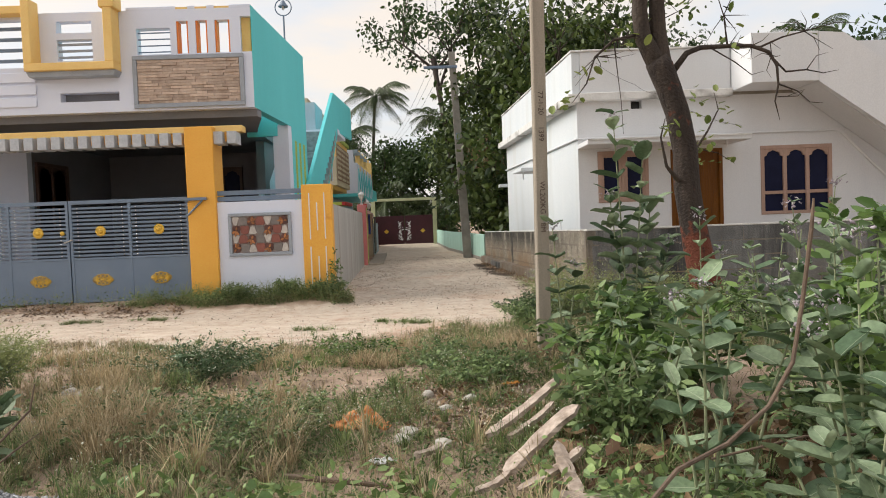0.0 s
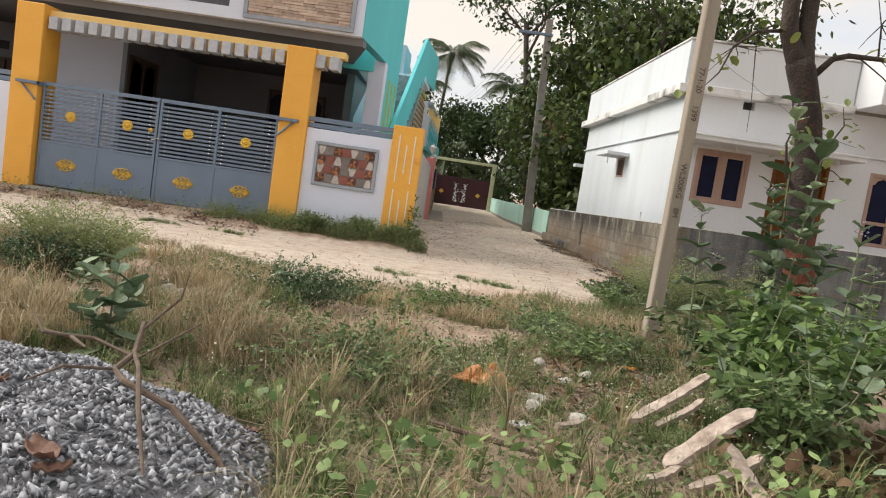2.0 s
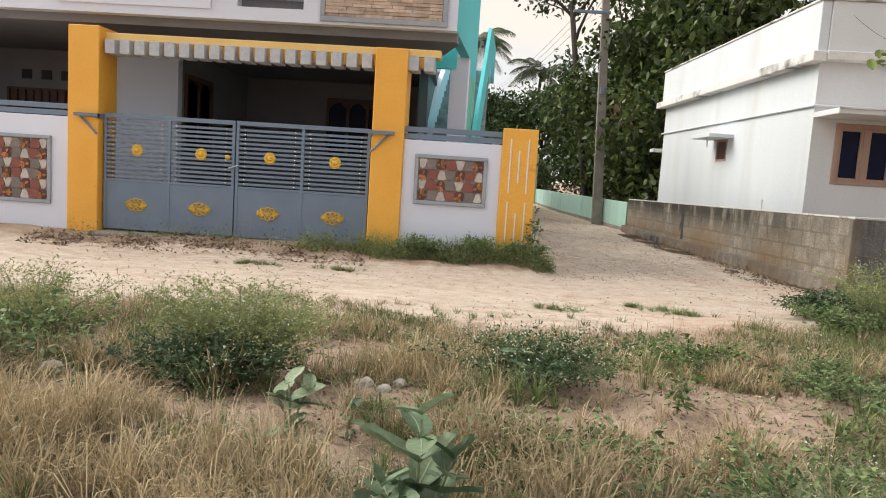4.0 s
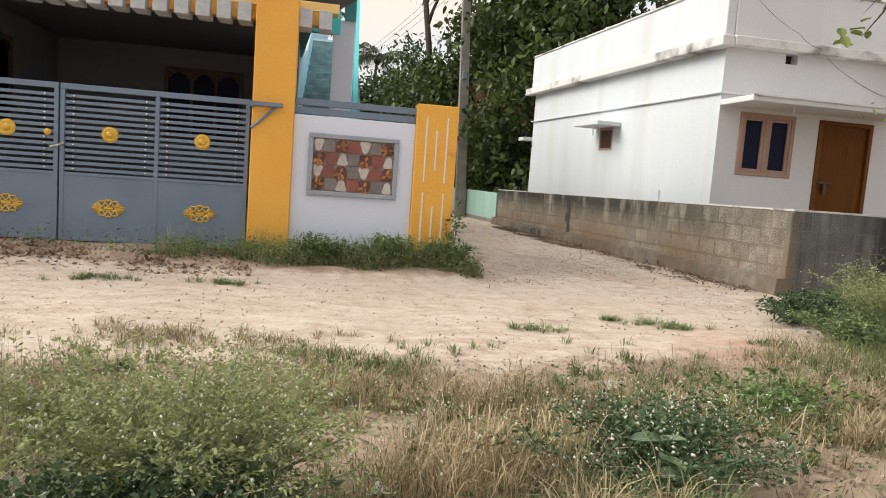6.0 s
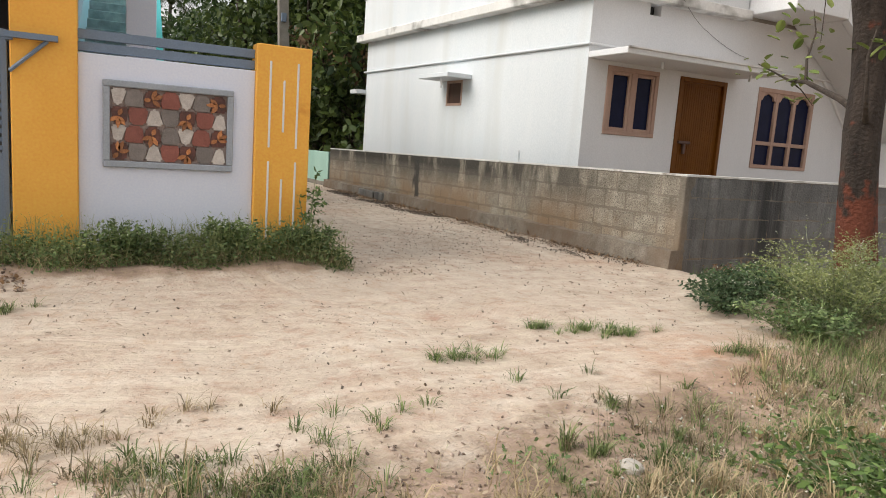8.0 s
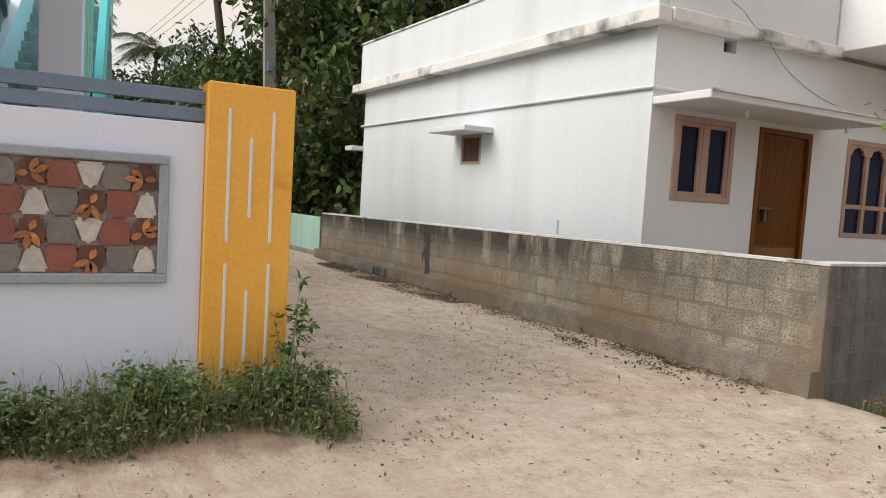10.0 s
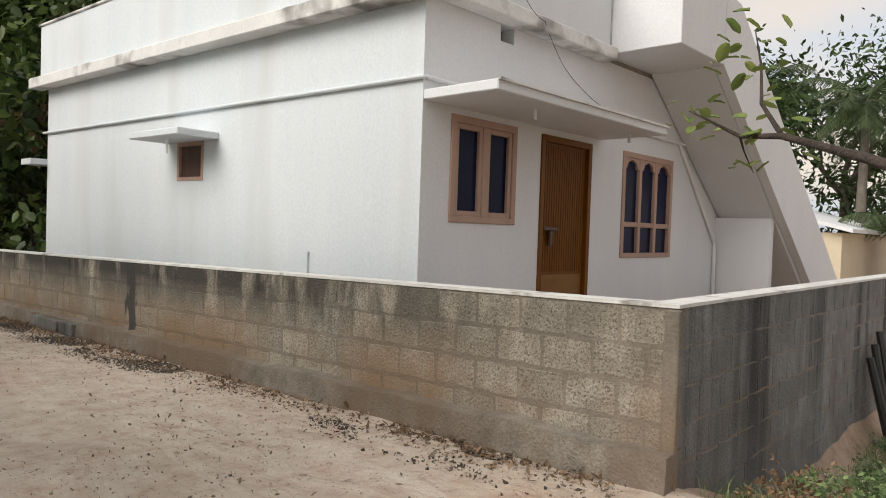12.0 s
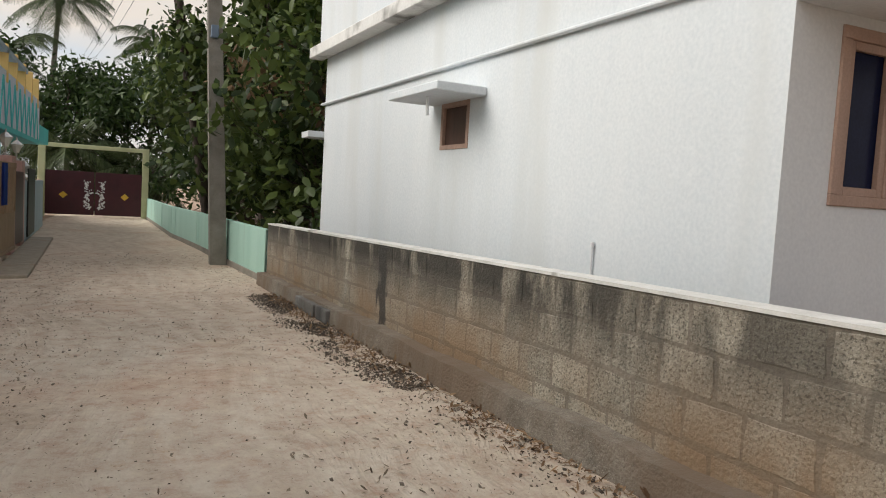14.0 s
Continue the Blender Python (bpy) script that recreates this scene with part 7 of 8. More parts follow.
leafy_shrub("milkweed_shrub", 2.38, 3.15, [(-0.15, 0.0, 1.05), (0.1, 0.2, 1.3), (0.2, -0.2, 1.25), (-0.1, 0.2, 0.9), (0.3, 0.1, 1.0)], MILK, 11, blossom=True, scale=1.1)
leafy_shrub("milkweed_shrub", 2.9, 4.2, [(-0.25, 0.0, 1.0), (0.1, 0.2, 1.25), (0.25, -0.2, 1.2), (-0.2, 0.3, 0.9), (0.3, 0.2, 1.0)], MILK, 12, blossom=True, scale=1.2)
leafy_shrub("milkweed_shrub", 2.0, 4.6, [(-0.2, 0.0, 0.8), (0.2, 0.1, 0.75), (0.1, -0.25, 0.65)], MILK, 6)
leafy_shrub("milkweed_shrub", 3.1, 5.2, [(-0.2, 0.0, 1.15), (0.2, 0.1, 1.3), (0.0, -0.25, 1.0), (0.3, -0.1, 0.9)], MILK, 7)
leafy_shrub("milkweed_shrub", 3.7, 5.8, [(-0.2, 0.0, 1.5), (0.2, 0.1, 1.65), (0.0, -0.25, 1.2), (-0.3, -0.2, 1.3)], MILK, 8, blossom=True)
leafy_shrub("milkweed_shrub", 3.9, 7.0, [(-0.2, 0.0, 1.1), (0.2, 0.1, 1.3), (0.0, -0.25, 1.0)], MILK, 7)
leafy_shrub("milkweed_shrub", -2.05, 4.66, [(0.0, 0.05, 0.55), (0.12, 0.0, 0.42), (-0.12, 0.0, 0.3)], "young grey-green milkweed beside the gravel", 6, scale=1.55)
leafy_shrub("milkweed_shrub", -2.80, 5.74, [(-0.02, 0.0, 0.24), (0.07, 0.03, 0.20), (-0.08, 0.0, 0.17)], "young grey-green milkweed on bare soil", 3, scale=1.15)
leafy_shrub("milkweed_shrub", -2.50, 5.66, [(0.03, 0.0, 0.15)], "small grey-green milkweed on bare soil", 3, scale=1.1)
leafy_shrub("milkweed_shrub", -1.6, 6.75, [(0.0, 0.05, 0.26)], "young grey-green milkweed among the grass", 4)
leafy_shrub("milkweed_shrub", 2.0, 8.1, [(0.0, 0.05, 0.95), (0.2, 0.0, 0.7)], MILK, 6)
bush("green_bush", 1.85, 5.35, 0.62, 1.0, CHILLI, 0.105, 1050, "bright green bush with pointed leaves", 0, 16)
bush("green_bush", 2.5, 5.7, 0.65, 1.0, CHILLI, 0.105, 900, "bright green bush with pointed leaves", 0, 16)
bush("green_bush", 1.8, 4.6, 0.5, 0.55, WEED, 0.085, 900, "dark green bush among the boards", 0, 14)
bush("green_bush", 3.0, 4.4, 0.6, 0.5, WEED, 0.085, 600, "dark green bush under the milkweeds", 0, 14)
bush("green_bush", 3.5, 4.8, 0.8, 1.3, CHILLI, 0.11, 1300, "tall bright green bush on the plot", 0, 16)
bush("green_bush", 1.7, 3.4, 0.45, 0.40, WEED, 0.06, 900, "low dark green bush at the camera's path", 0, 14)
bush("green_bush", 2.95, 3.9, 0.45, 1.62, CHILLI, 0.11, 900, "tall bright green bush with pointed leaves", 0, 18)
bush("green_bush", 2.75, 3.3, 0.35, 1.3, CHILLI, 0.105, 450, "bright green bush with pointed leaves", 0, 12)
bush("green_bush", 2.4, 6.6, 0.8, 0.8, WEED, 0.08, 2000, "dark green bush behind the boards", 0, 16)
bush("green_bush", 4.4, 8.4, 0.9, 0.9, WEED, 0.08, 2200, "dark green bush before the tree", 0, 16)

# ---- boards, rag, rubble and sticks ----
BOARDS = [((0.98, 4.68, 0.09), (1.52, 5.03, 0.35), 0.075), ((1.03, 4.10, 0.08), (1.45, 4.22, 0.37), 0.125), ((1.31, 4.07, 0.22), (1.33, 3.63, 0.12), 0.07),
          ((0.84, 3.86, 0.05), (1.03, 3.93, 0.13), 0.05), ((1.08, 3.86, 0.06), (1.42, 3.98, 0.22), 0.06), ((1.22, 3.63, 0.14), (1.46, 3.52, 0.12), 0.09), ((1.12, 4.68, 0.06), (1.42, 4.82, 0.24), 0.05), ((0.55, 4.47, 0.05), (0.70, 4.60, 0.08), 0.05)]
for a, b, w in BOARDS:
    a, b = Vector(a), Vector(b)
    ln = (b - a).length
    bm = bmesh.new()
    rows = []
    for k in range(13):
        u = k / 12
        ragged = 0.35 if k in (0, 12) else 1.0
        rows.append([bm.verts.new((u * ln + RND.uniform(-0.02, 0.02) * (k in (0, 12)), s * w / 2 * ragged * RND.uniform(0.82, 1.05), c + 0.012 * math.sin(u * 4 + w * 40) + RND.uniform(-0.002, 0.002))) for s, c in ((-1, -0.013), (-0.4, -0.014), (1, -0.013), (1, 0.012), (0.2, 0.016), (-1, 0.012))])
    for p, q in zip(rows, rows[1:]):
        for j in range(6):
            bm.faces.new((p[j], p[(j + 1) % 6], q[(j + 1) % 6], q[j]))
    bm.faces.new(rows[0])
    bm.faces.new(rows[-1])
    bmesh.ops.recalc_face_normals(bm, faces=bm.faces)
    ob = new("board", mesh_of("board", bm, WEATHERED))
    ob.matrix_world = Matrix.Translation(a + Vector((0, 0, 0.01))) @ (b - a).to_track_quat("X", "Z").to_matrix().to_4x4()
    tagged(ob, "weathered splintered board lying in the weeds", "board", "boards in the weeds")
rag = bmesh.new()
NR = 34
RX, RY = 0.16, 5.16
net = {}
for j in range(NR + 1):
    for i in range(NR + 1):
        u, v = i / NR * 2 - 1, j / NR * 2 - 1
        q = Vector((u * 1.7, v * 1.7, 3.0))
        fold = abs(noise.noise(q * 1.3)) * 0.16 + abs(noise.noise(q * 3.1)) * 0.07 + 0.012 * noise.noise(q * 9)
        edge = max(0.0, 1 - 0.75 * (u * u + v * v))
        x, y = RX + u * 0.19 + 0.05 * noise.noise(q * 2 + Vector((5, 0, 0))), RY + v * 0.14 + 0.05 * noise.noise(q * 2 + Vector((0, 7, 0)))
        net[i, j] = (rag.verts.new((x, y, height_at(x, y) + 0.03 + fold * (0.3 + edge))), u * u + v * v + 0.6 * noise.noise(q * 2.6))
for j in range(NR):
    for i in range(NR):
        q = [net[i, j], net[i + 1, j], net[i + 1, j + 1], net[i, j + 1]]
        if max(c[1] for c in q) < 1.15:
            rag.faces.new([c[0] for c in q])
loose = [v for v in rag.verts if not v.link_faces]
bmesh.ops.delete(rag, geom=loose, context="VERTS")
ob = part("orange_rag", rag, surface("orange_plastic", [(0.3, (0.36, 0.13, 0.04)), (0.5, (0.60, 0.25, 0.08)), (0.7, (0.72, 0.42, 0.22))], 9.0, 0.6, bump=0.6, fine=30, bump_at=0.02), None, smooth=True)
thick = ob.modifiers.new("thickness", "SOLIDIFY")
thick.thickness = 0.004
tagged(ob, "crumpled orange plastic rag on the grass", "rag")
LUMP = surface("pale_rubble", [(0.3, (0.36, 0.33, 0.29)), (0.7, (0.56, 0.53, 0.48))], 14.0, 0.9, bump=0.5)
for x, y, s in ((0.5, 5.0, 0.07), (0.46, 4.8, 0.06), (0.75, 5.6, 0.05), (0.95, 5.9, 0.06), (0.62, 6.1, 0.05), (-4.6, 6.5, 0.08), (0.72, 4.75, 0.06), (-1.0, 8.5, 0.05), (-2.58, 6.72, 0.06), (-2.44, 6.62, 0.045), (-2.36, 6.8, 0.05)):
    bm = bmesh.new()
    bmesh.ops.create_icosphere(bm, subdivisions=2, radius=s)
    for v in bm.verts:
        v.co *= 1 + 0.5 * noise.noise(v.co * 14 + Vector((x, y, 0)))
        v.co.z *= 0.7
    ob = part("rubble", moved(bm, Matrix.Translation((x, y, height_at(x, y) + s * 0.4))), LUMP)
    tagged(ob, "pale lump of rubble on the soil", "rubble", "rubble on the plot")
SCRAP_BLUE = surface("blue_plastic", [(0.3, (0.03, 0.10, 0.22)), (0.7, (0.06, 0.17, 0.32))], 9.0, 0.4, bump=0.3)
SCRAP_ORANGE = surface("orange_wrapper", [(0.3, (0.55, 0.20, 0.03)), (0.7, (0.66, 0.30, 0.06))], 9.0, 0.4, bump=0.3)
for x, y, ln, wd, a, mat, label in ((1.26, 6.43, 0.13, 0.07, 110, SCRAP_BLUE, "crumpled blue plastic scrap among the rubbish"), (1.31, 6.16, 0.15, 0.04, 8, SCRAP_ORANGE, "torn orange wrapper among the rubbish"),
                                     (0.36, 4.44, 0.12, 0.10, 40, PVC, "torn white plastic bag on the soil"), (-2.72, 6.95, 0.10, 0.06, 30, PVC, "torn white plastic scrap on the soil")):
    bm = bmesh.new()
    bmesh.ops.create_grid(bm, x_segments=9, y_segments=6, size=0.5)
    for v in bm.verts:
        q = Vector((v.co.x * 4 + x, v.co.y * 4 + y, 0))
        v.co = Vector((v.co.x * ln * (1 + 0.3 * noise.noise(q * 1.7)), v.co.y * wd * (1 + 0.4 * noise.noise(q * 1.3 + Vector((9, 0, 0)))), 0.035 * abs(noise.noise(q * 2.1)) + 0.008))
    bmesh.ops.solidify(bm, geom=bm.faces[:], thickness=0.002)
    ob = part("plastic_scrap", moved(bm, Matrix.Translation((x, y, height_at(x, y) + 0.012)) @ Matrix.Rotation(radians(a), 4, "Z")), mat, None, smooth=True)
    tagged(ob, label, "rubbish")
# curled dead leaves on the gravel
CURLED = surface("curled_brown_leaf", [(0.3, (0.10, 0.05, 0.035)), (0.7, (0.30, 0.17, 0.12))], 14.0, 0.8, bump=0.4)
for x, y, ln, a in ((-1.31, 2.86, 0.16, 150), (-1.24, 2.80, 0.11, 30), (-1.75, 3.3, 0.07, 80), (-0.86, 3.62, 0.08, 10)):
    bm = bmesh.new()
    bmesh.ops.create_grid(bm, x_segments=8, y_segments=5, size=0.5)
    for v in bm.verts:
        u, w = v.co.x * 2, v.co.y * 2
        v.co = Vector((u * ln / 2, w * ln * 0.28 * (1 - 0.75 * u * u), ln * (0.16 * w * w + 0.14 * u * u) + 0.006 * math.sin(u * 9)))
    bmesh.ops.solidify(bm, geom=bm.faces[:], thickness=0.0015)
    ob = part("dead_leaf", moved(bm, Matrix.Translation((x, y, height_at(x, y) - 0.02 + heap_z(x, y) + 0.035 * noise.noise((x * 3, y * 3, 2)) + 0.02)) @ Matrix.Rotation(radians(a), 4, "Z")), CURLED, None, smooth=True)
    tagged(ob, "large curled brown dead leaf on the gravel", "leaf", "dead leaves on the gravel")
STICKS = [([(1.2, 2.55, 0.1), (1.36, 2.7, 0.46), (1.5, 2.8, 0.54), (1.72, 2.9, 0.59), (1.92, 3.0, 0.69), (2.04, 3.05, 0.84), (2.11, 3.1, 1.07), (2.15, 3.1, 1.35), (2.16, 3.1, 1.46)], 0.0085), ([(1.9, 3.5, 0.32), (2.3, 3.45, 0.42), (2.7, 3.5, 0.40), (3.1, 3.6, 0.30)], 0.006),
          ([(-1.52, 3.95, 0.42), (-1.46, 3.75, 0.33), (-1.42, 3.5, 0.33), (-1.32, 3.38, 0.33), (-1.1, 3.32, 0.28), (-0.86, 3.2, 0.16), (-0.72, 3.05, 0.08)], 0.013), ([(-1.46, 3.75, 0.33), (-1.3, 3.45, 0.37), (-1.15, 3.15, 0.32), (-1.0, 2.9, 0.20)], 0.010), ([(-1.44, 3.7, 0.33), (-1.66, 3.78, 0.36), (-1.86, 3.72, 0.37), (-2.0, 3.86, 0.42)], 0.008), ([(-1.42, 3.5, 0.33), (-1.52, 3.3, 0.38), (-1.5, 3.05, 0.40)], 0.006), ([(-1.5, 3.9, 0.40), (-1.38, 4.0, 0.55), (-1.36, 4.02, 0.68)], 0.006), ([(-1.4, 3.6, 0.34), (-1.24, 3.62, 0.46), (-1.16, 3.7, 0.52)], 0.005),
          ([(-1.95, 3.85, 0.34), (-1.75, 3.75, 0.36), (-1.6, 3.6, 0.37)], 0.01), ([(-3.6, 5.6, 0.1), (-3.3, 5.2, 0.12)], 0.02), ([(-0.15, 4.2, 0.08), (0.2, 4.1, 0.07), (0.5, 4.05, 0.04)], 0.016), ([(-4.4, 6.4, 0.05), (-4.1, 5.9, 0.06)], 0.012)]
for pts_, r in STICKS:
    ob = part("dry_stick", rod(pts_, [r] * (len(pts_) - 1) + [r * 0.5], 7), TWIG)
    tagged(ob, "dry bare stick lying over the weeds", "stick", "dry sticks")
for k in range(4):
    y = 12.42 + 0.05 * (k % 2)
    x = 8.95 + 0.18 * k
    ob = part("charred_log", rod([(x, y, height_at(x, y) - 0.03), (x + 0.06 * (k % 3 - 1), 12.69, 0.25 + 0.14 * (k % 3))], [0.06, 0.045], 8), BLACK)
    tagged(ob, "charred post leaning on the block wall", "post", "charred posts")


# ---- trees ----
def grow(start, way, length, radius, depth, rb, out, spread=0.6, up=0.15):
    """A limb in four bends; collects limbs as (points, radii) and tips."""
    p, d = Vector(start), Vector(way).normalized()
    pts_, radii = [p.copy()], [radius]
    for k in range(4):
        d = (d + Vector((rb.gauss(0, 0.14), rb.gauss(0, 0.14), rb.gauss(0, 0.1) + up * 0.3))).normalized()
        p = p + d * length / 4
        pts_.append(p.copy())
        radii.append(radius * (1 - 0.14 * (k + 1)))
    out[0].append((pts_, radii))
    if depth == 0:
        out[1].append(p.copy())
        return
    for k in range(3 if depth > 1 else 2):
        side = d.orthogonal().normalized()
        side.rotate(Matrix.Rotation(rb.uniform(0, 6.28), 3, d))
        base = pts_[rb.choice((2, 3, 4))]
        grow(base, d + side * rb.uniform(spread * 0.6, spread * 1.5), length * rb.uniform(0.55, 0.8), radius * 0.52, depth - 1, rb, out, spread, up)
    out[1].append(p.copy())


def tree(name, x, y, trunk_h, r, limb, depth, leaf, size, per_tip, label, seed, bark=BARK, spread=0.8, clump=0.55, low=0, aspect=0.55, lean=(0, 0)):
    rb = random.Random(seed)
    rn = np.random.RandomState(seed)
    t = thing(name, (x, y, 0), label, "tree")
    top = Vector((lean[0], lean[1], trunk_h))
    trunk = new("trunk", mesh_of("trunk", rod([(0, 0, -0.2), (0.02, 0, 0.3), top * 0.5, top], [r * 1.35, r, r * 0.85, r * 0.7], 10), bark, True))
    trunk.parent = t
    out = ([], [])
    for k in range(4):
        a = k * 1.57 + rb.uniform(-0.5, 0.5)
        grow(top * rb.uniform(0.8, 1.0), (math.cos(a) * spread, math.sin(a) * spread, 0.8), limb, r * 0.5, depth, rb, out, spread)
    for k in range(low):
        a = rb.uniform(0, 6.28)
        grow(top * rb.uniform(0.12, 0.7), (math.cos(a), math.sin(a), 0.2), limb * 0.8, r * 0.22, max(0, depth - 1), rb, out, spread)
    for pts_, radii in out[0]:
        lb = new("limb", mesh_of("limb", rod(pts_, radii, 5), bark))
        lb.parent = t
    tips = np.array([p[:] for p in out[1]])
    n = per_tip * len(tips)
    p = tips[rn.randint(0, len(tips), n)] + rn.normal(0, clump * 0.72, (n, 3)) * [1, 1, 0.8]
    p[:, 2] = np.maximum(p[:, 2], 0.15)
    cr = new("crown", leaf_cloud("crown", p, size, leaf, 0.6, aspect, rn))
    cr.parent = t
    tagged(cr, kind="stuff")
    return t


BROAD = "broad-leaved tree with a dense green crown behind the low wall"
tree("broadleaf_tree", 4.7, 27.2, 3.2, 0.16, 2.0, 2, TEAK, 0.26, 87, BROAD, 3, low=7, clump=0.5)
tree("broadleaf_tree", 4.9, 30.6, 3.8, 0.18, 2.4, 2, TEAK, 0.26, 101, BROAD, 4, low=8, clump=0.55)
tree("broadleaf_tree", 5.6, 29.5, 4.6, 0.2, 2.8, 2, TEAK, 0.28, 108, BROAD, 5, low=8, clump=0.65)
tree("broadleaf_tree", 5.2, 35.0, 4.2, 0.2, 2.6, 2, TEAK, 0.26, 108, BROAD, 6, low=8, clump=0.6)
tree("broadleaf_tree", 7.8, 28.0, 5.0, 0.2, 3.0, 2, TEAK, 0.28, 101, BROAD, 7, low=6, clump=0.7)
tree("broadleaf_tree", 4.8, 33.0, 5.4, 0.22, 3.2, 2, TEAK, 0.28, 116, BROAD, 8, low=6, clump=0.7)
tree("broadleaf_tree", 5.2, 40.0, 4.2, 0.2, 2.6, 2, TEAK, 0.26, 101, BROAD, 9, low=8, clump=0.6)
tree("withered_tree", 4.6, 28.6, 3.0, 0.12, 1.6, 2, BROWN_LEAF, 0.2, 22, "half-withered tree with brown leaves in the thicket", 10, low=4, clump=0.5)
tree("sparse_tree", 2.6, 33.5, 9.0, 0.16, 2.6, 2, MANGO, 0.21, 62, "tall tree with an open brownish crown behind the pole", 12, low=1, clump=0.5, lean=(-1.4, -0.5), spread=0.9)
tree("sparse_tree", 6.5, 25.6, 6.2, 0.16, 2.6, 2, TEAK, 0.22, 30, "tall tree with open crown behind the white house", 14, low=1, clump=0.6)
for k, (x, y, h, s) in enumerate(((2.0, 58, 5.0, 1.05), (5.5, 52, 6.0, 1.2), (-6.5, 58, 5.0, 1.1), (9.5, 46, 6.0, 1.2), (-11.0, 62, 5.0, 1.2), (5.6, 47.0, 4.0, 1.0), (14, 36, 6.0, 1.2), (20, 40, 6.0, 1.3))):
    tree("mango_tree", x, y, h * 0.55, 0.3 * s, 3.2 * s, 2, MANGO, 0.34, 150, "dense dark-leaved tree beyond the lane's end", 30 + k, low=5, clump=0.9, aspect=0.4)
tree("mango_tree", -1.2, 54.0, 4.4, 0.22, 1.9, 2, MANGO, 0.32, 150, "dense dark-leaved tree behind the lane's gate", 58, low=9, clump=0.8, aspect=0.4)
tree("mango_tree", 19.5, 26.5, 3.4, 0.26, 3.0, 2, MANGO, 0.3, 110, "dense dark-leaved tree beside the white house", 57, low=6, clump=0.8, aspect=0.4)
tree("mango_tree", 31.5, 18.2, 4.2, 0.28, 3.4, 2, MANGO, 0.3, 120, "dense dark-leaved tree beyond the white shed", 61, low=6, clump=0.9, aspect=0.4)
tree("mango_tree", 33.5, 14.8, 4.6, 0.28, 3.6, 2, MANGO, 0.3, 120, "dense dark-leaved tree beyond the white shed", 62, low=6, clump=0.9, aspect=0.4)
tree("mango_tree", 30, 30, 4, 0.3, 3.6, 2, MANGO, 0.34, 80, "dense dark-leaved tree beyond the plot", 51, low=5, clump=0.9, aspect=0.4)
tree("mango_tree", 27, 22, 3, 0.25, 3.0, 2, MANGO, 0.3, 80, "dense dark-leaved tree beyond the plot", 52, low=5, clump=0.8, aspect=0.4)


def palm(x, y, h, crown, label, seed, fronds=18, lean=0.5):
    """A ringed, leaning trunk and drooping fronds of many leaflets."""
    rb = random.Random(seed)
    t = thing("coconut_palm", (x, y, 0), label, "palm tree")
    top = Vector((lean, 0, h))
    trunk = new("trunk", mesh_of("trunk", rod([(0, 0, -0.2), (lean * 0.1, 0, h * 0.3), (lean * 0.45, 0, h * 0.65), top], [0.24, 0.17, 0.14, 0.12], 9), PALM_BARK, True))
    trunk.parent = t
    for f in range(fronds):
        a = f * 2.4 + rb.uniform(-0.2, 0.2)
        rise = rb.uniform(-0.55, 1.15)
        L = crown * rb.uniform(0.85, 1.1)
        spine = []
        for k in range(9):
            u = k / 8
            spine.append(top + Vector((math.cos(a) * L * u * (1 - 0.18 * u), math.sin(a) * L * u * (1 - 0.18 * u), L * (rise * u - (0.40 + 0.35 * max(rise, 0)) * u * u))))
        verts, loops, sizes = [], [], []
        for k in range(1, 44):
            u = 0.12 + 0.88 * k / 44
            i = min(int(u * 8), 7)
            p = spine[i].lerp(spine[i + 1], u * 8 - i)
            d = (spine[i + 1] - spine[i]).normalized()
            w = d.cross(Vector((0, 0, 1))).normalized()
            ll = crown * 0.27 * math.sin(math.pi * min(0.97, 0.15 + 0.8 * u)) + 0.05
            for s in (-1, 1):
                e = p + (w * s * 0.8 + d * 0.55 - Vector((0, 0, 0.45 + rb.uniform(0, 0.35)))) * ll
                q = d * (crown * 0.008)
                b = len(verts)
                verts += [p - q, p + q, e]
                loops += [b, b + 1, b + 2]
                sizes.append(3)
        bm = rod(spine, [0.035 * (1 - 0.1 * k) for k in range(9)], 4)
        fr = new("frond", mesh_of("frond", bm, PALM))
        fr.parent = t
        lf = new("frond_blade", fast_mesh("frond_blade", [v[:] for v in verts], loops, sizes, PALM))
        lf.parent = fr
    nuts = new("crown_heart", mesh_of("crown_heart", lathe([(0.05, 0), (0.28, -0.15), (0.3, -0.4), (0.1, -0.6)], 8, top[:]), MANGO))
    nuts.parent = t
    return t


PALM_LABEL = "tall coconut palm with drooping fronds"
palm(-3.9, 60, 12.2, 3.6, PALM_LABEL, 1, 22, 0.5)
palm(-5.3, 58, 8.6, 3.2, PALM_LABEL, 2, 18, -0.4)
palm(-2.4, 52, 3.2, 4.2, "young coconut palm with fronds down to the gate", 3, 18, 0.1)
palm(0.6, 51, 2.4, 3.6, "young coconut palm with fronds down to the gate", 4, 16, 0.1)
palm(1.6, 62, 10.5, 3.4, PALM_LABEL, 5, 18, 0.5)
palm(33.4, 60, 16.0, 3.8, PALM_LABEL, 6, 20, 0.3)
palm(39.0, 60, 15.0, 3.8, PALM_LABEL, 7, 20, 0.3)
palm(26.0, 16.5, 6.5, 2.8, PALM_LABEL, 8, 18, 0.3)
palm(22.5, 14.6, 2.0, 2.4, "young coconut palm by the white shed", 9, 14, 0.1)
palm(29.0, 21.0, 8.0, 3.0, PALM_LABEL, 10, 18, 0.3)

# the roadside tree with its red-ochre painted foot, nearly bare
rt = thing("roadside_tree", (5.1, 11.45, -0.5), "dark-barked roadside tree with a red-painted trunk and few leaves", "tree")


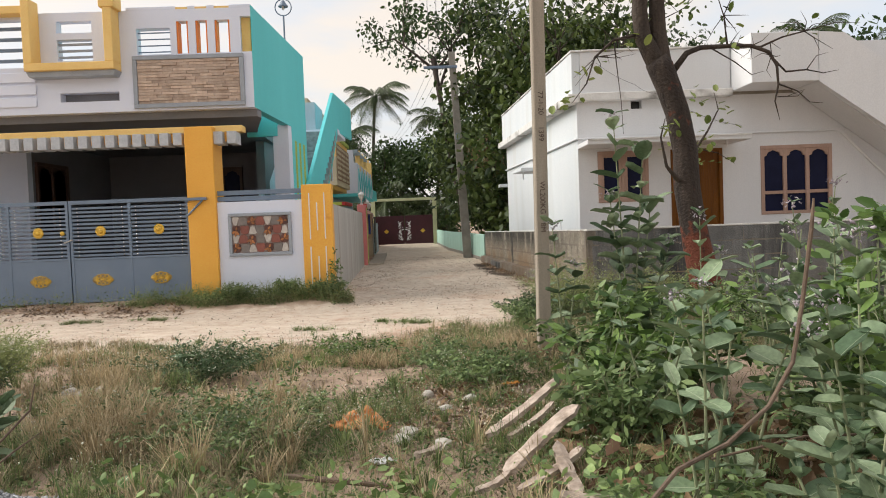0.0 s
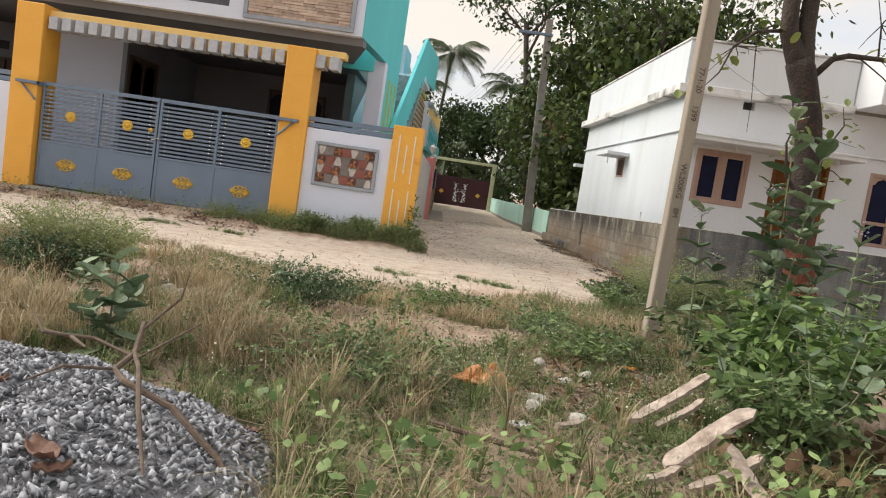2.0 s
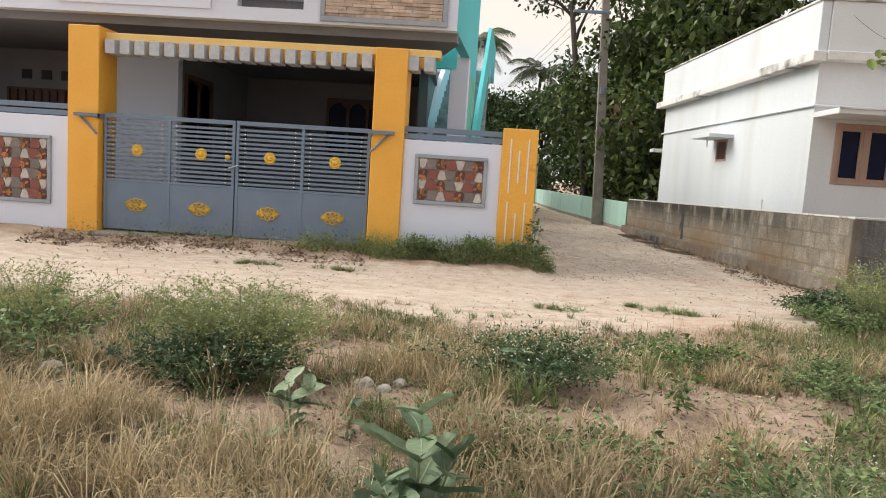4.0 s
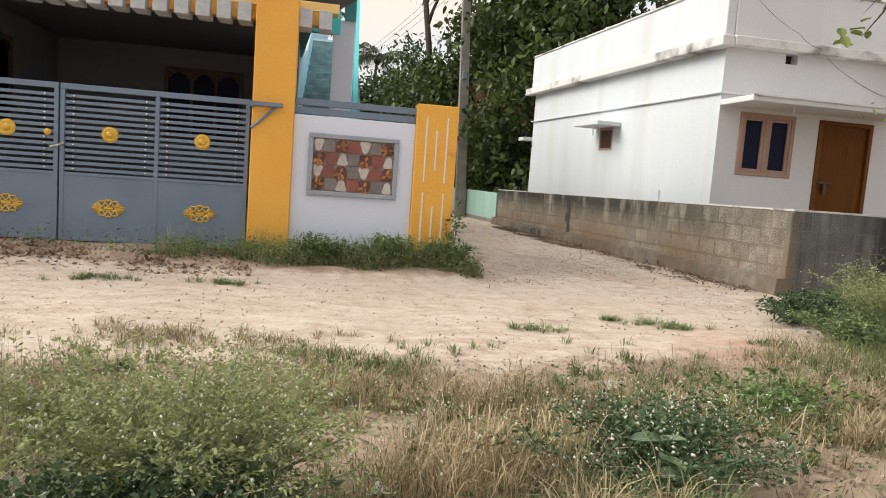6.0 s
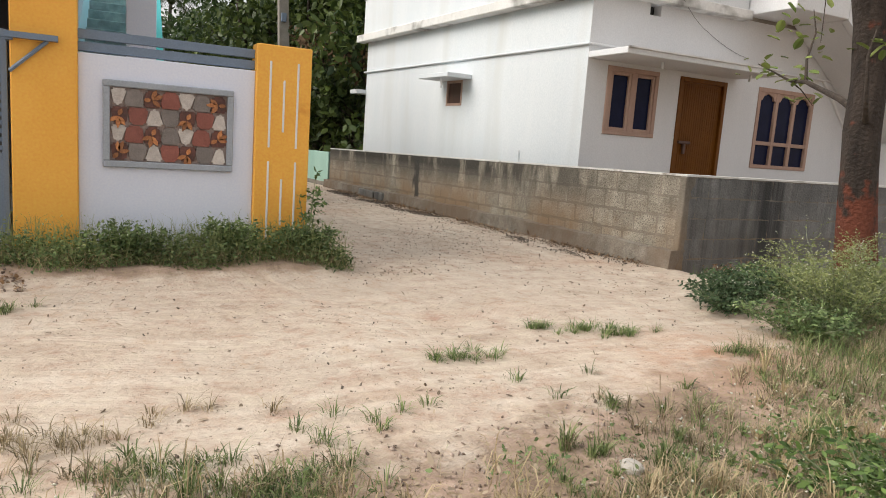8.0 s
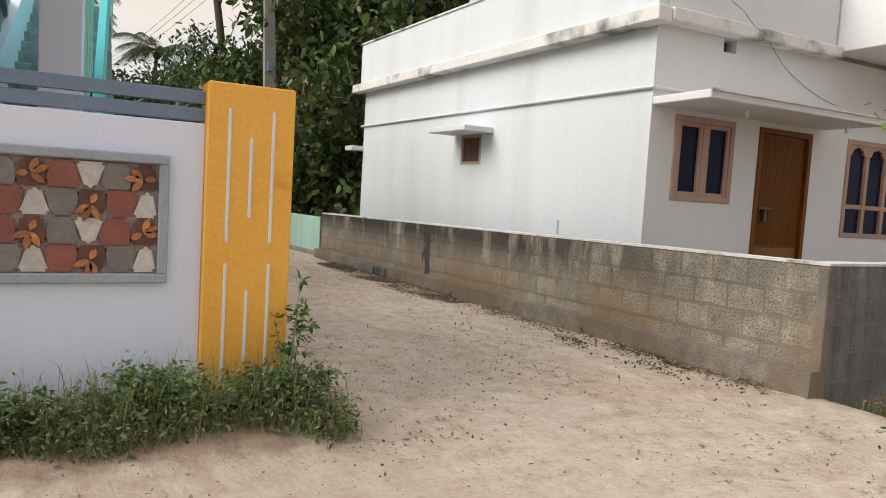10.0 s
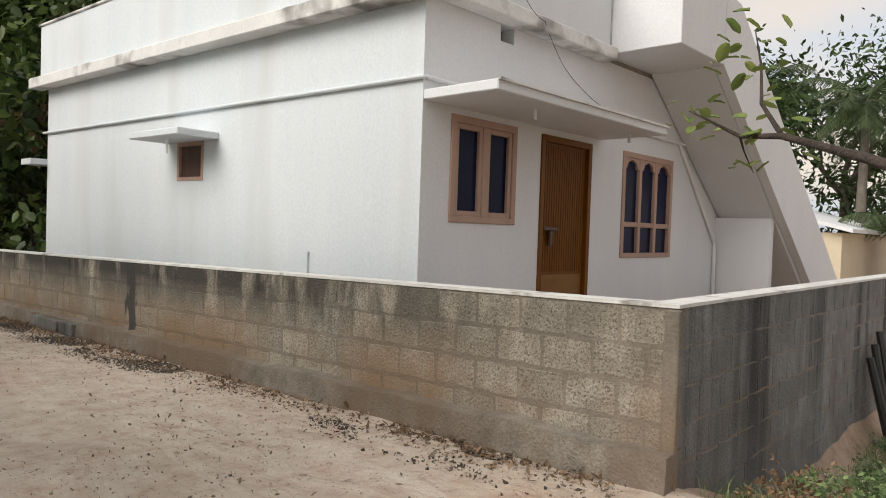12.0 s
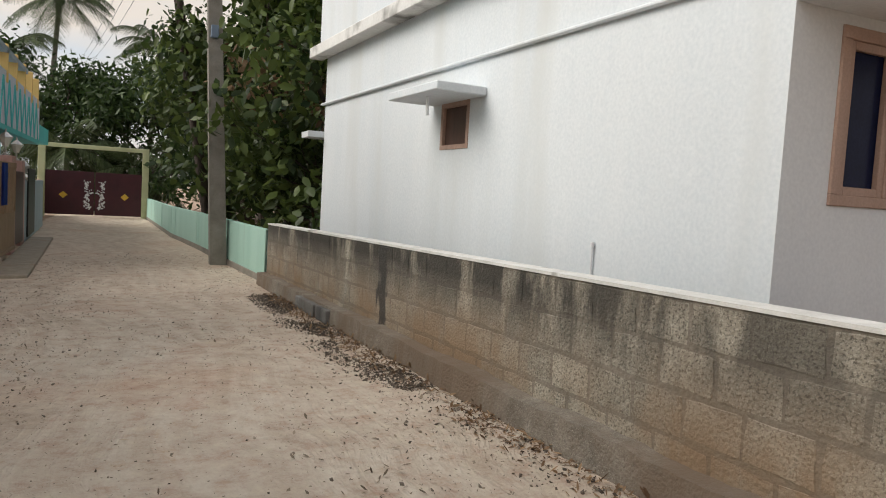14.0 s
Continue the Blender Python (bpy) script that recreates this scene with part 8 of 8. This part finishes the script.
def limb(pts_, radii, name="limb", mat=BARK, sides=8):
    ob = part(name, rod(pts_, radii, sides), mat, rt, smooth=True)
    return ob


limb([(5.24, 11.45, -0.9), (5.16, 11.45, -0.3), (5.10, 11.45, 0.1), (5.02, 11.45, 0.5), (4.93, 11.45, 0.95), (4.86, 11.45, 1.40), (4.80, 11.45, 1.84), (4.79, 11.45, 2.4), (4.68, 11.45, 3.0), (4.55, 11.45, 3.4), (4.43, 11.45, 3.72), (4.36, 11.45, 3.84)], [0.38, 0.31, 0.26, 0.23, 0.215, 0.20, 0.20, 0.19, 0.185, 0.19, 0.20, 0.18], "trunk", PAINTED_BARK, 16)
limb([(4.45, 11.44, 3.62), (4.28, 11.44, 3.95), (4.16, 11.44, 4.2), (4.12, 11.45, 4.6), (4.18, 11.45, 5.3), (4.0, 11.45, 6.3), (4.05, 11.45, 7.2)], [0.17, 0.15, 0.135, 0.125, 0.11, 0.085, 0.05])
limb([(4.50, 11.48, 3.6), (4.46, 11.5, 3.95), (4.42, 11.5, 4.3), (4.41, 11.5, 4.8), (4.6, 11.5, 5.6), (4.7, 11.5, 6.8)], [0.165, 0.145, 0.135, 0.125, 0.10, 0.06])
limb([(4.60, 11.46, 3.62), (4.85, 11.45, 3.93), (5.07, 11.45, 4.01), (5.52, 11.45, 4.02), (5.88, 11.45, 4.01), (6.15, 11.45, 3.91), (6.28, 11.45, 3.7), (6.30, 11.45, 3.39), (6.24, 11.45, 3.13), (6.31, 11.45, 2.84)], [0.055, 0.046, 0.04, 0.035, 0.033, 0.03, 0.024, 0.018, 0.012, 0.004])
limb([(6.22, 11.45, 3.8), (6.45, 11.5, 3.60), (6.78, 11.5, 3.62), (7.05, 11.5, 3.56), (7.3, 11.5, 3.6)], [0.02, 0.016, 0.012, 0.008, 0.003])
limb([(6.0, 11.45, 3.98), (6.35, 11.4, 4.12), (6.7, 11.4, 4.2), (7.2, 11.4, 4.32), (7.6, 11.4, 4.3)], [0.018, 0.014, 0.011, 0.007, 0.003])
limb([(6.30, 11.45, 3.4), (6.6, 11.45, 3.28), (6.8, 11.45, 3.1), (7.0, 11.45, 3.08)], [0.014, 0.010, 0.007, 0.003])
limb([(5.2, 11.45, 4.02), (5.6, 11.4, 3.75), (5.85, 11.4, 3.55), (6.05, 11.4, 3.6)], [0.014, 0.010, 0.007, 0.003])
limb([(5.5, 11.45, 4.02), (5.45, 11.45, 4.5), (5.3, 11.45, 5.0)], [0.016, 0.010, 0.004])
limb([(4.15, 11.44, 4.25), (3.69, 11.40, 4.16), (3.37, 11.35, 3.89), (3.23, 11.35, 3.49), (2.99, 11.35, 3.19)], [0.03, 0.024, 0.017, 0.011, 0.004])
limb([(3.69, 11.40, 4.16), (3.72, 11.40, 3.8), (3.78, 11.40, 3.2), (3.8, 11.40, 2.7)], [0.011, 0.009, 0.006, 0.003])
limb([(4.80, 11.45, 2.0), (5.1, 12.0, 2.25), (5.45, 12.75, 2.52), (5.72, 13.2, 2.58), (5.5, 13.6, 2.82)], [0.05, 0.04, 0.03, 0.02, 0.006], "low_branch")
limb([(5.45, 12.75, 2.52), (5.8, 13.05, 2.88), (6.05, 13.15, 3.28), (6.0, 13.2, 3.6)], [0.024, 0.018, 0.012, 0.005], "low_branch")
limb([(5.72, 13.2, 2.58), (6.1, 13.3, 2.5), (6.4, 13.3, 2.3)], [0.014, 0.009, 0.004], "low_branch")
limb([(4.79, 11.45, 1.95), (4.6, 11.3, 1.95), (4.40, 11.2, 2.15), (4.32, 11.2, 2.6), (4.4, 11.2, 2.9)], [0.05, 0.04, 0.026, 0.016, 0.006], "low_branch")
rb_ = random.Random(77)
for k in range(48):
    s = rb_.choice(((5.52, 11.45, 4.02), (5.88, 11.45, 4.01), (6.2, 11.45, 3.85), (6.78, 11.5, 3.62), (6.7, 11.4, 4.2), (6.28, 11.45, 3.2), (4.18, 11.45, 5.3), (4.41, 11.5, 4.8), (3.69, 11.4, 4.16), (3.4, 11.35, 3.9), (5.45, 11.45, 4.5)))
    d = Vector((rb_.uniform(-0.5, 1), rb_.uniform(-0.5, 0.5), rb_.uniform(-0.6, 0.6))).normalized()
    q = Vector(s)
    p2 = q + d * rb_.uniform(0.12, 0.35)
    p3 = p2 + (d + Vector((rb_.gauss(0, 0.5), rb_.gauss(0, 0.4), rb_.gauss(0, 0.5)))).normalized() * rb_.uniform(0.12, 0.3)
    limb([q, p2, p3], [0.009, 0.006, 0.002], "twig", BARK, 5)
rt_leaf = leafy("fig_leaf", (0.09, 0.14, 0.03), (0.27, 0.32, 0.09), 0.5, island=False)
fig = big_leaf(0.17, 0.11)
fig.materials.clear()
fig.materials.append(rt_leaf)
fig.materials.append(rt_leaf)
for c, n, sp in (((5.5, 13.5, 2.75), 12, 0.18), ((5.7, 13.2, 2.58), 9, 0.2), ((5.95, 13.12, 3.2), 14, 0.26), ((6.0, 13.2, 3.6), 9, 0.2), ((5.45, 12.8, 2.5), 5, 0.14), ((6.3, 13.3, 2.4), 5, 0.14), ((4.35, 11.2, 2.75), 9, 0.16), ((4.0, 11.42, 4.2), 12, 0.18), ((3.3, 11.35, 3.6), 6, 0.2), ((3.0, 11.35, 3.2), 7, 0.12), ((5.6, 11.4, 4.15), 4, 0.3), ((6.6, 11.45, 4.2), 3, 0.3), ((4.2, 11.45, 5.2), 10, 0.35), ((4.6, 11.5, 5.8), 14, 0.5), ((5.3, 11.45, 5.0), 8, 0.3)):
    for k in range(n):
        ob = new("leaf", fig)
        ob.parent = rt
        p = Vector(c) + Vector((rb_.gauss(0, sp), rb_.gauss(0, sp), rb_.gauss(0, sp * 0.7))) - base_of(rt)
        g = rb_.uniform(0.6, 1.1)
        ob.matrix_local = Matrix.Translation(p) @ Matrix.Rotation(rb_.uniform(0, 6.28), 4, "Z") @ Matrix.Rotation(rb_.uniform(-0.9, 0.5), 4, "X") @ Matrix.Rotation(rb_.uniform(-0.5, 0.5), 4, "Y") @ Matrix.Diagonal((g, g, g, 1))
